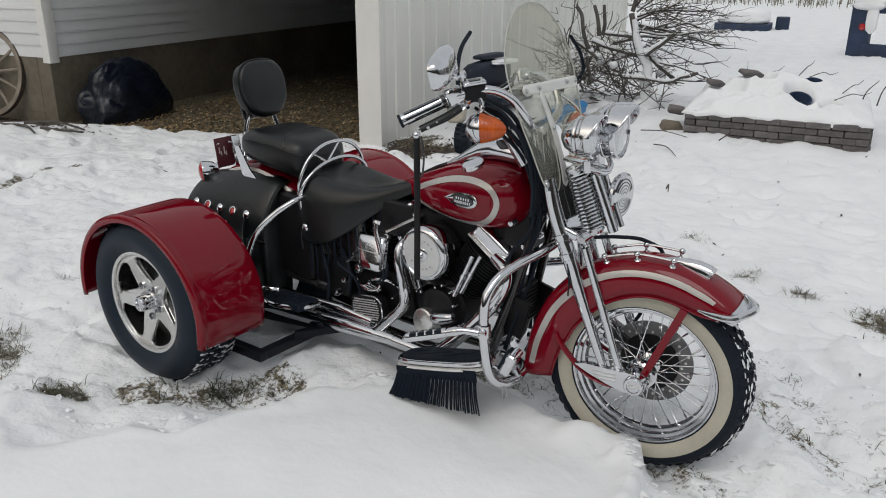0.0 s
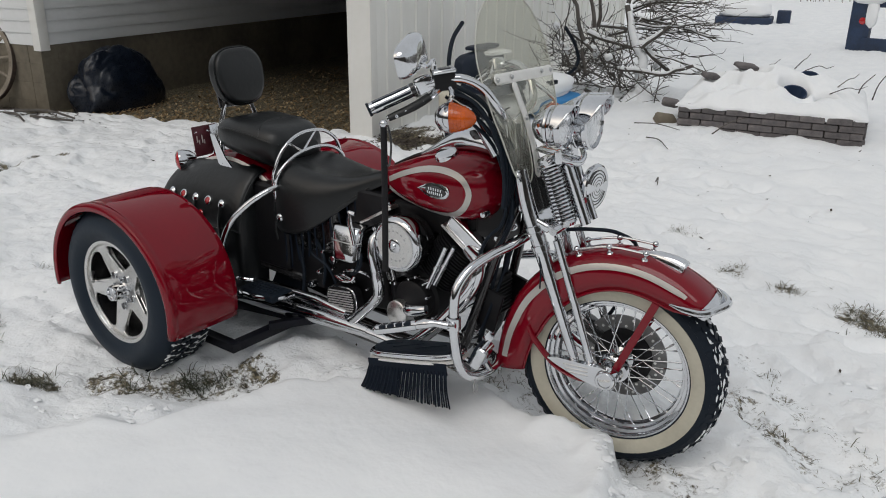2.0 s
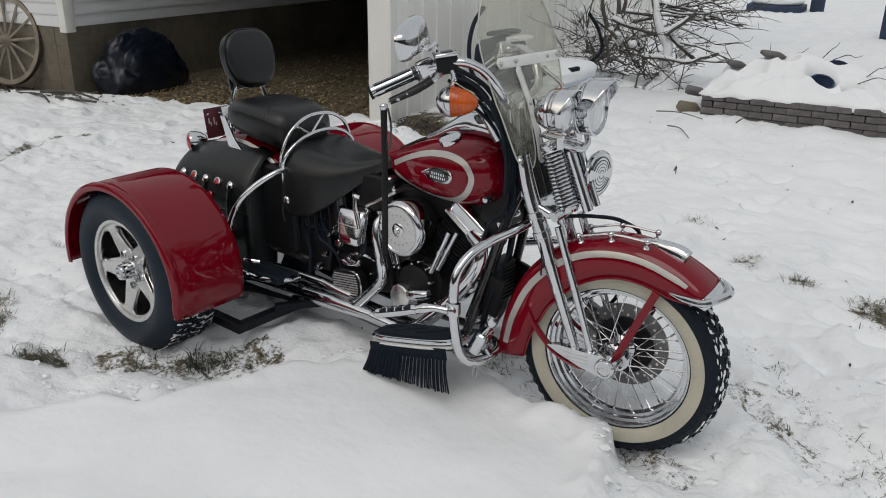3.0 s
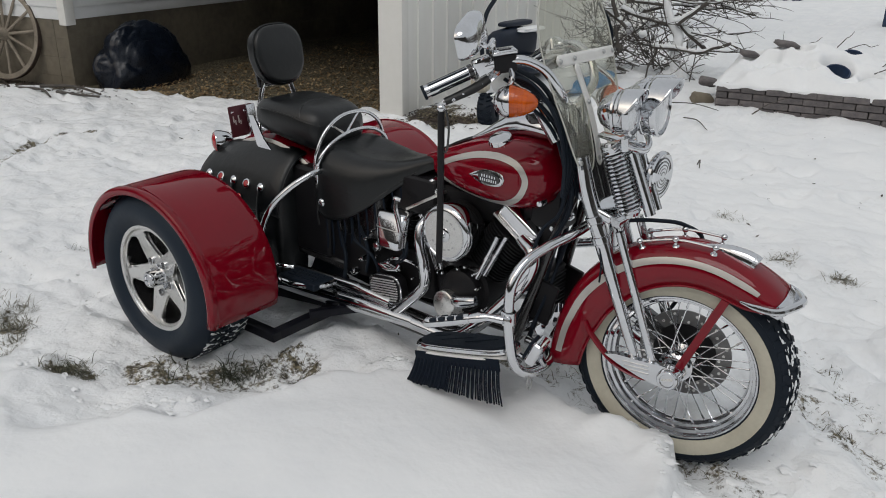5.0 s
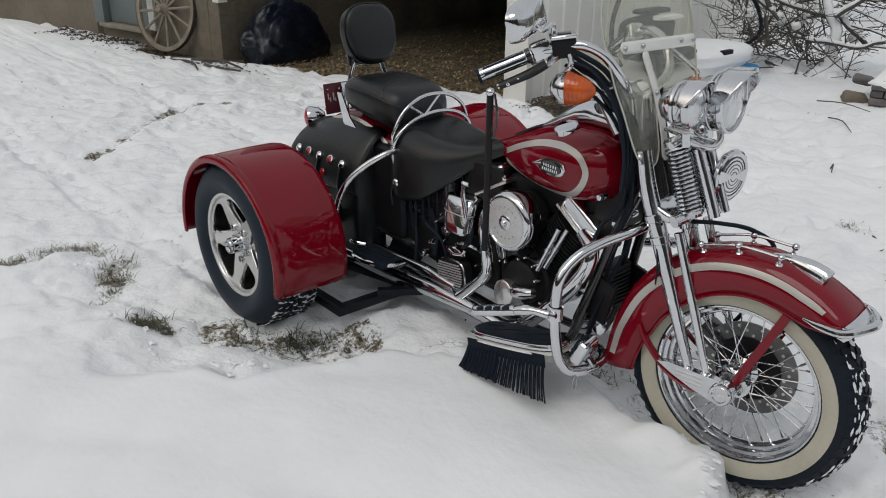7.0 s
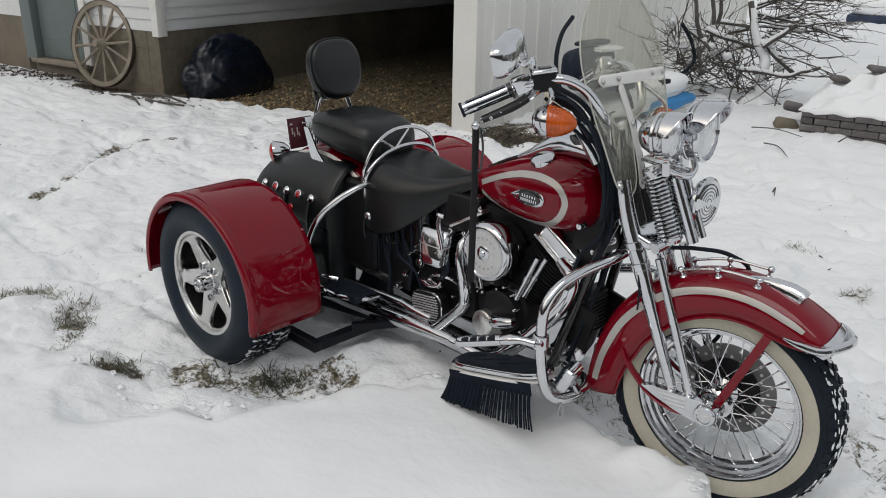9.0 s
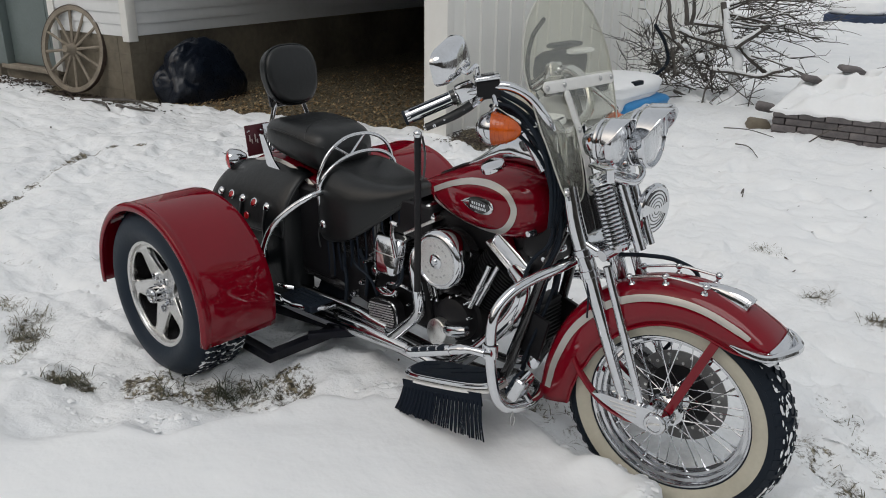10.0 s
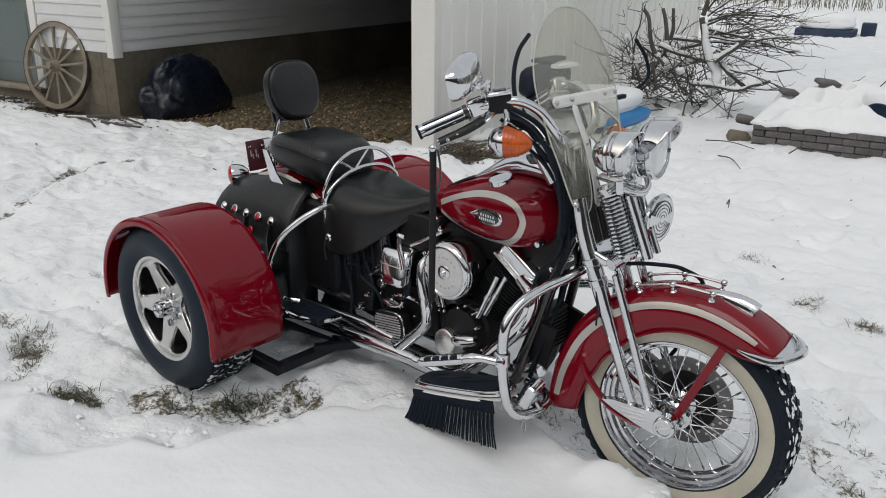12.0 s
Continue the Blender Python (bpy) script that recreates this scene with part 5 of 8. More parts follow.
# saddlebags
def saddlebag(s):
    rings = []
    n = 30
    for k in range(n + 1):
        x = -0.29 + 0.495 * k / n
        e = min(1.0, (k / n) / 0.07, (1 - k / n) / 0.07)
        e = 0.80 + 0.20 * math.sqrt(max(0.0, 1 - (1 - e) ** 2))
        sec = [(0.08, 0.20), (0.16, 0.185), (0.21, 0.21), (0.228, 0.30), (0.236, 0.42), (0.236, 0.50), (0.23, 0.555), (0.212, 0.605), (0.178, 0.655), (0.135, 0.696), (0.09, 0.712), (0.075, 0.62), (0.075, 0.4)]
        yc, zc = 0.15, 0.44
        fall = 0.058 * max(0.0, (17 - k) / 17) ** 1.5
        rings.append([V(x, s * (yc + (y - yc) * e), zc + (z - zc) * e - fall * max(0.0, z - 0.55) / 0.16) for y, z in sec])
    bag = part_of("saddlebag", loft(B(), rings), LEATHER, None, "black leather saddlebag with chrome and red studs", sharp=50)
    rows = []
    for k in range(25):
        x = -0.302 + 0.512 * k / 24
        e = min(1.0, k / 3.0, (24 - k) / 3.0)
        sag = 0.016 * (1 - e) ** 2
        fall = 0.055 * max(0.0, (13 - k) / 13) ** 1.5
        rows.append([V(x, s * (y - 0.4 * sag), z - sag - fall * max(0.0, z - 0.55) / 0.18) for y, z in ((0.085, 0.728), (0.115, 0.722), (0.145, 0.706), (0.18, 0.671), (0.210, 0.628), (0.232, 0.580), (0.243, 0.54), (0.248, 0.500 - 0.02 * math.sin(pi * k / 24)), (0.245, 0.495 - 0.02 * math.sin(pi * k / 24)))])
    lid = part_of("lid", sheet(B(), rows), LEATHER, bag, "hinged leather lid", sharp=60)
    sol = lid.modifiers.new("thickness", "SOLIDIFY")
    sol.thickness, sol.offset = 0.006, 0
    for row in (rows[0], rows[-1]):
        part_of("welt", tube(B(), row[:-1], 0.0042, 6, 2), LEATHER, bag)
    part_of("welt", tube(B(), [r[-2] for r in rows], 0.004, 6, 1), LEATHER, bag)
    for k, x in enumerate((-0.215, -0.14, -0.06, 0.02, 0.105)):
        at = V(x, s * 0.234, 0.586)
        if k % 2 == 0:
            part_of("concho", lathe(B(), [(0.0, 0.012), (0.010, 0.010), (0.0165, 0.006), (0.018, 0.0), (0.0, -0.004)], at, (0, s * 0.9, 0.5), 20), CHROME, bag, "chrome concho")
            part_of("strap", tube(B(), [at + V(0, s * 0.008, -0.01), at + V(-0.003, s * 0.022, -0.09), at + V(0.002, s * 0.016, -0.21)], 0.011, 6, 4, flat=0.3), LEATHER, bag)
        else:
            part_of("stud_ring", lathe(B(), [(0.014, 0.006), (0.019, 0.005), (0.020, 0.0), (0.014, 0.0)], at, (0, s * 0.9, 0.5), 24, closed=True), CHROME, bag)
            part_of("red_reflector", lathe(B(), [(0.0, 0.006), (0.012, 0.005), (0.0145, 0.001), (0.0, 0.0)], at, (0, s * 0.9, 0.5), 20), REDLENS, bag, "red reflector stud")
    for x in (-0.19, -0.02):
        part_of("red_reflector", lathe(B(), [(0.0, 0.005), (0.013, 0.004), (0.016, 0.0), (0.0, 0.0)], V(x, s * 0.250, 0.525), (0, s, 0.2), 20), REDLENS, bag)
    return bag


for side in (-1, 1):
    saddlebag(side)

# rear guard hoops and the grab rail round the saddle
for s in (-1, 1):
    part_of("bag_guard", tube(B(), [(0.40, s * 0.16, 0.70), (0.395, s * 0.23, 0.695), (0.345, s * 0.30, 0.645), (0.29, s * 0.345, 0.57), (0.25, s * 0.36, 0.48), (0.23, s * 0.355, 0.38), (0.24, s * 0.33, 0.27)], 0.0115, 12), CHROME, None, "chrome bag guard hoop")
    fbk = part_of("passenger_board", box(B(), (0.225, 0.105, 0.030), (0.375, s * 0.265, 0.276), (0, -5, s * 6), bevel=0.009, seg=3), RUBBER, None, "small black passenger footboard with a chrome rim")
    part_of("rim", tube(B(), [(0.258, s * 0.225, 0.262), (0.272, s * 0.305, 0.264), (0.375, s * 0.324, 0.273), (0.475, s * 0.296, 0.282), (0.492, s * 0.225, 0.284)], 0.0105, 10), CHROME, fbk)
    part_of("heel_loop", tube(B(), [(0.262, s * 0.24, 0.29), (0.268, s * 0.31, 0.325), (0.31, s * 0.325, 0.335), (0.345, s * 0.30, 0.33)], 0.008, 10), CHROME, fbk)
    for k in range(4):
        part_of("tread_rib", box(B(), (0.16, 0.008, 0.006), (0.375, s * (0.232 + 0.02 * k), 0.2925), (0, -5, s * 6), bevel=0.002, seg=1), RUBBER, fbk)
    part_of("bracket", tube(B(), [(0.42, s * 0.24, 0.25), (0.43, s * 0.18, 0.24), (0.45, s * 0.11, 0.25)], 0.012, 10), BLACK, fbk)
rail = part_of("grab_rail", tube(B(), [(0.365, -0.170, 0.62), (0.362, -0.176, 0.70), (0.37, -0.170, 0.765), (0.378, -0.13, 0.836), (0.382, -0.06, 0.878), (0.384, 0.02, 0.888), (0.382, 0.10, 0.872), (0.378, 0.165, 0.828), (0.37, 0.2, 0.765), (0.36, 0.2, 0.70)], 0.0072, 12), CHROME, None, "chrome arched grab rail behind the saddle")
part_of("lower_arch", tube(B(), [(0.375, -0.178, 0.63), (0.385, -0.188, 0.70), (0.40, -0.170, 0.760), (0.41, -0.10, 0.808), (0.413, 0.0, 0.826), (0.41, 0.10, 0.812), (0.40, 0.18, 0.765), (0.38, 0.21, 0.70)], 0.0078, 12), CHROME, rail)
for a, c in (((0.3795, -0.10, 0.854), (0.412, -0.058, 0.818)), ((0.412, -0.058, 0.818), (0.3835, 0.045, 0.885))):
    part_of("strut", rod(B(), V(*a), V(*c), 0.005, 8), CHROME, rail)

# crash bar, pegs, floorboards
for s in (-1, 1):
    cbar = part_of("crash_bar", tube(B(), [(1.475, s * 0.05, 0.71), (1.44, s * 0.12, 0.678), (1.40, s * 0.20, 0.652), (1.372, s * 0.28, 0.618), (1.36, s * 0.335, 0.56), (1.362, s * 0.35, 0.46), (1.370, s * 0.345, 0.36), (1.382, s * 0.33, 0.285), (1.405, s * 0.29, 0.25), (1.42, s * 0.2, 0.245), (1.38, s * 0.12, 0.24), (1.28, s * 0.09, 0.24)], 0.0165, 16), CHROME, None, "chrome engine guard bar")
    part_of("clamp", lathe(B(), [(0.019, -0.022), (0.024, -0.02), (0.024, 0.02), (0.019, 0.022)], (1.362, s * 0.35, 0.455), (0.02, 0, -1), 20, closed=True), CHROME, cbar)
    part_of("clamp_bolt", rod(B(), V(1.385, s * 0.372, 0.46), V(1.35, s * 0.378, 0.455), 0.008, 8), CHROME, cbar)
    part_of("peg_arm", tube(B(), [(1.36, s * 0.375, 0.455), (1.32, s * 0.392, 0.458), (1.29, s * 0.402, 0.452), (1.255, s * 0.413, 0.44)], [0.014, 0.012, 0.017, 0.014], 12), CHROME, cbar)
    part_of("highway_peg", tube(B(), [(1.262, s * 0.41, 0.443), (1.19, s * 0.424, 0.418), (1.12, s * 0.436, 0.394), (1.11, s * 0.437, 0.391)], [0.017, 0.018, 0.018, 0.012], 14), CHROME, cbar, "chrome highway peg with rubber pads")
    for k in range(4):
        f = 0.22 + 0.2 * k
        c0 = V(1.262, s * 0.41, 0.443).lerp(V(1.11, s * 0.437, 0.391), f)
        part_of("peg_rubber", box(B(), (0.024, 0.032, 0.012), m=Matrix.Translation(c0 + V(0.005, s * 0.003, 0.013)) @ pose(0, 0, 0, 0, -18, -s * 10), bevel=0.004), RUBBER, cbar)


def floorboard(s):
    m = Matrix.Translation((1.165, s * 0.285, 0.262)) @ pose(0, 0, 0, s * 3, -14, 0)
    out = []
    for q in range(40):
        a = 2 * pi * q / 40
        c, sn = math.cos(a), math.sin(a)
        out.append((0.19 * math.copysign(abs(c) ** 0.6, c), 0.068 * math.copysign(abs(sn) ** 0.6, sn)))
    fb = part_of("floorboard", prism(B(), out, 0.016, m), CHROME, None, "rider footboard with black rubber, chrome rim and leather fringe")
    part_of("rubber_pad", prism(B(), [(x * 0.93, y * 0.84) for x, y in out], 0.007, m @ pose(0, 0, 0.0155)), RUBBER, fb)
    for k in range(5):
        part_of("pad_rib", box(B(), (0.06, 0.007, 0.003), m=m @ pose(-0.11 + 0.05 * k, 0.012 * (-1) ** k, 0.024, 0, 0, 24), bevel=0.001, seg=1), RUBBER, fb)
    part_of("rim_trim", tube(B(), [m @ V(x * 1.01, y * 1.02, 0.006) for x, y in out], 0.0065, 8, 1, closed=True), CHROME, fb)
    part_of("rim_trim", tube(B(), [m @ V(x * 1.005, y * 1.01, -0.010) for x, y in out], 0.009, 8, 1, closed=True, flat=0.6), BAND, fb, "broad polished rim")
    part_of("lower_plate", prism(B(), [(x * 1.0, y * 0.98) for x, y in out], 0.012, m @ pose(0, 0, -0.014)), BLACK, fb)
    part_of("fringe_band", box(B(), (0.35, 0.004, 0.04), m=m @ pose(0, s * 0.069, -0.028), bevel=0.001), FRINGE, fb, "leather band above the fringe")
    for k in range(44):
        x = -0.172 + 0.008 * k
        solid = x < -0.03
        top = m @ V(x, s * 0.0705 + s * 0.0015 * (k % 2), -0.035)
        L = 0.092 + 0.030 * k / 43 + random.uniform(-0.003, 0.003)
        lean = random.uniform(-0.0015, 0.0015) - 0.004 + 0.010 * (k / 43) ** 2
        bm = B()
        w = 0.0048 if solid else 0.0027
        flare = 0.022 * (2 * k / 43 - 1)
        p = [top, top + V(lean * 0.3 + 0.35 * flare, s * 0.008, -L * 0.5), top + V(lean + flare, s * random.uniform(0.014, 0.020), -L)]
        rows = [[q + V(-w, 0, 0), q + V(w, 0, 0.0005)] for q in catmull(p, 3)]
        sheet(bm, rows)
        ob = part_of("fringe_strip", bm, FRINGE, fb)
        md = ob.modifiers.new("thickness", "SOLIDIFY")
        md.thickness = 0.0022
    for x in (-0.08, 0.1):
        part_of("support", tube(B(), [m @ V(x, 0, -0.01), m @ V(x, -s * 0.05, -0.03), V(1.165 + x, s * 0.11, 0.16)], 0.011, 10), BLACK, fb)
    return fb


for side in (-1, 1):
    floorboard(side)
bp = part_of("brake_pedal", box(B(), (0.035, 0.075, 0.085), (1.432, -0.285, 0.335), (0, 24, 8), bevel=0.012, seg=3), CHROME, None, "chrome brake pedal with a ribbed pad")
part_of("pad", box(B(), (0.012, 0.062, 0.07), (1.41, -0.285, 0.342), (0, 24, 8), bevel=0.006), RUBBER, bp)
part_of("arm", tube(B(), [(1.435, -0.27, 0.31), (1.42, -0.22, 0.25), (1.34, -0.18, 0.22), (1.22, -0.14, 0.22)], 0.011, 10), CHROME, bp)
part_of("loop_tag", tube(B(), [(1.42, -0.30, 0.245), (1.428, -0.302, 0.222), (1.42, -0.303, 0.20), (1.412, -0.302, 0.222)], 0.0022, 6, 4, closed=True), STEEL, cbar)

# ---- the steered front end: local x forward, y left, origin under the front axle ----
FRONT = pose(1.785, -0.005, 0, 0, 0, 6.3)
AXZ = 0.305
HUB = (0.006, 0, 0.299)  # the middle of tyre and rim


def front_part(name, bm, mat, parent=None, label="", sharp=35):
    bmesh.ops.transform(bm, matrix=FRONT, verts=bm.verts)
    return part_of(name, bm, mat, parent, label, sharp)


fw = front_part("front_wheel", lathe(B(), [(0.0, -0.062), (0.028, -0.062), (0.034, -0.05), (0.042, -0.045), (0.042, -0.03), (0.026, -0.02), (0.026, 0.02), (0.042, 0.03), (0.042, 0.045), (0.03, 0.06), (0.0, 0.06)], (0, 0, AXZ), (0, 1, 0), 28), CHROME, None, "chrome wire-spoked front wheel with a whitewall tyre")
front_part("rim", lathe(B(), [(0.2375, -0.042), (0.2429, -0.048), (0.2402, -0.0525), (0.2354, -0.052), (0.2311, -0.046), (0.2301, -0.036), (0.221, -0.034), (0.2188, -0.03), (0.2183, -0.018), (0.2108, -0.016), (0.2076, -0.01), (0.2044, 0.0), (0.2076, 0.01), (0.2108, 0.016), (0.2183, 0.018), (0.2188, 0.03), (0.221, 0.034), (0.2301, 0.036), (0.2311, 0.046), (0.2354, 0.052), (0.2402, 0.0525), (0.2429, 0.048), (0.2375, 0.042), (0.2268, 0.0)], HUB, (0, 1, 0), 72, closed=True), CHROME, fw, "stepped chrome rim")
front_part("tyre", lathe(B(), [(0.236, -0.048), (0.25, -0.058), (0.272, -0.0655), (0.294, -0.0655), (0.312, -0.06), (0.326, -0.046), (0.336, -0.024), (0.339, 0.0), (0.336, 0.024), (0.326, 0.046), (0.312, 0.06), (0.294, 0.0655), (0.272, 0.0655), (0.25, 0.058), (0.236, 0.048), (0.242, 0.0)], HUB, (0, 1, 0), 80, closed=True), RUBBER, fw, "black treaded tyre with snow on the tread")
for s in (-1, 1):
    front_part("whitewall", lathe(B(), [(0.245, -0.0575), (0.256, -0.0630), (0.272, -0.0675), (0.289, -0.0675), (0.289, -0.0620), (0.272, -0.0620), (0.256, -0.0570), (0.245, -0.0520)], HUB, (0, -s, 0), 80, closed=True), WHITEWALL, fw, "cream whitewall band")
tread = B()
for k in range(56):
    a = 2 * pi * k / 56
    for s in (-1, 1):
        m = Matrix.Translation(HUB) @ Matrix.Rotation(a + (0.056 if s > 0 else 0), 4, "Y")
        box(tread, (0.018, 0.022, 0.010), m=m @ pose(0, s * 0.0125, 0.3385, 0, 0, -30 * s), bevel=0)
        m2 = m @ pose(0, s * 0.0525, 0.314, s * -52, 0, 0)
        box(tread, (0.019, 0.020, 0.010), m=m2, bevel=0)
        box(tread, (0.017, 0.026, 0.010), m=m @ pose(0, s * 0.033, 0.331, s * -24, 0, 20 * s), bevel=0)
tagged(front_part("tread", tread, RUBBER, fw, "rubber tread lugs"), kind="stuff")
clump = B()
for k in range(150):
    a, y = random.uniform(0.15, 2.45), random.choice((random.uniform(-0.052, 0.052), random.uniform(-0.05, -0.015)))
    r = 0.345 - 8.5 * y * y
    g = bmesh.ops.create_icosphere(clump, subdivisions=2, radius=random.uniform(0.003, 0.0095))
    seed = random.uniform(0, 60)
    for v in g["verts"]:
        v.co *= 1 + 0.7 * noise.noise(v.co * 90 + V(seed, 0, 0))
    m = Matrix.Translation(HUB) @ Matrix.Rotation(a, 4, "Y") @ pose(0, y, r, 0, 0, random.uniform(-50, 50)) @ Matrix.Diagonal((1.5, 0.8, 0.28, 1))
    bmesh.ops.transform(clump, matrix=m, verts=g["verts"])
tagged(front_part("packed_snow", clump, SNOW, fw, "snow caught in the tread"), kind="stuff")
for k in range(40):
    a = 2 * pi * k / 40
    side, cross = (1 if k % 2 else -1), (1 if (k // 2) % 2 else -1)
    h = V(0.036 * math.cos(a + cross * 0.9), side * 0.038, AXZ + 0.036 * math.sin(a + cross * 0.9))
    e = V(HUB[0] + 0.207 * math.cos(a), side * 0.008, HUB[2] + 0.207 * math.sin(a))
    front_part("spoke", rod(B(), h, e, 0.0019, 6), CHROME, fw)
    front_part("nipple", rod(B(), e.lerp(h, 0.0), e.lerp(h, 0.09), 0.0035, 6), CHROME, fw)


def ring_plate(r0, r1, y, holes):
    return lathe(B(), [(r0, 0.0), (r1, 0.0), (r1, 0.005), (r0, 0.005)], (0, y, AXZ), (0, 1, 0), 64, closed=True)


disc = front_part("brake_disc", ring_plate(0.095, 0.146, 0.055, 0), DISC, fw, "drilled steel brake disc")
front_part("disc_carrier", lathe(B(), [(0.03, 0.0), (0.1, 0.0), (0.1, 0.006), (0.03, 0.006)], (0, 0.052, AXZ), (0, 1, 0), 48, closed=True), MATTE, fw)
for k in range(36):
    a = 2 * pi * k / 36
    r = (0.108, 0.121, 0.134)[k % 3]
    front_part("disc_hole", lathe(B(), [(0.0, 0.0), (0.0048, 0.0), (0.0048, 0.0012), (0.0, 0.0012)], (r * math.cos(a), 0.0536, AXZ + r * math.sin(a)), (0, 1, 0), 10), ALLOY, disc)
front_part("hub_flange", lathe(B(), [(0.026, 0.0), (0.052, 0.0), (0.052, 0.006), (0.026, 0.006)], (0, -0.045, AXZ), (0, 1, 0), 28, closed=True), CHROME, fw)
for k in range(5):
    a = 2 * pi * k / 5 + 0.3
    front_part("flange_hole", lathe(B(), [(0, 0), (0.006, 0), (0.006, 0.003), (0, 0.003)], (0.04 * math.cos(a), -0.0475, AXZ + 0.04 * math.sin(a)), (0, 1, 0), 10), BLACK, fw)
front_part("caliper", box(B(), (0.09, 0.05, 0.07), (-0.12, 0.075, AXZ + 0.06), (0, 30, 0), bevel=0.014, seg=3), BLACK, None, "black brake caliper")


# front fender
def ff_rin(a):
    return lerp_table([(43, 0.366), (49, 0.352), (56, 0.318), (66, 0.303), (84, 0.295), (105, 0.279), (133, 0.258), (160, 0.260), (180, 0.282), (193, 0.305)], a)[0]


def ff_point(a, phi, lift=0.0):
    al = pi * phi
    c, sn = math.cos(al), math.sin(al)
    rin, w = ff_rin(a), 0.090 * (1 if a > 48 else 0.80 + 0.2 * max(0, (a - 38)) / 10)
    rout = lerp_table([(43, 0.408), (52, 0.406), (66, 0.401), (90, 0.398), (140, 0.396), (165, 0.400), (180, 0.412), (193, 0.432)], a)[0]
    r = rin + (rout - rin) * abs(sn) ** 0.62
    t = radians(a)
    y = -w * math.copysign(abs(c) ** 0.62, c)
    n = V(math.cos(t) * sn, -c, math.sin(t) * sn)
    return V(r * math.cos(t), y, AXZ + r * math.sin(t)) + n * lift


def ff_sheet(a0, a1, p0, p1, lift, n=48, m=20):
    return sheet(B(), [[ff_point(a0 + (a1 - a0) * i / n, p0 + (p1 - p0) * j / m, lift) for j in range(m + 1)] for i in range(n + 1)])


ff = front_part("front_fender", ff_sheet(46, 193, 0.0, 1.0, 0), RED, None, "deep dark red front fender with a silver stripe")
ffm = ff.modifiers.new("thickness", "SOLIDIFY")
ffm.thickness, ffm.offset = 0.003, 0
for lo, hi in ((0.118, 0.192), (0.808, 0.882)):
    rows = []
    for i in range(49):
        a = 56 + 130 * i / 48
        thin = min(1.0, 0.75 + i / 8)
        mid = (lo + hi) / 2 + (0.02 if lo < 0.5 else -0.02) * math.sin(pi * i / 48)
        hw = (hi - lo) / 2 * thin
        rows.append([ff_point(a, mid - hw + 2 * hw * j / 4, 0.0045) for j in range(5)])
    front_part("stripe", sheet(B(), rows), SILVER, ff, "silver stripe", sharp=80)
front_part("edge_bead", tube(B(), [ff_point(a, 0.0, 0.001) for a in range(48, 194, 8)], 0.004, 8, 2), RED, ff)
front_part("fender_tip", ff_sheet(43, 48, 0.0, 1.0, 0.004, 8, 20), CHROME, ff, "chrome fender tip")
front_part("tip_wing", tube(B(), [ff_point(60, 0.015, 0.002), ff_point(53, 0.02, 0.006), ff_point(46, 0.10, 0.010), ff_point(42, 0.5, 0.016), ff_point(46, 0.90, 0.010), ff_point(53, 0.98, 0.006), ff_point(60, 0.985, 0.002)], [0.003, 0.010, 0.012, 0.012, 0.012, 0.010, 0.003], 10), CHROME, ff)
for s, p in ((-1, 0.38), (1, 0.62)):
    posts = []
    for a in (111.5, 96.5, 80.5):
        base = ff_point(a, p, 0.0)
        n = (base - V(0, 0, AXZ)).normalized()
        top = base + n * 0.022
        front_part("rail_post", rod(B(), base, top, 0.005, 8), CHROME, ff)
        front_part("rail_foot", lathe(B(), [(0.0, 0.005), (0.008, 0.004), (0.011, 0.0), (0.0, -0.002)], base, n, 14), CHROME, ff)
        front_part("rail_ball", ball(B(), top, 0.0105, 14), CHROME, ff)
        posts.append(top)
    front_part("fender_rail", tube(B(), posts, 0.0045, 8), CHROME, ff, "chrome fender rail")
hl = B()
rows = []
for i in range(15):
    a = 87 - 21 * i / 14
    w, h = lerp_table([(0, 0.005, 0.001), (0.2, 0.013, 0.010), (0.5, 0.021, 0.024), (0.8, 0.026, 0.034), (1.0, 0.027, 0.037)], i / 14)
    t = radians(a)
    nrm, yv = V(math.cos(t), 0, math.sin(t)), V(0, 1, 0)
    c0 = V(0, 0, AXZ) + nrm * 0.396
    rows.append([c0 + yv * w * math.cos(pi * k / 10) + nrm * h * math.sin(pi * k / 10) ** 0.7 for k in range(11)])
sheet(hl, rows)
front_part("fender_lamp", hl, CHROME, ff, "chrome fender lamp")
ln = B()
ln_ring = rows[-1]
d = V(math.sin(radians(65)), 0, -math.cos(radians(65)))
sheet(ln, [ln_ring, [p + d * 0.012 for p in ln_ring], [p.lerp(ln_ring[5], 0.5) + d * 0.016 for p in ln_ring]])
front_part("lens", ln, CLEARLENS, ff, "clear lamp lens")

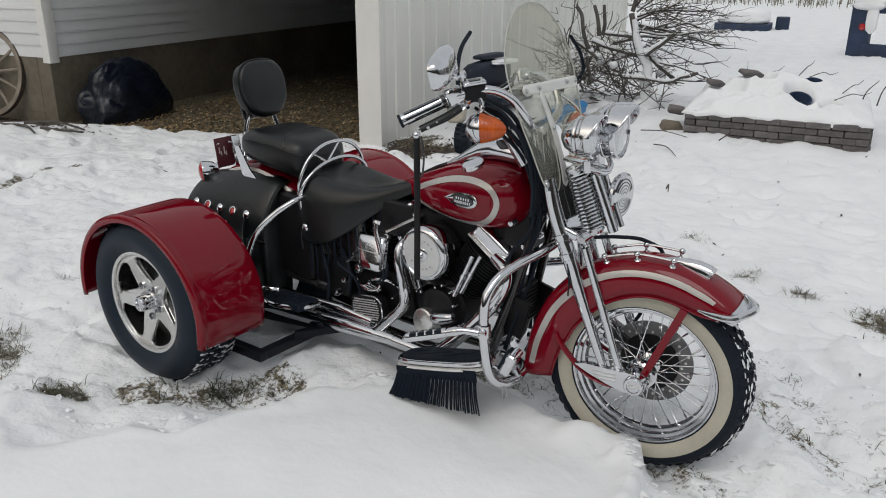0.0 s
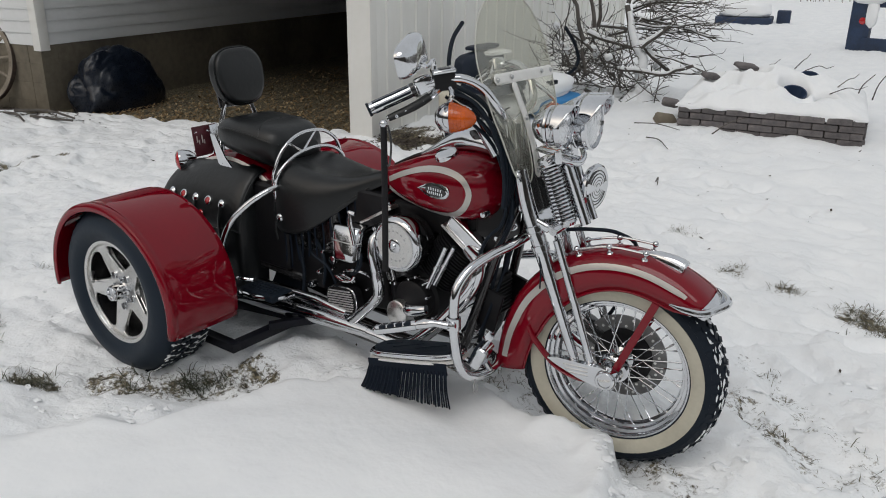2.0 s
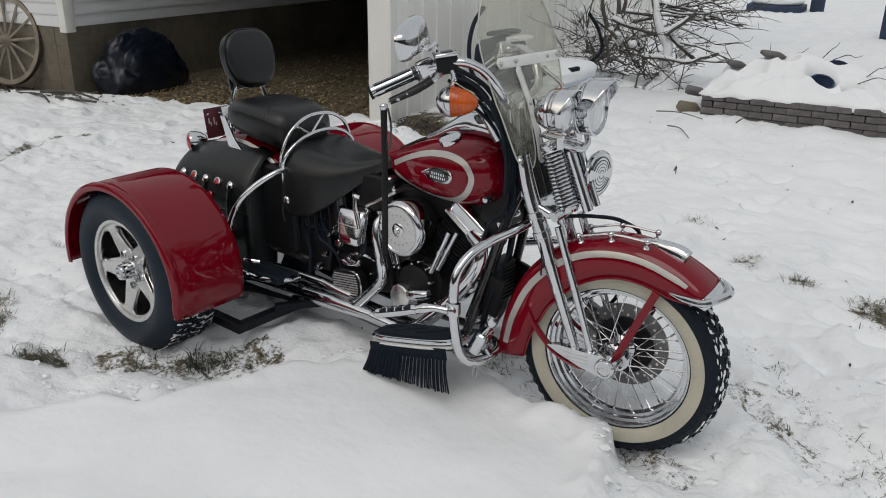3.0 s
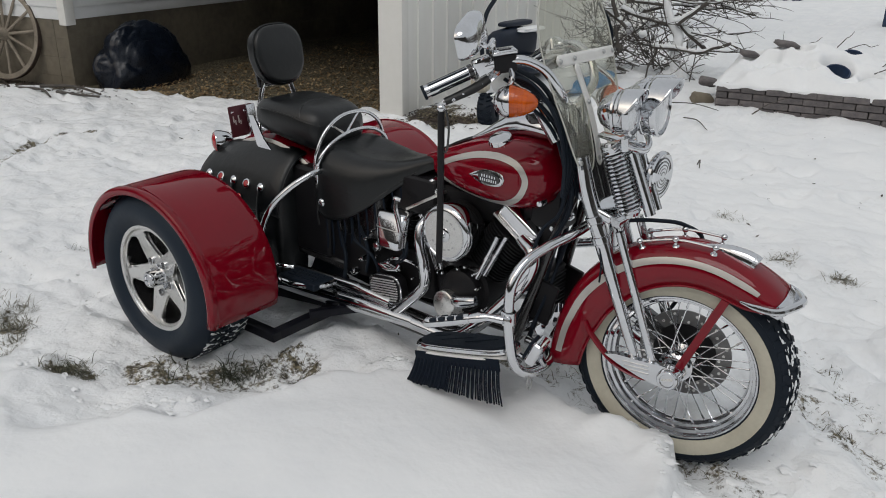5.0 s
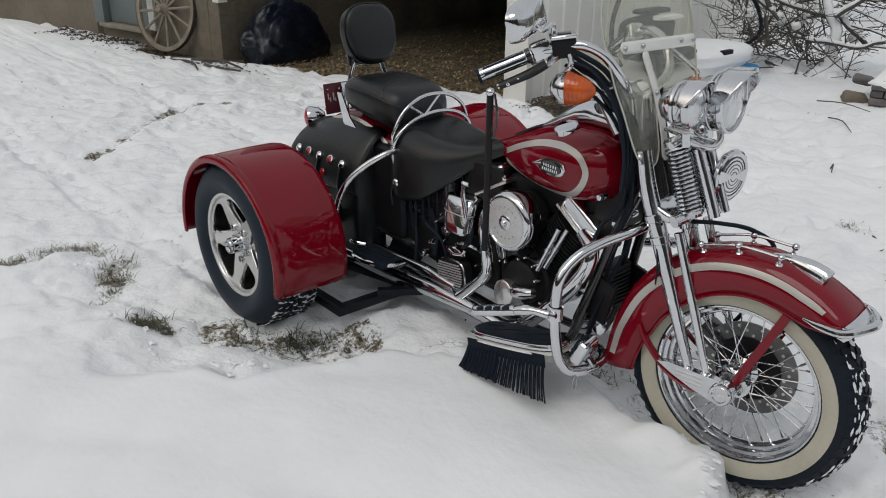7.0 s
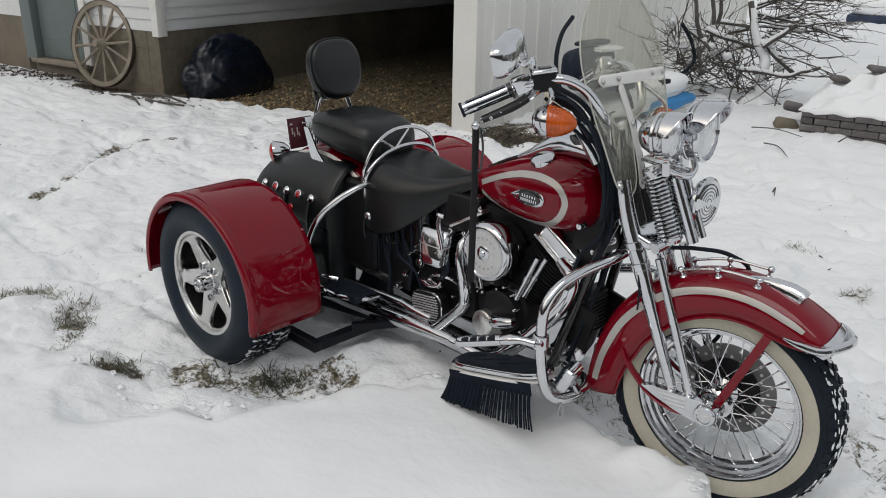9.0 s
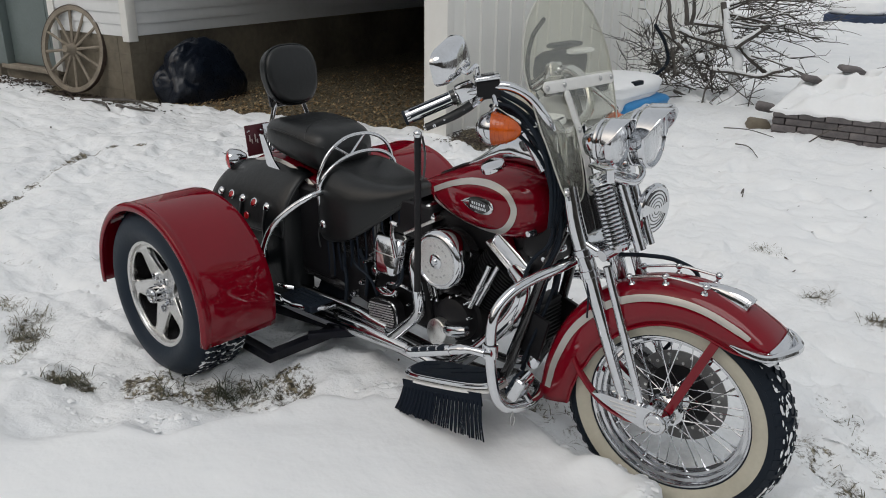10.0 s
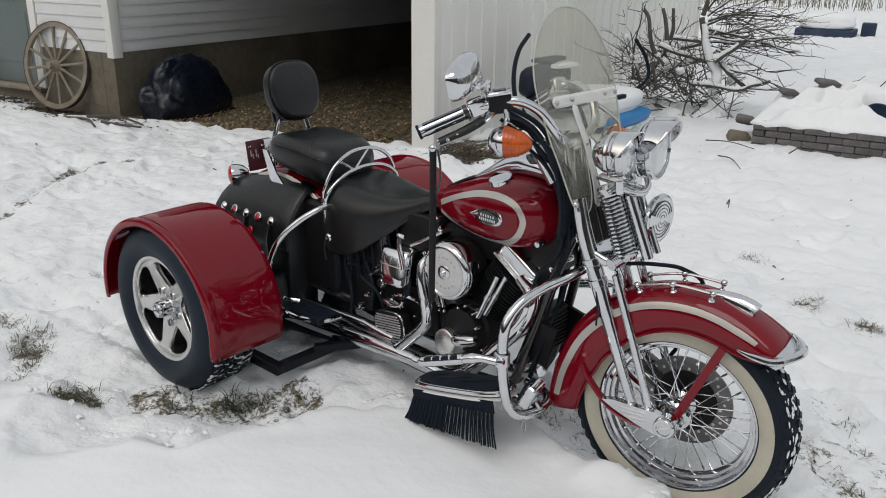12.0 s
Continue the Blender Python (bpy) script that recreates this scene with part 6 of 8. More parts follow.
# springer fork
for s in (-1, 1):
    leg = front_part("fork_leg", tube(B(), [(-0.345, s * 0.085, 0.93), (-0.315, s * 0.085, 0.82), (-0.265, s * 0.088, 0.70), (-0.175, s * 0.092, 0.47), (-0.10, s * 0.095, 0.285)], [0.022, 0.026, 0.026, 0.019, 0.013], 18), CHROME, None, "chrome springer fork leg")
    front_part("front_rod", tube(B(), [(-0.205, s * 0.088, 0.72), (-0.145, s * 0.092, 0.56), (-0.05, s * 0.098, 0.30)], [0.014, 0.0145, 0.011], 14), CHROME, leg, "chrome front fork rod")
    front_part("leg_band", lathe(B(), [(0.026, -0.012), (0.030, -0.010), (0.030, 0.010), (0.026, 0.012)], (-0.284, s * 0.087, 0.745), (0.36, 0, -0.93), 20, closed=True), CHROME, leg)
    front_part("leg_band", lathe(B(), [(0.026, -0.012), (0.0295, -0.010), (0.0295, 0.010), (0.026, 0.012)], (-0.26, s * 0.088, 0.685), (0.36, 0, -0.93), 20, closed=True), CHROME, leg)
    # rocker: a winged chrome arm with a round axle cap
    out = [(-0.205, 0.012), (-0.17, 0.024), (-0.08, 0.030), (-0.02, 0.036), (0.012, 0.034), (0.032, 0.018), (0.036, -0.004), (0.026, -0.026), (0.004, -0.038), (-0.03, -0.036), (-0.09, -0.026), (-0.16, -0.006)]
    m = Matrix(((1, 0, 0, 0), (0, 0, s, s * 0.100), (0, 1, 0, AXZ - 0.008), (0, 0, 0, 1))) @ pose(0, 0, 0, 0, 0, -4)
    rk = front_part("rocker", prism(B(), [(x, y) for x, y in out], 0.022, m), CHROME, None, "chrome winged fork rocker")
    for k in range(3):
        front_part("rocker_flute", box(B(), (0.085 - 0.008 * k, 0.0055, 0.004), m=m @ pose(-0.105 + 0.006 * k, 0.014 - 0.012 * k, 0.0215, 0, 0, 6), bevel=0.0015, seg=1), STEEL, rk)
    front_part("axle_cap", lathe(B(), [(0.0, 0.034), (0.020, 0.034), (0.022, 0.038), (0.029, 0.037), (0.033, 0.032), (0.0345, 0.024), (0.036, 0.0), (0.0, 0.0)], (0, s * 0.100, AXZ - 0.008), (0, s, 0), 32), CHROME, rk)
    front_part("cap_bar", box(B(), (0.036, 0.004, 0.006), (0.0, s * 0.135, AXZ - 0.006), (0, -14, 0), bevel=0.002), ALLOY, rk)
    st = front_part("fender_strut", bar_((0.02, s * 0.092, AXZ + 0.02), (0.125, s * 0.092, AXZ + 0.275), 0.008, 0.025), RED, None, "dark red fender strut")
    front_part("rear_brace", tube(B(), [(-0.285, s * 0.092, AXZ + 0.10), (-0.255, s * 0.098, AXZ + 0.055), (-0.18, s * 0.102, AXZ - 0.012), (-0.10, s * 0.104, AXZ - 0.036), (-0.04, s * 0.104, AXZ - 0.03)], 0.014, 10, flat=0.4), RED, st)
    # springs
    coil = []
    a0, a1 = V(-0.265, s * 0.052, 0.965), V(-0.195, s * 0.052, 0.775)
    ax = (a1 - a0).normalized()
    u = V(0, 1, 0)
    w = ax.cross(u)
    turns = 17
    for k in range(turns * 12 + 1):
        t = 2 * pi * k / 12
        coil.append(a0.lerp(a1, k / (turns * 12)) + (u * math.cos(t) + w * math.sin(t)) * 0.032)
    spring = front_part("fork_spring", tube(B(), coil, 0.0043, 8, 1), CHROME, None, "chrome coil spring")
    front_part("spring_core", rod(B(), a0, a1, 0.022, 14), BLACK, spring)
    front_part("spring_cup", lathe(B(), [(0.0, -0.004), (0.034, -0.004), (0.036, 0.004), (0.03, 0.014), (0.0, 0.016)], a1, ax, 24), CHROME, spring)
    front_part("spring_cup", lathe(B(), [(0.0, 0.004), (0.034, 0.004), (0.036, -0.004), (0.03, -0.012), (0.0, -0.016)], a0, ax, 24), CHROME, spring)
    front_part("damper_tube", rod(B(), V(-0.21, s * 0.03, 0.95), V(-0.135, s * 0.03, 0.77), 0.017, 16), CHROME, spring)
yoke = front_part("lower_yoke", box(B(), (0.080, 0.20, 0.030), (-0.268, 0, 0.765), (0, 21, 0), bevel=0.013, seg=4), CHROME, None, "chrome fork yoke")
front_part("upper_yoke", box(B(), (0.06, 0.12, 0.02), (-0.385, 0, 0.955), (0, 21, 0), bevel=0.01, seg=3), BLACK, yoke)
front_part("spring_bridge", tube(B(), [(-0.215, -0.11, 0.755), (-0.20, -0.06, 0.765), (-0.195, 0, 0.768), (-0.20, 0.06, 0.765), (-0.215, 0.11, 0.755)], 0.017, 12), CHROME, yoke)
front_part("stem", rod(B(), V(-0.39, 0, 1.0), V(-0.30, 0, 0.74), 0.024, 14), BLACK, yoke)
front_part("brake_hose", tube(B(), [(-0.2, -0.03, 0.74), (-0.13, 0.0, 0.745), (-0.05, 0.05, 0.73), (-0.0, 0.10, 0.66), (-0.06, 0.11, 0.45), (-0.11, 0.09, 0.38)], 0.0065, 8), RUBBER, yoke)
front_part("brake_cable", tube(B(), [(-0.27, -0.1, 0.73), (-0.245, -0.115, 0.62), (-0.25, -0.10, 0.55)], 0.003, 6), RUBBER, yoke)

for yy in (-0.075, 0.0, 0.075):
    front_part("riser_cover", tube(B(), [(-0.500, yy * 0.9, 1.065), (-0.465, yy * 0.9, 1.02), (-0.425, yy * 0.9, 0.965)], [0.026, 0.029, 0.030], 18), CHROME, yoke, "tall chrome riser cover")
front_part("cover_lip", box(B(), (0.065, 0.19, 0.008), (-0.50, 0, 1.072), (0, -22, 0), bevel=0.003), CHROME, yoke)

# lamps
def bullet_lamp(name, at, r, length, label, tilt=-3):
    m = FRONT @ Matrix.Translation(at) @ pose(0, 0, 0, 0, 90 + tilt, 0)
    prof = [(0.0, -length), (r * 0.35, -length * 0.97), (r * 0.65, -length * 0.82), (r * 0.88, -length * 0.5), (r * 0.97, -length * 0.2), (r, 0.0), (r * 1.05, 0.004), (r * 1.05, 0.016), (r * 0.97, 0.02), (r * 0.94, 0.012), (r * 0.94, 0.0), (0.0, -0.004)]
    bm = lathe(B(), prof, seg=40)
    bmesh.ops.transform(bm, matrix=m, verts=bm.verts)
    lamp = part_of(name, bm, CHROME, None, label)
    bm = lathe(B(), [(0.0, 0.026), (r * 0.4, 0.024), (r * 0.75, 0.018), (r * 0.935, 0.010), (r * 0.93, 0.006), (0.0, 0.006)], seg=36)
    bmesh.ops.transform(bm, matrix=m, verts=bm.verts)
    part_of("lens", bm, CLEARLENS, lamp, "fluted clear lens")
    rows = []
    for i in range(9):
        f = i / 8
        z = -0.012 + f * r * 1.0
        row = []
        for k in range(21):
            ang = -pi * 0.5 + pi * k / 20
            shape = max(0.0, math.cos(ang)) ** 0.45
            rr = r * (1.065 + 0.03 * f)
            row.append(V(-rr * math.cos(ang) + 0.0, rr * math.sin(ang), min(z, -0.012 + (f * r * 1.0) * shape + 0.0)))
        rows.append(row)
    bm = sheet(B(), rows)
    bmesh.ops.transform(bm, matrix=m, verts=bm.verts)
    vis = part_of("visor", bm, CHROME, lamp, "chrome lamp visor", sharp=60)
    sol = vis.modifiers.new("thickness", "SOLIDIFY")
    sol.thickness = 0.002
    bm = lathe(B(), [(r * 0.985, -0.034), (r * 1.02, -0.032), (r * 1.02, -0.026), (r * 0.985, -0.024)], seg=40, closed=True)
    bmesh.ops.transform(bm, matrix=m, verts=bm.verts)
    part_of("band", bm, CHROME, lamp)
    return lamp


bullet_lamp("passing_lamp", (-0.205, -0.12, 1.085), 0.062, 0.085, "chrome bullet passing lamp with a visor")
bullet_lamp("passing_lamp", (-0.205, 0.15, 1.085), 0.062, 0.085, "chrome bullet passing lamp with a visor")
bullet_lamp("headlight", (-0.165, 0.015, 1.08), 0.08, 0.11, "round chrome headlight with a long visor")
lb = front_part("lamp_bracket", tube(B(), [(-0.235, -0.145, 0.975), (-0.225, -0.10, 0.985), (-0.19, -0.05, 0.965), (-0.18, 0.0, 0.955), (-0.19, 0.06, 0.965), (-0.225, 0.12, 0.985), (-0.235, 0.165, 0.975)], 0.010, 12), CHROME, None, "chrome lamp bracket")
front_part("bracket_arm", box(B(), (0.14, 0.05, 0.012), (-0.26, 0.015, 0.97), (0, 8, 0), bevel=0.005), CHROME, lb)
for y in (-0.12, 0.015, 0.15):
    front_part("lamp_foot", rod(B(), V(-0.205, y, 0.975), V(-0.21, y, 1.01), 0.012, 10), CHROME, lb)
# horn grille
hm = FRONT @ Matrix.Translation((-0.155, 0.075, 0.862)) @ pose(0, 0, 0, 0, 90, -10)
hb = lathe(B(), [(0.0, -0.025), (0.05, -0.022), (0.070, -0.010), (0.077, 0.0), (0.075, 0.009), (0.069, 0.013), (0.064, 0.011), (0.03, 0.015), (0.0, 0.016)], seg=40)
bmesh.ops.transform(hb, matrix=hm, verts=hb.verts)
hornp = part_of("horn", hb, CHROME, None, "round chrome horn with a slotted face")
for k in range(5):
    r = 0.056 - 0.0105 * k
    for half in (0, 1):
        a0 = -1.35 if half == 0 else pi - 1.35
        pts = [V(r * math.cos(a0 + 2.5 * q / 8), r * math.sin(a0 + 2.5 * q / 8), 0.0145 - 0.05 * r) for q in range(9)] if r > 0.006 else None
        bm = tube(B(), pts, 0.0026, 6, 1)
        bmesh.ops.transform(bm, matrix=hm, verts=bm.verts)
        part_of("slot_rib", bm, BLACK, hornp)
front_part("horn_bracket", tube(B(), [(-0.17, 0.075, 0.84), (-0.205, 0.06, 0.82), (-0.225, 0.04, 0.86), (-0.22, 0.03, 0.93)], 0.007, 8), CHROME, hornp)

# windscreen: a bowed acrylic sheet raked back, its foot split round the headlight
WS = [  # height over the cross strap, half width, half width of the gap round the lamp
    (-0.315, 0.118, 0.085), (-0.30, 0.142, 0.066), (-0.27, 0.158, 0.052), (-0.22, 0.170, 0.046), (-0.17, 0.180, 0.040), (-0.13, 0.190, 0.026), (-0.11, 0.196, 0.0), (-0.05, 0.206, 0.0), (0.0, 0.212, 0.0), (0.05, 0.215, 0.0), (0.10, 0.207, 0.0),
    (0.14, 0.190, 0.0), (0.18, 0.164, 0.0), (0.21, 0.134, 0.0), (0.235, 0.098, 0.0), (0.25, 0.062, 0.0), (0.257, 0.02, 0.0)]
SCREEN = pose(-0.4115, 0.04, 1.2, 0, 0, -6)


def ws_at(y, h, lift=0.0):
    return SCREEN @ V(-0.32 * h - 0.2 * y * y + 0.95 * lift, y, h + 0.30 * lift)


pane = B()
for s in (-1, 1):
    rows = []
    for i in range(49):
        h = -0.315 + 0.572 * i / 48
        w, gap = lerp_table(WS, h)[:2]
        rows.append([ws_at(s * (gap + (w - gap) * j / 12), h) for j in range(13)])
    sheet(pane, rows)
bmesh.ops.remove_doubles(pane, verts=pane.verts, dist=0.0004)
bmesh.ops.recalc_face_normals(pane, faces=pane.faces)
ws = front_part("windscreen", pane, GLASS, None, "tall smoky clear acrylic windscreen with polished straps", sharp=80)
wsm = ws.modifiers.new("thickness", "SOLIDIFY")
wsm.thickness = 0.004
edge_mat = material("milky_acrylic_edge", (0.50, 0.50, 0.46), 0.3, 0.0, var=0.5, scale=20, dark=(0.40, 0.40, 0.36))
rim_pts = [ws_at(-w, h) for h, w, _ in WS] + [ws_at(w, h) for h, w, _ in WS[::-1]]
front_part("edge_strip", tube(B(), rim_pts, 0.0024, 6, 3), edge_mat, ws, "pale polished edge")
for s in (-1, 1):
    front_part("edge_strip", tube(B(), [ws_at(s * WS[0][1], WS[0][0])] + [ws_at(s * g, h) for h, _, g in WS[:7]], 0.0022, 6, 3), edge_mat, ws, "pale polished edge")


def ws_strap(name, line, half):
    """A flat band along a line of (y, h) on the sheet, with rounded ends."""
    n, rows = 30, []
    for i in range(n + 1):
        f = i / n
        y, h = lerp_table([(q / (len(line) - 1), *pt) for q, pt in enumerate(line)], f)[:2]
        y2, h2 = lerp_table([(q / (len(line) - 1), *pt) for q, pt in enumerate(line)], min(1, f + 0.03))[:2]
        y1, h1 = lerp_table([(q / (len(line) - 1), *pt) for q, pt in enumerate(line)], max(0, f - 0.03))[:2]
        d = math.hypot(y2 - y1, h2 - h1)
        ny, nh = -(h2 - h1) / d, (y2 - y1) / d
        e = half * min(1.0, (1 - (1 - min(1, min(f, 1 - f) * 22)) ** 2) ** 0.5 * 0.8 + 0.2)
        rows.append([ws_at(y + ny * e * o, h + nh * e * o, 0.005) for o in (-1, -0.5, 0, 0.5, 1)])
    ob = front_part(name, sheet(B(), rows), BAND, ws, "flat polished steel strap", sharp=70)
    q = ob.modifiers.new("thickness", "SOLIDIFY")
    q.thickness, q.offset = 0.0035, 0
    return ob


ws_strap("cross_strap", [(-0.160, 0.002), (0.0, 0.001), (0.209, -0.004)], 0.0165)
ws_strap("upright_strap", [(-0.062, -0.012), (-0.048, -0.07), (-0.034, -0.126), (-0.028, -0.20), (-0.029, -0.245), (-0.038, -0.31)], 0.014)
for y, h in ((-0.144, 0.0), (-0.066, 0.002), (0.123, 0.0), (0.19, -0.003), (-0.035, -0.126), (-0.038, -0.289), (-0.145, -0.285)):
    front_part("strap_bolt", lathe(B(), [(0.0, 0.006), (0.005, 0.005), (0.0085, 0.0), (0.0, 0.0)], ws_at(y, h, 0.0075), (0.95, 0, 0.30), 14), STEEL, ws)
for s in (-1, 1):
    front_part("mount_bracket", tube(B(), [ws_at(s * 0.125, -0.29, 0.004), ws_at(s * 0.125, -0.31, -0.01), V(-0.33, s * 0.09, 0.80)], 0.011, 10), CHROME, ws)
    front_part("mount_plate", lathe(B(), [(0.0, 0.004), (0.018, 0.003), (0.020, 0.0), (0.0, -0.002)], ws_at(s * 0.135, -0.288, 0.002), (0.95, 0, 0.30), 20), CHROME, ws)

# handlebar and controls
hbp = [(-0.41, 0.0, 1.06), (-0.41, 0.07, 1.075), (-0.405, 0.13, 1.12), (-0.445, 0.165, 1.185), (-0.50, 0.195, 1.212), (-0.56, 0.235, 1.203), (-0.63, 0.275, 1.175), (-0.715, 0.345, 1.127)]
bar = front_part("handlebar", tube(B(), [(x, -y, z) for x, y, z in hbp[::-1]] + hbp[1:], 0.0135, 14), CHROME, None, "chrome pull-back handlebar")
for s in (-1, 1):
    front_part("riser", rod(B(), V(-0.41, s * 0.045, 1.07), V(-0.395, s * 0.045, 0.97), 0.02, 14), CHROME, bar)
    g0, g1 = V(-0.625, s * 0.268, 1.178), V(-0.725, s * 0.352, 1.122)
    d = (g1 - g0).normalized()
    front_part("grip", rod(B(), g0, g1, 0.0185, 20), CHROME, bar, "chrome and black rubber grip")
    for k in range(6):
        a = 2 * pi * k / 6
        u = d.cross(V(0, 0, 1)).normalized()
        w = d.cross(u)
        o = (u * math.cos(a) + w * math.sin(a)) * 0.0165
        front_part("grip_rubber", rod(B(), g0 + d * 0.01 + o, g1 - d * 0.012 + o, 0.0042, 8), RUBBER, bar)
    front_part("grip_end", rod(B(), g1, g1 + d * 0.008, 0.0215, 20), RUBBER, bar)
    front_part("grip_collar", rod(B(), g0 - d * 0.006, g0 + d * 0.008, 0.0215, 20), BLACK, bar)
    rot = (d.to_track_quat("X", "Z")).to_matrix().to_4x4()
    front_part("switch_housing", box(B(), (0.055, 0.045, 0.055), m=Matrix.Translation(g0 - d * 0.036) @ rot, bevel=0.012, seg=3), CHROME, bar, "chrome switch housing")
    front_part("switch_band", box(B(), (0.07, 0.048, 0.014), m=Matrix.Translation(g0 - d * 0.045 + V(0, 0, -0.03)) @ rot, bevel=0.004), ALLOY, bar)
    if s < 0:
        rm = Matrix.Translation((-0.549, -0.2145, 1.205)) @ pose(0, 0, 0, 4, -8, 40)
        front_part("brake_reservoir", box(B(), (0.066, 0.052, 0.052), m=rm, bevel=0.007, seg=3), MATTE, bar, "black brake reservoir with a chrome lid")
        front_part("reservoir_lid", box(B(), (0.072, 0.058, 0.011), m=rm @ pose(0, 0, 0.031), bevel=0.005, seg=3), CHROME, bar)
        front_part("lid_inset", box(B(), (0.036, 0.026, 0.004), m=rm @ pose(0.004, 0, 0.037), bevel=0.0018), BLACK, bar)
        for dx, dy in ((-0.027, 0.02), (0.027, -0.02)):
            front_part("lid_screw", lathe(B(), [(0.0, 0.002), (0.003, 0.0015), (0.0035, 0.0), (0.0, -0.001)], (rm @ V(dx, dy, 0.0365)), (0, 0, 1), 10), STEEL, bar)
        front_part("lever_clamp", box(B(), (0.030, 0.034, 0.05), m=rm @ pose(-0.045, 0.004, -0.008), bevel=0.008, seg=3), CHROME, bar)
    # lever with laced leather cover
    l0, l1 = g0 - d * 0.05 + V(0.038, -s * 0.0, -0.022), g1 + d * 0.0 + V(0.052, s * -0.012, -0.026)
    front_part("lever", tube(B(), [g0 - d * 0.07 + V(0.03, 0, -0.012), l0.lerp(l1, 0.35) + V(0.006, 0, -0.004), l0.lerp(l1, 0.75), l1], [0.012, 0.010, 0.009, 0.008], 10), CHROME, bar, "chrome lever")
    front_part("lever_cover", tube(B(), [l0.lerp(l1, 0.18), l0.lerp(l1, 0.5) + V(0.004, 0, -0.003), l0.lerp(l1, 0.97)], [0.016, 0.0165, 0.013], 12, flat=0.8), LEATHER, bar, "laced black leather lever cover")
    for k in range(4):
        pq = l0.lerp(l1, 0.3 + 0.17 * k)
        u = V(0.45, s * 0.75, -0.3).normalized()
        front_part("eyelet", lathe(B(), [(0.0018, 0.003), (0.005, 0.002), (0.0055, 0.0), (0.0018, 0.0)], pq + u * 0.0145, u, 12, closed=True), CHROME, bar)
    # indicator
    ic = V(-0.515, -0.235, 1.10) if s < 0 else V(-0.43, 0.36, 1.02)
    ind = front_part("indicator", lathe(B(), [(0.0, 0.046), (0.016, 0.045), (0.036, 0.032), (0.046, 0.012), (0.048, 0.0), (0.0, 0.0)], ic, (-0.85, s * 0.35, -0.05), 28), CHROME, None, "chrome front indicator with an amber lens")
    front_part("lens", lathe(B(), [(0.0, 0.082), (0.010, 0.080), (0.024, 0.068), (0.036, 0.044), (0.044, 0.014), (0.046, 0.004), (0.046, 0.0), (0.0, 0.0)], ic, (0.93, -s * 0.2, 0.0), 28), AMBER, ind, "amber lens")
    for k in range(5):
        h = 0.010 + 0.011 * k
        r = lerp_table([(0, 0.0465), (0.014, 0.0445), (0.044, 0.0365), (0.068, 0.0245), (0.080, 0.0105)], h)[0]
        mfx = frame_of((0.93, -s * 0.2, 0.0), ic)
        front_part("lens_rib", tube(B(), [mfx @ V(r * math.cos(2 * pi * q / 24), r * math.sin(2 * pi * q / 24), h) for q in range(24)], 0.0011, 5, 1, closed=True), AMBER, ind)
    front_part("indicator_stalk", tube(B(), [ic + V(-0.01, 0, 0.035), ic + V(0.0, -s * 0.01, 0.07), g0 - d * 0.1], 0.008, 10), CHROME, ind)
    if s > 0:
        continue
    # mirror
    mc = V(-0.592, s * 0.333, 1.287)
    front_part("mirror_stem", tube(B(), [g0 - d * 0.07 + V(0, 0, 0.02), g0 - d * 0.07 + V(0.0, s * 0.008, 0.06), mc + V(0.04, -s * 0.02, -0.03), mc + V(0.014, 0, -0.006)], 0.0065, 10), CHROME, bar)
    outl = []
    for q in range(28):
        a = 2 * pi * q / 28
        c, sn = math.cos(a), math.sin(a)
        outl.append((0.092 * math.copysign(abs(c) ** 0.45, c) * (1 + 0.05 * sn), 0.050 * math.copysign(abs(sn) ** 0.45, sn) * (1 - 0.12 * c)))
    mm = Matrix.Translation(mc) @ frame_of((1, -s * 0.18, 0.16), (0, 0, 0)) @ pose(0, 0, 0, 0, 0, 13)
    bm = B()
    loft(bm, [[mm @ V(x * f, y * f, h) for x, y in outl] for f, h in ((0.93, -0.016), (1.0, -0.014), (1.0, -0.006), (0.985, 0.000), (0.93, 0.012), (0.83, 0.020), (0.62, 0.027), (0.35, 0.031), (0.1, 0.032))])
    front_part("mirror", bm, CHROME, bar, "chrome handlebar mirror")
for k in range(5):
    o = 0.011 * k
    front_part("cable", tube(B(), [(-0.535 + 0.3 * o, -0.205 + o, 1.165 - 0.6 * o), (-0.475, -0.190 + o, 1.150 - 0.8 * o), (-0.425 + 0.5 * o, -0.165 + o, 1.09 - o), (-0.395 + 0.5 * o, -0.135 + o, 1.0), (-0.385 + 0.4 * o, -0.115 + o, 0.90), (-0.39, -0.105 + 0.8 * o, 0.80)], 0.0062, 8), RUBBER, bar)
hang = front_part("hanging_bar", tube(B(), [(-0.625, -0.43, 1.098), (-0.624, -0.43, 0.90), (-0.630, -0.425, 0.645)], 0.0098, 14, 4), MATTE, None, "black bar hung upright from the brake lever")
front_part("bar_knob", ball(B(), (-0.625, -0.43, 1.102), 0.0125, 14), CHROME, hang)
front_part("wrist_loop", tube(B(), [(-0.61, -0.43, 1.10), (-0.60, -0.43, 1.05), (-0.605, -0.43, 0.99), (-0.615, -0.43, 0.985), (-0.618, -0.43, 1.04)], 0.0035, 6), BLACK, hang)

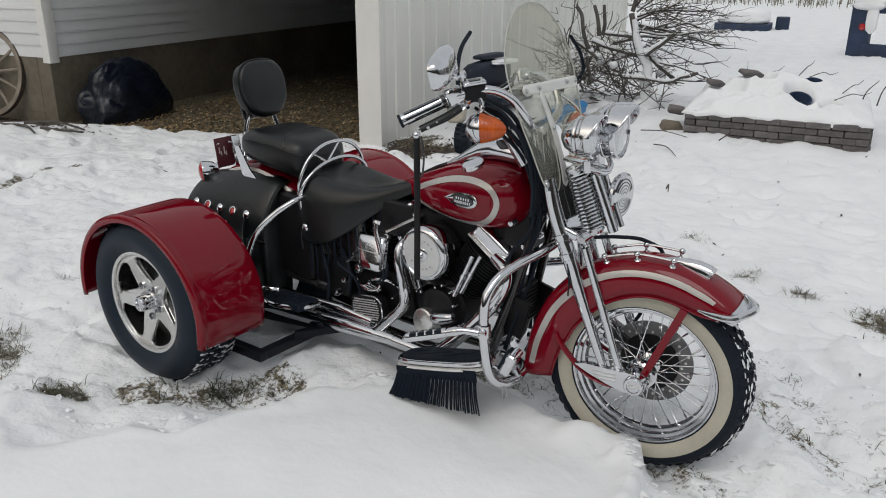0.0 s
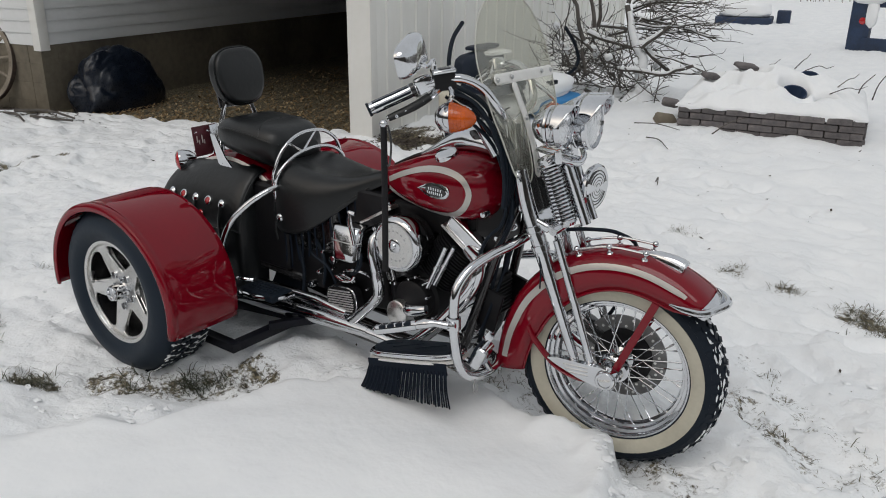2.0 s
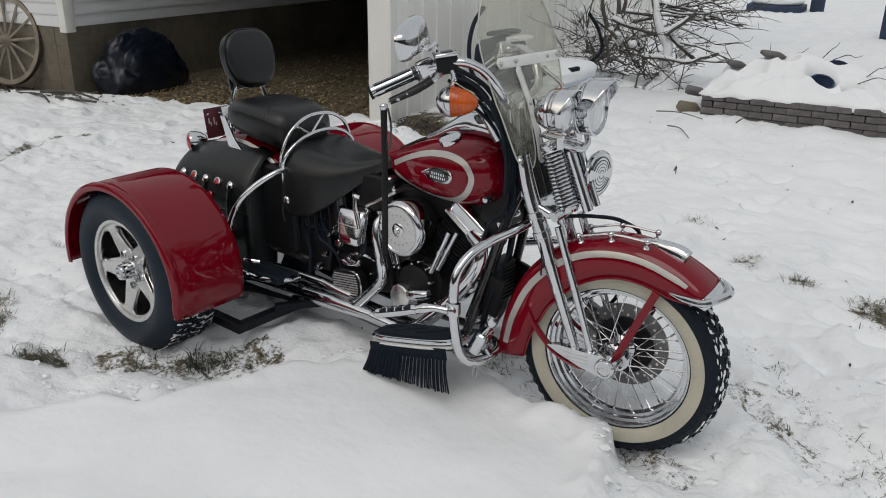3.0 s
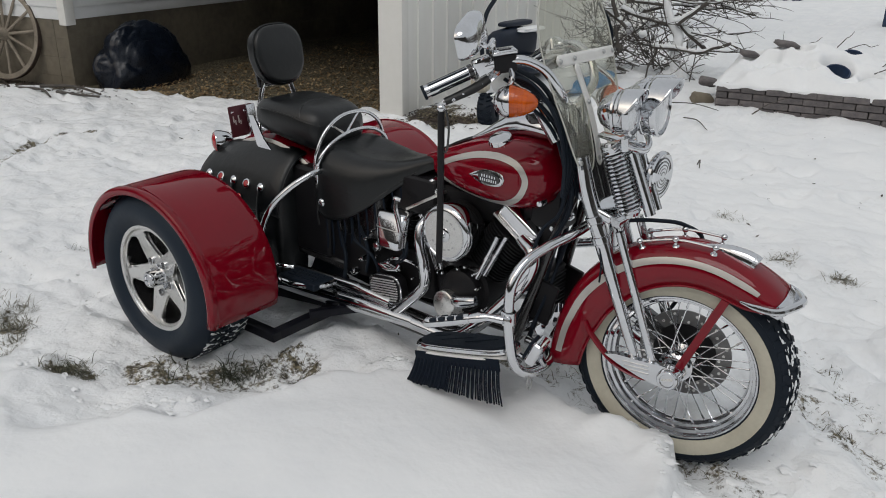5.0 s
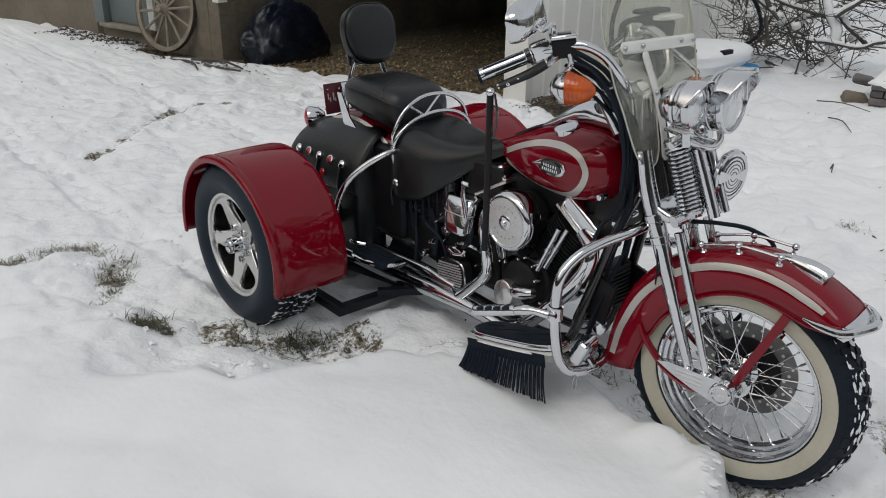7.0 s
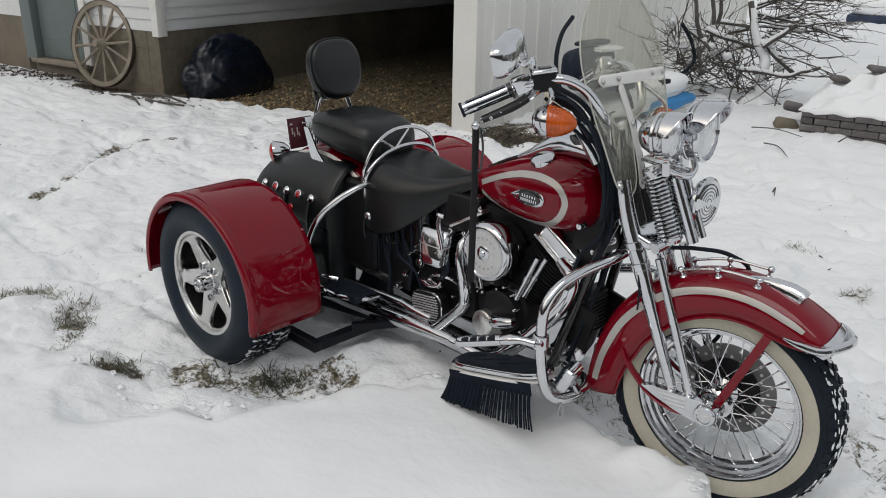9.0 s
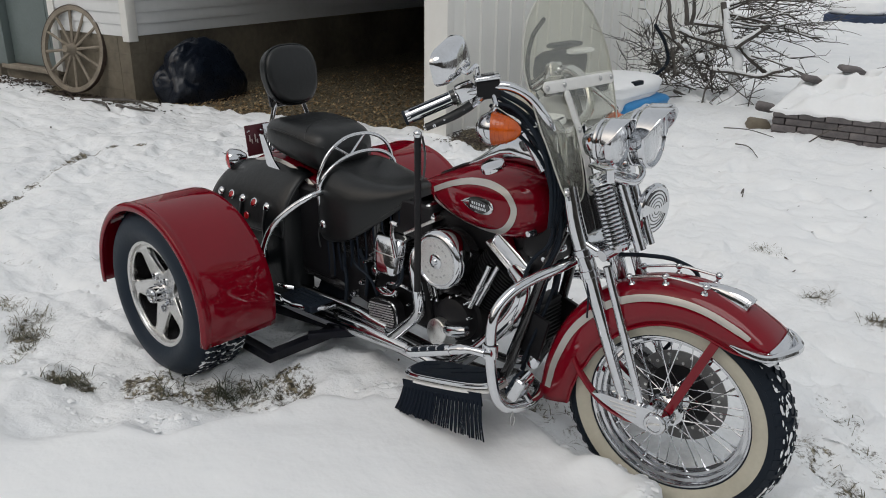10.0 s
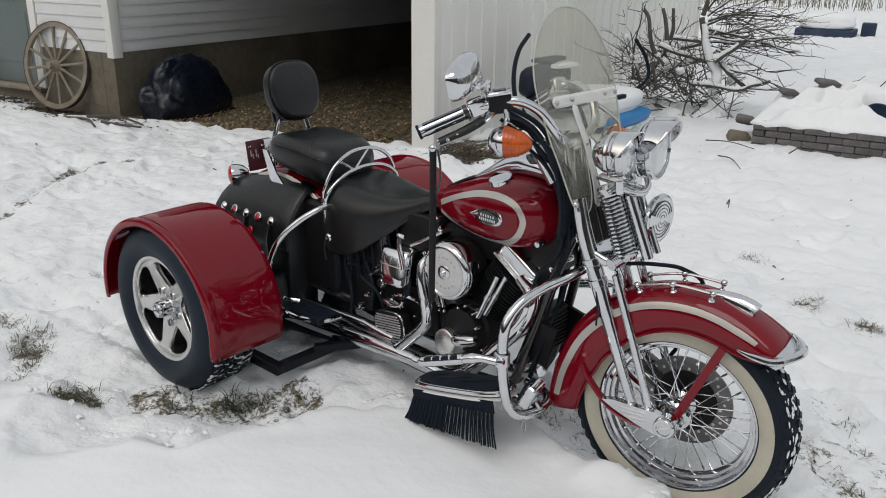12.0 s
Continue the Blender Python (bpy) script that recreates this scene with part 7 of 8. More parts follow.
# plain black blocks added to fill the gaps round engine, tank and neck
for at, size in (((1.05, 0.0, 0.66), (0.42, 0.11, 0.10)), ((0.99, -0.02, 0.55), (0.10, 0.12, 0.20)), ((0.78, 0.0, 0.66), (0.20, 0.20, 0.14)), ((1.30, 0.0, 0.72), (0.12, 0.12, 0.16)), ((0.86, 0.03, 0.45), (0.4, 0.1, 0.3))):
    part_of("engine_shroud", box(B(), size, at, bevel=0.02, seg=3), MATTE, eng)
for pts, r in (([(1.36, -0.055, 0.66), (1.33, -0.07, 0.5), (1.30, -0.06, 0.34), (1.26, -0.05, 0.22)], 0.009), ([(1.39, -0.03, 0.66), (1.355, -0.05, 0.52), (1.34, -0.09, 0.42), (1.30, -0.10, 0.30)], 0.006), ([(1.34, 0.03, 0.70), (1.31, 0.04, 0.5), (1.27, 0.03, 0.3)], 0.012)):
    part_of("hose", tube(B(), pts, r, 8), RUBBER, fr)
coil = part_of("ignition_coil", box(B(), (0.06, 0.05, 0.10), (1.315, -0.035, 0.62), (0, 14, 0), bevel=0.012, seg=3), MATTE, eng)
part_of("bracket_bolt", lathe(B(), [(0.0, 0.008), (0.009, 0.006), (0.010, 0.0), (0.0, -0.004)], (1.335, -0.062, 0.655), (0, -1, 0), 12), CHROME, coil)


# ---- snow-covered ride-on mower beside the carport wall ----
mower = thing("ride_on_mower", "snow-covered ride-on mower with a black seat and bent levers", "mower", (-1.45, 4.4, 0.0))


def mower_part(name, bm, mat, label="", sharp=40):
    return part(name, bm, mat, mower, label, sharp)


def soft_block(bm, at, size, p=0.5, seg=20, lv=10, wob=0.04, seed=0.0):
    """A rounded block with an uneven skin."""
    rings = []
    for i in range(lv + 1):
        v = -1 + 2 * i / lv
        e = max(0.02, (1 - abs(v) ** 4)) ** 0.5
        ring = []
        for k in range(seg):
            a = 2 * math.pi * k / seg
            c, s = math.cos(a), math.sin(a)
            q = 1 + wob * noise.noise(V(c * 2 + seed, s * 2, v * 2))
            ring.append(V(at[0] + size[0] / 2 * e * q * math.copysign(abs(c) ** p, c), at[1] + size[1] / 2 * e * q * math.copysign(abs(s) ** p, s), at[2] + size[2] / 2 * v))
        rings.append(ring)
    return loft(bm, rings)


mower_part("body", soft_block(B(), (0, 0.28, 0.19), (0.62, 1.45, 0.26)), WHITEPLASTIC, "white plastic body")
mower_part("blue_panel", soft_block(B(), (0.02, 0.62, 0.13), (0.72, 0.86, 0.20), 0.3), COOLERBLUE, "bright blue front panel")
mower_part("snow_cover", soft_block(B(), (0, 0.45, 0.30), (0.68, 1.25, 0.22), 0.6, 24, 10, 0.12, 3.0), SNOW, "smooth cap of snow")
mower_part("seat_back", soft_block(B(), (-0.07, -0.30, 0.555), (0.16, 0.70, 0.32), 0.40, 24, 10, 0.03, 1.0), NAVY, "black padded seat back")
mower_part("seat_cushion", soft_block(B(), (0.10, -0.31, 0.40), (0.46, 0.62, 0.14), 0.5), NAVY, "black seat cushion")
mower_part("headrest", soft_block(B(), (-0.08, -0.24, 0.735), (0.12, 0.46, 0.055), 0.4), NAVY)
mower_part("seat_snow", soft_block(B(), (0.0, -0.12, 0.68), (0.16, 0.40, 0.05), 0.7, 20, 8, 0.15, 5.0), SNOW, "snow lying on the seat")
mower_part("lever", tube(B(), [(0.06, -0.80, 0.34), (0.05, -0.92, 0.48), (0.03, -0.93, 0.68), (0.0, -0.83, 0.86), (-0.03, -0.65, 0.98)], 0.019, 10), RUBBER, "bent black lever")
mower_part("lever", tube(B(), [(0.1, 0.55, 0.30), (0.08, 0.98, 0.32), (0.06, 1.32, 0.36), (0.05, 1.47, 0.46), (0.02, 1.42, 0.64), (0.0, 1.22, 0.82)], 0.019, 10), RUBBER, "bent black lever")
wheel = mower_part("wheel", lathe(B(), [(0.05, -0.07), (0.10, -0.075), (0.135, -0.06), (0.145, 0), (0.135, 0.06), (0.10, 0.075), (0.05, 0.07)], (0.20, -1.05, 0.10), (0.9, 0.35, 0.1), 28, closed=True), RUBBER, "black lugged mower tyre")
wm = Matrix.Translation((0.20, -1.05, 0.10)) @ frame_of((0.9, 0.35, 0.1), (0, 0, 0))
for q in range(18):
    for side in (-1, 1):
        part("tyre_lug", box(B(), (0.035, 0.016, 0.05), m=wm @ pose(0, 0, 0, 0, 0, 20 * q + 10 * (side > 0)) @ pose(0.138, 0, side * 0.034, side * 24, 0, 0), bevel=0.003, seg=1), RUBBER, wheel)
mower_part("tyre_snow", soft_block(B(), (0.33, -0.98, 0.22), (0.22, 0.26, 0.10), 0.7, 20, 8, 0.2, 8.0), SNOW, "snow on the tyre")
mower_part("footrest_box", box(B(), (0.14, 0.16, 0.19), (0.08, -1.0, 0.34), (0, 0, 20), bevel=0.03, seg=3), material("cream_plastic", (0.55, 0.51, 0.42), 0.45, 0.0, var=0.6, scale=10, dark=(0.40, 0.37, 0.30)), "cream plastic box")
mower_part("grille", box(B(), (0.05, 0.16, 0.05), (0.31, 0.42, 0.36), bevel=0.01), RUBBER)

# ---- raised bed of paving bricks, heaped with snow ----
bed = thing("raised_bed", "raised bed of grey-brown paving bricks heaped with snow", "raised bed", (0.06, 5.09, 0.0), 10.6)
LEN, DEEP, COURSE = 1.56, 1.25, 0.062
brick_mesh = finish(box(B(), (0.205, 0.10, COURSE - 0.005), bevel=0.006, seg=1), "brick", BRICK)
half_mesh = finish(box(B(), (0.10, 0.10, COURSE - 0.005), bevel=0.006, seg=1), "brick", BRICK)


def lay(mesh, x, y, z, rz):
    b = new("brick", mesh)
    b.parent = bed
    b.matrix_basis = pose(x + random.uniform(-0.003, 0.003), y + random.uniform(-0.006, 0.006), z, random.uniform(-0.6, 0.6), random.uniform(-0.6, 0.6), rz + random.uniform(-1.2, 1.2))


for c in range(4):
    z = 0.0 + COURSE * (c + 0.5)
    x = 0.0 if c % 2 else 0.105
    if c % 2 == 0:
        lay(half_mesh, 0.05, 0.05, z, 0)
    while x + 0.2 < LEN + 0.03:
        lay(brick_mesh, x + 0.105, 0.05 if c < 3 else 0.042, z, 0)
        x += 0.21
    if x + 0.1 < LEN + 0.03:
        lay(half_mesh, x + 0.05, 0.05 if c < 3 else 0.042, z, 0)
    for yy in np.arange(0.2 if c % 2 else 0.15, DEEP, 0.21):
        lay(brick_mesh, 0.05, yy, z, 90)
        lay(brick_mesh, LEN - 0.02, yy, z, 90)
    for xx in np.arange(0.15, LEN, 0.21):
        lay(brick_mesh, xx, DEEP, z, 0)
part("fill", box(B(), (LEN - 0.15, DEEP - 0.1, 0.2), (LEN / 2, DEEP / 2 + 0.02, 0.11), bevel=0.01), MORTAR, bed, "earth fill")
heap = B()
rows = []
HOLES = [  # place, radius, depth of the melted hollows
    (0.95, 0.49, 0.115, 0.20), (1.22, 0.40, 0.075, 0.16), (0.72, 0.35, 0.065, 0.10), (0.52, 0.78, 0.08, 0.10), (0.36, 0.55, 0.09, 0.10), (1.02, 0.95, 0.14, 0.16), (0.62, 0.72, 0.08, 0.08), (0.20, 0.75, 0.09, 0.08)]


def heap_at(x, y, holes=True):
    u, v = (x + 0.03) / (LEN + 0.06), (y + 0.02) / (DEEP + 0.06)
    e = min(1.0, u * 6, (1 - u) * 3.5, v * 10, (1 - v) * 2.2)
    e = math.sqrt(max(0.0, 1 - (1 - max(0.0, e)) ** 2))
    z = 0.246 + e * (0.048 + 0.22 * max(0.0, y) * (0.42 + 0.68 * math.sin(math.pi * max(0, min(1, u)))) + 0.075 * math.exp(-((x - 0.72) / 0.36) ** 2 - ((y - 0.72) / 0.42) ** 2) + 0.13 * fbm(x, y, 2.0, 3.2, 3))
    for hx, hy, hr, hd in HOLES if holes else ():
        q = math.hypot(x - hx, (y - hy) * 0.85) / hr
        z -= hd / (1 + q ** 7) - 0.018 * math.exp(-((q - 1.35) / 0.3) ** 2)
    return z


for i in range(85):
    x = -0.03 + (LEN + 0.06) * i / 84
    slip = 0.030 * fbm(x, 1.0, 3.0, 4.0, 3) + 0.008
    row = [V(x, slip - 0.014, 0.228 + 0.045 * fbm(x, 2.0, 6.0, 5.0, 2))]
    row += [V(x, max(y, slip - 0.02), heap_at(x, y)) for y in [-0.02 + (DEEP + 0.06) * j / 70 for j in range(71)]]
    rows.append(row)
sheet(heap, rows)
part("snow_cap", heap, SNOW, bed, "soft heap of snow with melted hollows", sharp=80)
for x, y, z, sz, rz, mat, name in ((0.47, 0.84, 0.02, (0.23, 0.12, 0.06), 35, BRICK, "loose_brick"), (0.15, 0.80, 0.01, (0.18, 0.11, 0.06), 35, BRICK, "loose_brick"), (-0.13, 0.30, None, (0.16, 0.11, 0.08), 10, BRICK, "loose_brick"), (-0.13, 0.12, None, (0.20, 0.14, 0.13), 30, MORTAR, "loose_stone")):
    ob = part(name, soft_block(B(), (0, 0, 0), sz, 0.3, 20, 8, 0.12, x), mat, sharp=50)
    z = heap_at(x, y, False) + z if z is not None else (0.21 if name == "loose_brick" else 0.07)
    ob.matrix_basis = bed.matrix_basis @ pose(x, y, z, 12, 8, rz)
    tagged(ob, "loose grey-brown brick half buried in snow" if name == "loose_brick" else "grey stone half buried in snow", "brick" if name == "loose_brick" else "stone")
for x, y, r in ((0.95, 0.50, 0.105), (1.22, 0.41, 0.068), (1.05, 0.96, 0.10)):
    ob = part("garden_pot", lathe(B(), [(r * 0.7, -0.12), (r, 0.0), (r * 1.06, 0.01), (r * 1.06, 0.03), (r * 0.95, 0.03), (r * 0.9, 0.0), (r * 0.62, -0.11), (0.0, -0.11), (0.0, -0.12)], (0, 0, 0), (0.15, -0.45, 0.88), 28), BLUEPAINT)
    ob.matrix_basis = bed.matrix_basis @ pose(x, y, heap_at(x, y, False) - 0.10)
    tagged(ob, "dark blue garden pot tipped over under snow", "pot", group="pots in the raised bed")
for x, y, way, n in ((1.0, 0.9, (1, 0.1, 0.25), 0.34), (1.25, 0.5, (1, 0.4, 0.3), 0.42), (1.3, 0.7, (0.7, 0.3, 0.6), 0.3), (0.9, 1.05, (0.5, 0.5, 0.7), 0.28), (0.55, 1.2, (1, 0.2, 0.8), 0.34)):
    p0 = bed.matrix_basis @ V(x, y, heap_at(x, y, False) - 0.01)
    d0 = Vector(way).normalized() * n * 0.75
    ob = part("fallen_twig", tube(B(), [p0, p0 + d0 * 0.4 + V(0.02, 0, 0.03), p0 + d0 * 0.75 - V(0, 0, 0.01), p0 + d0], [0.005, 0.0025], 6, 3), BARK)
    tagged(ob, "thin dark twig sticking out of the snow heap", "twig", group="fallen twigs")


# ---- brush pile ----
def bough_line(start, way, length, rnd, droop=0.0):
    """The gnarled course of a bough, kinked where side shoots were."""
    pts, p, d = [Vector(start)], Vector(start), Vector(way).normalized()
    n = max(3, int(length / 0.09))
    for k in range(n):
        kick = 0.34 if rnd.random() < 0.3 else 0.11
        pull = (Vector(way).normalized() - d) * 0.35
        d = (d + pull + V(rnd.uniform(-kick, kick), rnd.uniform(-kick, kick), rnd.uniform(-kick, kick) - droop)).normalized()
        p = p + d * length / n
        if p.z < 0.02:
            p.z = 0.02
            d.z = abs(d.z)
        pts.append(p.copy())
    return pts, d


def limb(parent, start, way, length, r, depth, rnd, droop=0.0):
    """A bough with thinner side shoots, each a piece of its own; snow lies along the upper side of the thick ones."""
    pts, d = bough_line(start, way, length, rnd, droop)
    ob = part("branch" if parent is pile else "twig", tube(B(), pts, [r, r * 0.82, r * 0.5 if r < 0.02 else r * 0.75], 7 if r > 0.012 else 5, 2), BARK, parent, sharp=60)
    top = ob if parent is pile else parent
    level = 1 - abs(Vector(way).normalized().z)
    if r > 0.0055 and (level > 0.3 or r > 0.035):
        fat = 1.75 if r > 0.035 else 1.2 if r > 0.015 else 1.05
        part("lying_snow", tube(B(), [q + V(0, 0, r * 0.75) + (V(0.02, -0.02, 0) if r > 0.035 else V(0, 0, 0)) for q in pts[:-1]], [r * fat, r * fat * 0.8, r * 0.7], 7, 2, flat=0.85), SNOW, top, sharp=80)
    if depth:
        for k in range(max(2, int(length / (0.10 if r < 0.018 else 0.16)))):
            i = rnd.randint(1, len(pts) - 1)
            side = V(rnd.uniform(-1, 1), rnd.uniform(-1, 1), rnd.uniform(-0.5, 0.9)).normalized()
            limb(top, pts[i], Vector(way).normalized() * 0.8 + side, rnd.uniform(0.10, 0.34) if depth > 1 else rnd.uniform(0.05, 0.15), max(0.0028, min(0.008, r * rnd.uniform(0.35, 0.6))), depth - 1, rnd, droop)


def loose_twigs(bm, start, way, length, r, depth, rnd):
    pts, d = bough_line(start, way, length, rnd, 0.01)
    tube(bm, pts, [r, r * 0.5], 5, 1)
    if depth:
        for k in range(rnd.randint(3, 6)):
            side = V(rnd.uniform(-1, 1), rnd.uniform(-1, 1), rnd.uniform(-0.35, 0.9)).normalized()
            loose_twigs(bm, pts[rnd.randint(1, len(pts) - 1)], d * 0.6 + side, length * rnd.uniform(0.25, 0.5), max(0.0026, r * 0.6), 0, rnd)


pile = thing("brush_pile", "heap of cut bare branches with snow lying on them", "brush pile", (-0.95, 6.15, 0.0))
rnd = random.Random(11)
BOUGHS = [  # start, direction, length, radius
    ((0.20, 0.0, 0.0), (-0.23, 0.04, 0.97), 1.10, 0.040), ((-0.07, 0.05, 1.06), (0.21, 0.14, 0.97), 0.36, 0.026), ((0.16, -0.05, 0.62), (0.78, 0.13, 0.61), 0.37, 0.028), ((0.12, 0.05, 0.66), (0.77, 0.11, -0.63), 0.50, 0.030),
    ((-0.05, -0.10, 0.38), (1.0, 0.06, -0.03), 0.86, 0.021), ((0.53, 0.0, 0.38), (1.0, 0.09, -0.01), 0.54, 0.010), ((-0.44, -0.20, 0.66), (-0.40, 0.10, 0.91), 0.49, 0.026), ((-0.42, 0.0, 0.79), (-0.25, 0.15, 0.96), 0.34, 0.026),
    ((-0.43, 0.10, 0.79), (0.02, 0.15, 0.99), 0.33, 0.024), ((-0.58, -0.20, 0.73), (0.84, 0.16, -0.51), 0.31, 0.024), ((-0.34, 0.0, 0.82), (0.98, 0.17, 0.0), 0.32, 0.022), ((-0.31, 0.10, 0.71), (0.94, 0.25, 0.22), 0.28, 0.022),
    ((-0.49, 0.0, 0.73), (0.94, 0.11, -0.32), 0.55, 0.027), ((-0.34, -0.30, 0.31), (-0.33, 0.17, 0.93), 0.30, 0.022), ((-0.05, 0.10, 0.62), (-0.88, 0.13, -0.45), 0.50, 0.019), ((-0.10, 0.20, 0.95), (0.97, 0.06, 0.24), 0.80, 0.014),
    ((-0.05, 0.15, 0.92), (1.0, 0.05, -0.08), 0.98, 0.014), ((-0.02, 0.10, 0.85), (0.99, 0.06, -0.12), 0.89, 0.012), ((-0.04, 0.20, 0.87), (0.98, 0.08, 0.20), 0.61, 0.012), ((0.0, 0.20, 0.79), (1.0, 0.06, -0.02), 0.85, 0.011),
    ((-0.07, 0.20, 1.0), (0.96, 0.06, 0.29), 0.80, 0.013), ((0.10, 0.10, 0.72), (0.95, 0.09, -0.29), 0.56, 0.010), ((0.31, 0.0, 0.55), (0.96, 0.09, -0.27), 0.54, 0.011), ((-0.08, 0.20, 1.05), (0.73, 0.09, 0.67), 0.55, 0.012),
    ((-0.09, 0.20, 1.11), (0.64, 0.11, 0.76), 0.47, 0.012), ((-0.89, 0.20, 0.30), (-0.03, 0.08, 1.0), 0.85, 0.011), ((-0.70, 0.10, 0.20), (-0.49, 0.08, 0.87), 0.72, 0.011), ((-0.52, -0.10, 0.18), (-0.51, 0.09, 0.85), 0.62, 0.010),
    ((-0.67, -0.10, 0.20), (0.64, 0.14, 0.75), 0.42, 0.013), ((-0.24, 0.20, 0.20), (-0.57, 0.08, 0.82), 0.70, 0.011), ((-0.14, -0.20, 0.18), (-0.98, 0.11, 0.17), 0.46, 0.012), ((-0.02, 0.10, 0.34), (-1.0, 0.08, 0.03), 0.66, 0.013),
    ((-0.16, 0.30, 0.02), (-0.39, 0.07, 0.92), 0.82, 0.010), ((-0.80, 0.30, 0.25), (0.52, 0.07, 0.85), 0.90, 0.010), ((0.23, -0.10, 0.04), (-1.0, 0.08, 0.02), 0.66, 0.020), ((0.39, -0.10, 0.02), (-0.02, 0.13, 0.99), 0.48, 0.007),
    ((-0.06, -0.20, 0.02), (0.01, 0.11, 0.99), 0.46, 0.010), ((-0.36, 0.0, 0.02), (0.77, 0.13, 0.62), 0.39, 0.010), ((0.20, 0.10, 0.05), (0.73, 0.17, 0.67), 0.30, 0.008)]
for start, way, length, r in BOUGHS:
    limb(pile, start, way, length, r, 2 if r < 0.02 else 1, rnd, 0.01)
bm = B()
for k in range(34):
    s0 = (rnd.uniform(-0.15, 0.25), rnd.uniform(0.0, 0.4), rnd.uniform(0.70, 1.15))
    loose_twigs(bm, s0, (1, rnd.uniform(-0.1, 0.3), rnd.uniform(-0.22, 0.38)), rnd.uniform(0.35, 0.85), rnd.uniform(0.004, 0.007), 1, rnd)
for k in range(120):
    s0 = (rnd.uniform(-1.0, 0.15), rnd.uniform(-0.35, 0.5), rnd.uniform(0.02, 0.66))
    loose_twigs(bm, s0, (rnd.uniform(-1, 1), rnd.uniform(-0.7, 0.7), rnd.uniform(-0.3, 0.8)), rnd.uniform(0.25, 0.6), rnd.uniform(0.0035, 0.008), 1, rnd)
tagged(part("tangle", bm, BARK, pile, "tangle of thin bare twigs", sharp=60), kind="stuff")
lumps = B()
for k in range(44):
    c = V(rnd.uniform(-1.0, 0.30), rnd.uniform(-0.30, 0.45), rnd.uniform(0.0, 0.03) if k < 26 else rnd.uniform(0.35, 0.80))
    g = bmesh.ops.create_icosphere(lumps, subdivisions=2, radius=1)
    sz = V(rnd.uniform(0.06, 0.17), rnd.uniform(0.06, 0.15), rnd.uniform(0.06, 0.13)) * (1.0 if k < 26 else 0.42)
    for v in g["verts"]:
        nz = 1 + 0.25 * noise.noise(v.co * 1.7 + V(k, 0, 0))
        v.co = V(c.x + v.co.x * sz.x * nz, c.y + v.co.y * sz.y * nz, max(0.0, c.z + v.co.z * sz.z * nz))
for dx, dy, rr, hh in ((0.20, -0.02, 0.15, 0.20), (0.27, -0.10, 0.13, 0.12), (0.12, 0.05, 0.14, 0.12)):
    g = bmesh.ops.create_icosphere(lumps, subdivisions=3, radius=1)
    for v in g["verts"]:
        nz = 1 + 0.3 * noise.noise(v.co * 1.9 + V(dx * 30, 0, 0))
        v.co = V(dx + v.co.x * rr * nz, dy + v.co.y * rr * nz, max(0.0, v.co.z * hh * nz))
tagged(part("caught_snow", lumps, SNOW, pile, "lumps of snow caught among the branches", sharp=80), kind="stuff")

# fallen twigs lying in the snow
for pts in ([(0.05, 4.4, 0), (0.22, 4.25, 0.03), (0.40, 4.0, 0.02)], [(-0.28, 4.9, 0), (0.0, 4.75, 0.05), (0.22, 4.75, 0.02)], [(0.70, 3.02, 0), (0.73, 2.98, 0.05), (0.76, 2.9, 0.02)], [(-4.9, 1.55, 0.0), (-4.6, 1.5, 0.03), (-4.3, 1.62, 0.02)], [(-5.5, 1.45, 0), (-5.1, 1.5, 0.03), (-4.75, 1.4, 0.02)],
            [(0.45, 4.9, 0.0), (0.62, 4.8, 0.14), (0.75, 4.85, 0.2)], [(-5.3, 1.6, 0.02), (-4.9, 1.72, 0.05), (-4.5, 1.75, 0.02)]):
    z0 = ground_at(pts[1][0], pts[1][1])
    ob = part("fallen_twig", tube(B(), [(x, y, z + z0) for x, y, z in pts], [0.006, 0.003] if pts[0][0] > -4 else [0.017, 0.009], 6, 3), BARK)
    tagged(ob, "thin dark twig lying in the snow" if pts[0][0] > -4 else "dark dead branch lying at the snow's edge", "twig", group="fallen twigs")
for x, y, h in ((0.55, 6.4, 0.25), (0.9, 6.6, 0.12), (1.35, 6.3, 0.22), (1.5, 6.2, 0.3)):
    ob = part("dead_stem", tube(B(), [(0, 0, 0), (0.03, 0.01, h * 0.5), (0.12, 0.02, h)], [0.007, 0.003], 6, 3), BARK)
    ob.matrix_basis = pose(x, y, 0.30 if y < 6.5 and x > 0.1 and y < 6.35 else 0.02)
    tagged(ob, "short dead stem standing out of the snow", "plant stem", group="dead stems")

# ---- far things ----
cover = thing("covered_trailer", "low blue trailer box under a thick cap of snow", "trailer", (-3.2, 17.92, 0.0), 12)
part("box", box(B(), (1.25, 0.9, 0.22), (0, 0, 0.08), bevel=0.03), BLUEPAINT, cover)
part("snow_cap", soft_block(B(), (0, 0, 0.34), (1.16, 0.92, 0.40), 0.6, 28, 10, 0.08, 2.0), SNOW, cover, "thick cap of snow")
part("hitch_box", box(B(), (0.30, 0.3, 0.3), (0.85, 0.3, 0.18), bevel=0.03), BLUEPAINT, cover)
truck = thing("utility_trailer", "dark blue utility trailer with a red lamp, snow on its rails", "trailer", (0.05, 13.45, 0.0), -8)
part("rear_post", box(B(), (0.34, 0.14, 0.86), (0.02, 0, 0.42), bevel=0.02), BLUEPAINT, truck)
part("bed_side", box(B(), (2.2, 0.10, 0.22), (1.2, -0.05, 0.14), bevel=0.02), BLUEPAINT, truck)
part("top_rail", box(B(), (2.2, 0.10, 0.10), (1.2, 0.0, 0.80), bevel=0.02), BLUEPAINT, truck)
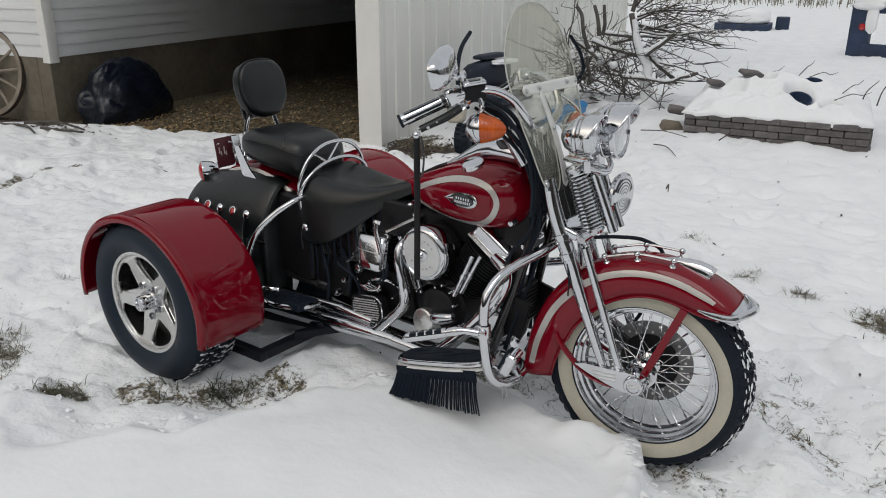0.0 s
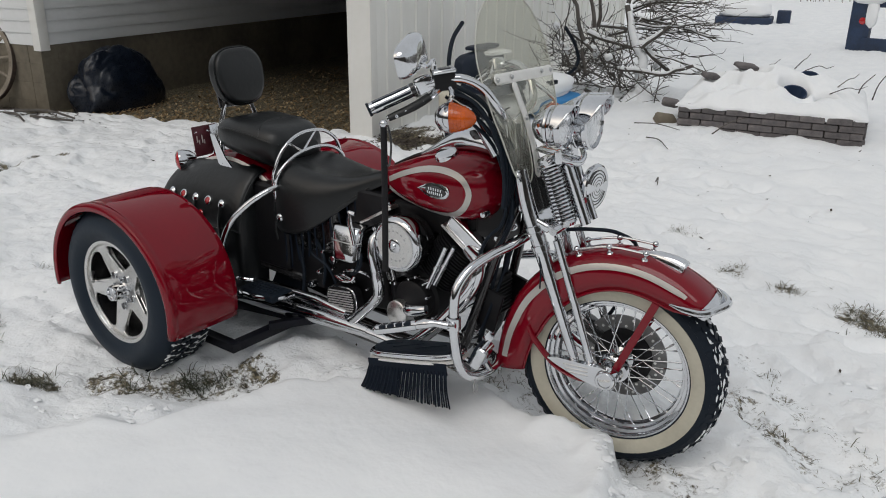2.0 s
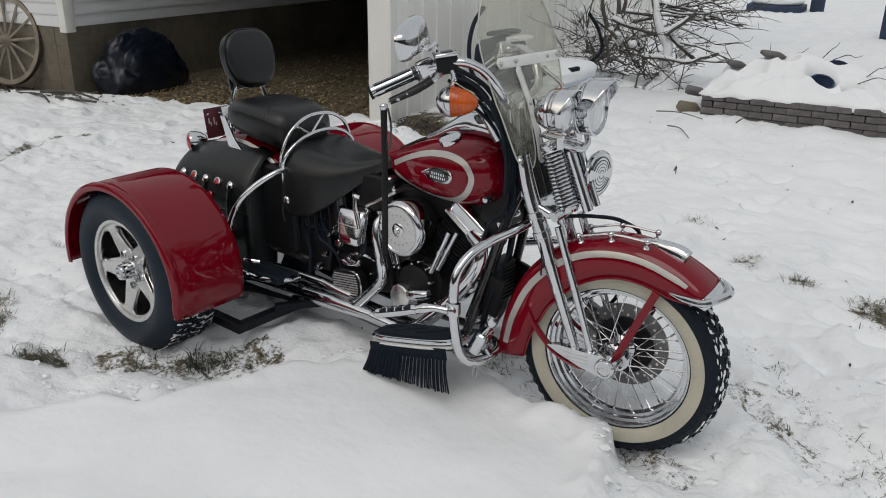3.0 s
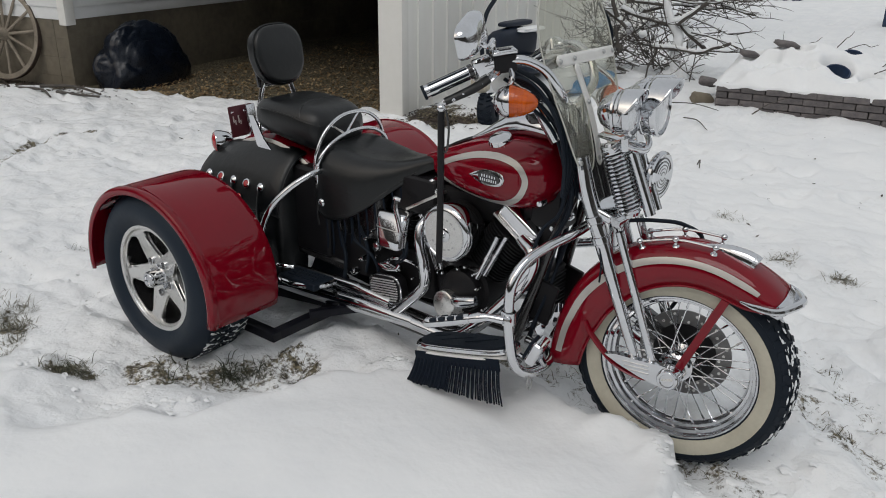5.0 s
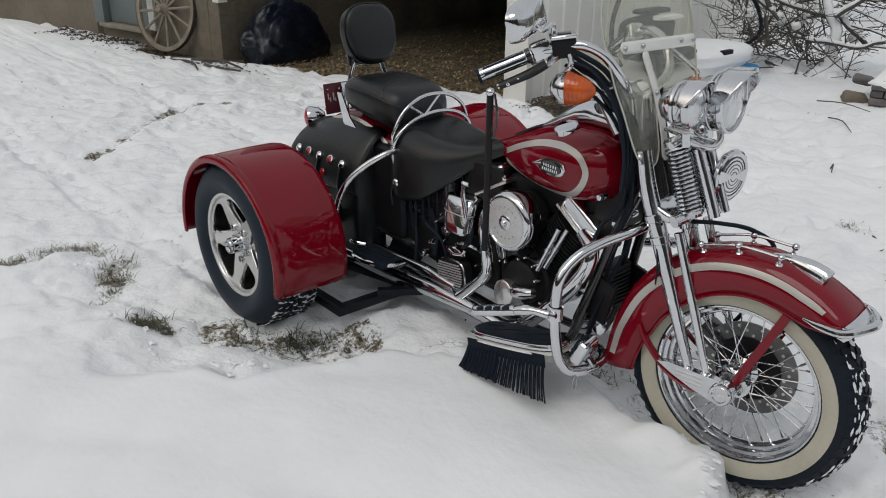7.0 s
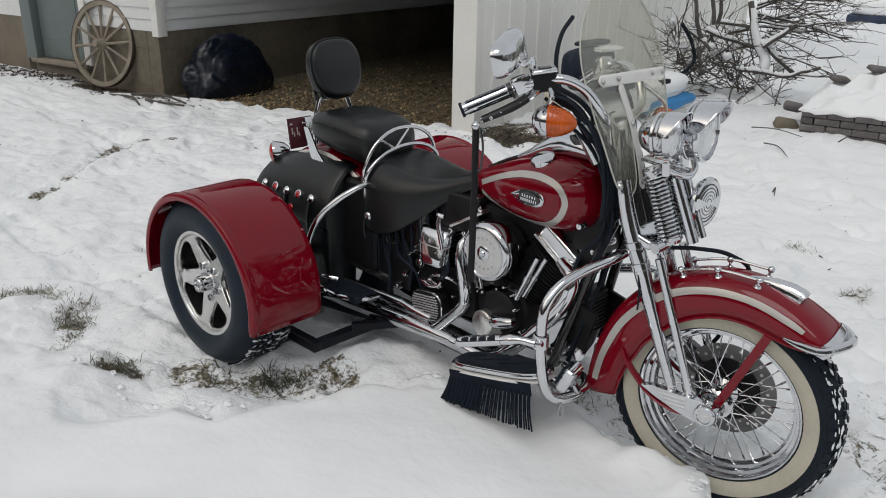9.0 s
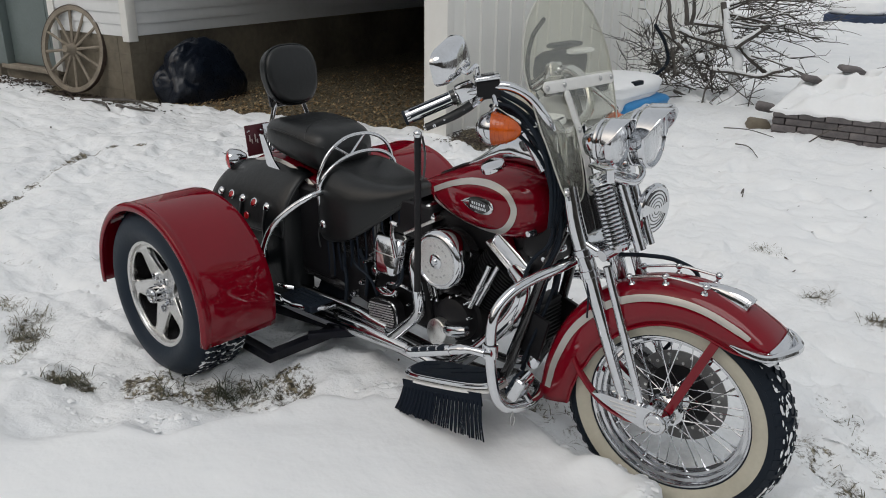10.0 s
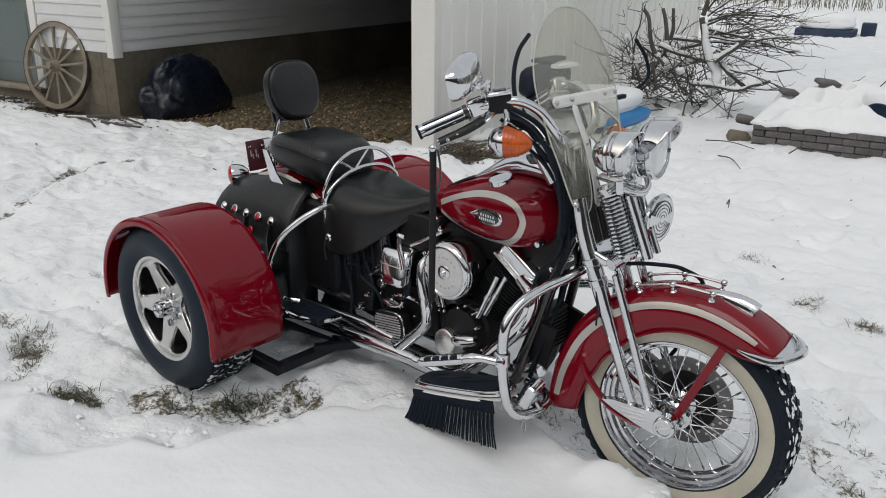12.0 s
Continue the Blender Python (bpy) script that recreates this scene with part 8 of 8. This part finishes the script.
part("inner_post", box(B(), (0.10, 0.10, 0.7), (0.62, 0, 0.45), bevel=0.01), BLUEPAINT, truck)
part("side_lamp", lathe(B(), [(0.0, 0.03), (0.05, 0.02), (0.06, 0.0), (0.0, 0.0)], (0.06, -0.07, 0.52), (0, -1, 0), 16), REDLENS, truck, "red side lamp")
part("snow_cap", soft_block(B(), (0.12, 0, 0.90), (0.50, 0.3, 0.24), 0.7, 20, 8, 0.2, 4.0), SNOW, truck, "snow cap")
part("snow_hang", soft_block(B(), (0.2, -0.08, 0.66), (0.18, 0.08, 0.5), 0.7, 16, 8, 0.2, 7.0), SNOW, truck, "snow stuck to the post")
part("wheel", lathe(B(), [(0.1, -0.08), (0.26, -0.08), (0.29, -0.04), (0.29, 0.04), (0.26, 0.08), (0.1, 0.08)], (1.4, -0.02, 0.28), (0, 1, 0), 28, closed=True), RUBBER, truck)
weeds = B()
rnd = random.Random(3)
for k in range(1100):
    x, y = rnd.uniform(-16, 12), rnd.uniform(28.5, 33)
    h, w = rnd.uniform(0.5, 1.5), rnd.uniform(0.006, 0.014)
    lx, ly = rnd.uniform(-0.15, 0.15), rnd.uniform(-0.1, 0.1)
    a, c, e = weeds.verts.new((x - w, y, 0)), weeds.verts.new((x + w, y, 0)), weeds.verts.new((x + lx, y + ly, h))
    weeds.faces.new((a, c, e))
tagged(part("field_weeds", weeds, STRAW), "tall dry weeds along the far edge of the yard", "weeds", kind="stuff")
# unseen ring of trees, added only to darken reflections near the horizon
woods = B()
for k in range(2600):
    a, R = rnd.uniform(0, 2 * math.pi), rnd.uniform(45, 100)
    x, y = R * math.cos(a), R * math.sin(a)
    h, w = rnd.uniform(6, 13), rnd.uniform(0.15, 0.35)
    t = V(-math.sin(a), math.cos(a), 0)
    base = V(x, y, -0.3)
    v0, v1, v2 = woods.verts.new(base - t * w), woods.verts.new(base + t * w), woods.verts.new(base + V(0, 0, h))
    woods.faces.new((v0, v1, v2))
    for q in range(9):
        z = h * rnd.uniform(0.3, 0.9)
        b0 = base + V(0, 0, z)
        tipv = b0 + t * rnd.uniform(-2.4, 2.4) + V(0, 0, rnd.uniform(0.8, 2.4))
        woods.faces.new((woods.verts.new(b0), woods.verts.new(b0 + V(0, 0, 0.2)), woods.verts.new(tipv)))
# nearer unseen trees behind the camera, added for more contrast in the chrome
for k in range(1500):
    a, R = rnd.uniform(-2.9, 0.15), rnd.uniform(24, 44)
    x, y = R * math.cos(a), R * math.sin(a) - 6
    h, w = rnd.uniform(8, 15), rnd.uniform(0.10, 0.28)
    t = V(-math.sin(a), math.cos(a), 0)
    base = V(x, y, -0.3)
    woods.faces.new((woods.verts.new(base - t * w), woods.verts.new(base + t * w), woods.verts.new(base + V(0, 0, h))))
    for q in range(10):
        b0 = base + V(0, 0, h * rnd.uniform(0.15, 0.9))
        woods.faces.new((woods.verts.new(b0), woods.verts.new(b0 + V(0, 0, 0.16)), woods.verts.new(b0 + t * rnd.uniform(-2.2, 2.2) + V(0, 0, rnd.uniform(0.6, 2.2)))))
tagged(part("far_woods", woods, BARK), "unseen bare woods added for dark reflections in chrome and paint", "woods", kind="stuff")

# ---- loose stuff on the ground ----
rnd = random.Random(21)
litter = B()
for k in range(5200):
    u, v = rnd.random(), rnd.random() ** 1.7
    x = SHED_A[0] + (SHED_C[0] - SHED_A[0]) * u - 0.5 * v + rnd.gauss(0, 0.05)
    y = SHED_A[1] + (SHED_C[1] - SHED_A[1]) * u + 4.2 * v + rnd.gauss(0, 0.10)
    s = rnd.uniform(0.008, 0.024)
    m = pose(x, y, 0.002 + rnd.uniform(0, 0.02), rnd.uniform(-35, 35), rnd.uniform(-35, 35), rnd.uniform(0, 360))
    vs = [litter.verts.new(m @ V(a * s, c * s, d * s)) for a, c, d in ((-1, 0, 0.1), (-0.2, -0.55, 0), (1, 0, 0.2), (-0.2, 0.55, 0))]
    litter.faces.new(vs)
tagged(part("leaf_litter", litter, LEAF, sharp=180), "fallen brown leaves on the earth floor of the carport", "leaf litter", kind="stuff")
pale = B()
for k in range(1700):
    u, v = rnd.random(), rnd.random() ** 1.5
    x = SHED_A[0] + (SHED_C[0] - SHED_A[0]) * u - 0.5 * v
    y = SHED_A[1] + (SHED_C[1] - SHED_A[1]) * u + 3.6 * v
    s = rnd.uniform(0.008, 0.026)
    m = pose(x, y, 0.012 + rnd.uniform(0, 0.015), rnd.uniform(-40, 40), rnd.uniform(-40, 40), rnd.uniform(0, 360))
    pale.faces.new([pale.verts.new(m @ V(a * s, c * s, 0)) for a, c in ((-1, 0), (-0.2, -0.5), (1, 0), (-0.2, 0.5))])
tagged(part("pale_litter", pale, material("pale_dry_leaf", (0.44, 0.35, 0.20), 0.8, 0.0, var=1.0, scale=3, dark=(0.22, 0.16, 0.085)), sharp=180), "pale dry leaves and chaff on the carport floor", "leaf litter", kind="stuff")

dirt = B()
bits = []
for k in range(2000):
    if k < 900:
        s, o = rnd.uniform(0.15, 3.2), abs(rnd.gauss(0, 0.16))
        a0 = radians(10.8)
        bits.append((-5.30 - s * math.cos(a0) + o * math.sin(a0), 1.93 - s * math.sin(a0) - o * math.cos(a0), rnd.uniform(0.012, 0.035)))
    elif k < 1050:
        bits.append((-1.68 + rnd.gauss(0, 0.2), 3.2 + rnd.gauss(0, 0.2), rnd.uniform(0.01, 0.03)))
    elif k >= 1500:
        bits.append((-1.62 + rnd.gauss(0, 0.16), 3.12 + rnd.gauss(0, 0.16), rnd.uniform(0.008, 0.024)))
    elif k < 1150:
        bits.append((-5.0 + rnd.gauss(0, 0.4), 1.75 + rnd.gauss(0, 0.12), rnd.uniform(0.01, 0.03)))
    else:
        bits.append((rnd.uniform(-6.5, 3.5), rnd.uniform(-0.3, 6.0), abs(rnd.gauss(0, 0.008)) + 0.003))
for (x, y, s), z in zip(bits, ground_heights(bits)):
    m = pose(x, y, z + 0.006, rnd.uniform(-30, 30), rnd.uniform(-30, 30), rnd.uniform(0, 360))
    dirt.faces.new([dirt.verts.new(m @ V(a * s, c * s, d * s)) for a, c, d in ((-1, 0, 0.15), (-0.2, -0.45, 0), (1.2, 0, 0.25), (-0.2, 0.45, 0))])
tagged(part("leaf_crumbs", dirt, material("wet_dark_leaves", (0.075, 0.055, 0.042), 0.7, 0.0, var=1.0, scale=3, dark=(0.028, 0.022, 0.02)), sharp=180), "dark wet leaves and bits scattered over the snow", "leaf litter", kind="stuff")
grass = B()
blades = []
for line, width, depth, much in TRACKS:
    if much > 0.35 and line[0][0] > -1.5:
        for a, c in zip(line, line[1:]):
            L = math.hypot(c[0] - a[0], c[1] - a[1])
            for k in range(int(L * (900 if a[0] < 1.8 else 420) * (much - 0.2))):
                f = rnd.random()
                blades.append((a[0] + (c[0] - a[0]) * f + rnd.gauss(0, width * 0.5), a[1] + (c[1] - a[1]) * f + rnd.gauss(0, width * 0.5)))
for x, y, r, much in SPOTS[:19]:
    for k in range(int(170 * (much / 0.5) * r / 0.1)):
        blades.append((x + rnd.gauss(0, r * 0.5), y + rnd.gauss(0, r * 0.5)))
bx, by = np.array([[b[0] for b in blades]]), np.array([[b[1] for b in blades]])
bz, bb, _ = ground_shape(bx, by)
for (x, y), z, bare in zip(blades, bz[0], bb[0]):
    if bare < 0.2:
        continue
    a = rnd.uniform(0, 2 * math.pi)
    L, w = rnd.uniform(0.012, 0.042), rnd.uniform(0.0008, 0.0018)
    up = rnd.uniform(0.1, 0.8)
    d, n = V(math.cos(a), math.sin(a), 0), V(-math.sin(a), math.cos(a), 0)
    p = V(x, y, z - 0.002)
    q = p + d * L * 0.6 + V(0, 0, L * up)
    e = p + d * L * 1.2 + V(0, 0, L * up * 1.1)
    vs = [grass.verts.new(v) for v in (p - n * w, p + n * w, q + n * w * 0.8, q - n * w * 0.8)]
    grass.faces.new(vs)
    grass.faces.new((vs[3], vs[2], grass.verts.new(e)))
tagged(part("grass_blades", grass, STRAW, sharp=180), "flattened winter grass showing through the snow", "grass", kind="stuff")
tufts = B()
for x, y, r, count in ((0.33, -0.63, 0.045, 170), (0.39, -0.55, 0.04, 60), (0.20, -0.76, 0.06, 35), (-0.12, -1.02, 0.045, 70), (-0.04, -0.99, 0.03, 25), (-0.60, -0.97, 0.05, 25), (2.3, 1.55, 0.09, 60)):
    roots = [(x + rnd.gauss(0, r * 0.7), y + rnd.gauss(0, r * 0.7)) for k in range(count)]
    for (bx0, by0), z0 in zip(roots, ground_heights(roots)):
        a, L, w = rnd.uniform(0, 2 * math.pi), rnd.uniform(0.025, 0.065), rnd.uniform(0.0010, 0.0022)
        d, n = V(math.cos(a), math.sin(a), 0), V(-math.sin(a), math.cos(a), 0)
        p = V(bx0, by0, z0 - 0.004)
        q = p + d * L * 0.45 + V(0, 0, L * rnd.uniform(0.25, 0.6))
        e = q + d * L * 0.55 + V(0, 0, L * rnd.uniform(-0.15, 0.2))
        vs = [tufts.verts.new(v) for v in (p - n * w, p + n * w, q + n * w * 0.8, q - n * w * 0.8)]
        tufts.faces.new(vs)
        tufts.faces.new((vs[3], vs[2], tufts.verts.new(e)))
tagged(part("grass_tufts", tufts, GRASS, sharp=180), "dark green and brown grass tufts in the bare patches", "grass", kind="stuff")
crumbs = B()
spots = []
for a, c in zip(BANK[2:-3], BANK[3:-3]):
    for k in range(13):
        f = rnd.random()
        spots.append((a[0] + (c[0] - a[0]) * f + rnd.gauss(0, 0.03), a[1] + (c[1] - a[1]) * f + abs(rnd.gauss(0, 0.05)) - 0.02))
for k in range(30):
    spots.append((rnd.uniform(-1.4, 0.0), rnd.uniform(-1.15, -0.5)))
for k in range(160):
    spots.append((rnd.uniform(1.9, 2.9), rnd.uniform(-0.2, 0.9)))
sx, sy = np.array([[b[0] for b in spots]]), np.array([[b[1] for b in spots]])
sz = ground_shape(sx, sy)[0]
for (x, y), z in zip(spots, sz[0]):
    r = min(0.030 if y > -0.45 or x > 0.1 else 0.012, abs(rnd.gauss(0.003, 0.006)) + 0.002)
    g = bmesh.ops.create_icosphere(crumbs, subdivisions=2, radius=1)
    k = rnd.uniform(0, 50)
    for v in g["verts"]:
        q = v.co * r * (1 + 1.1 * noise.noise(v.co * 1.9 + V(k, 0, 0)))
        v.co = V(x + q.x * 1.5, y + q.y, z + q.z * 0.42)
tagged(part("snow_crumbs", crumbs, SNOW, sharp=80), "loose crumbs of snow along the tracks", "snow", kind="stuff")
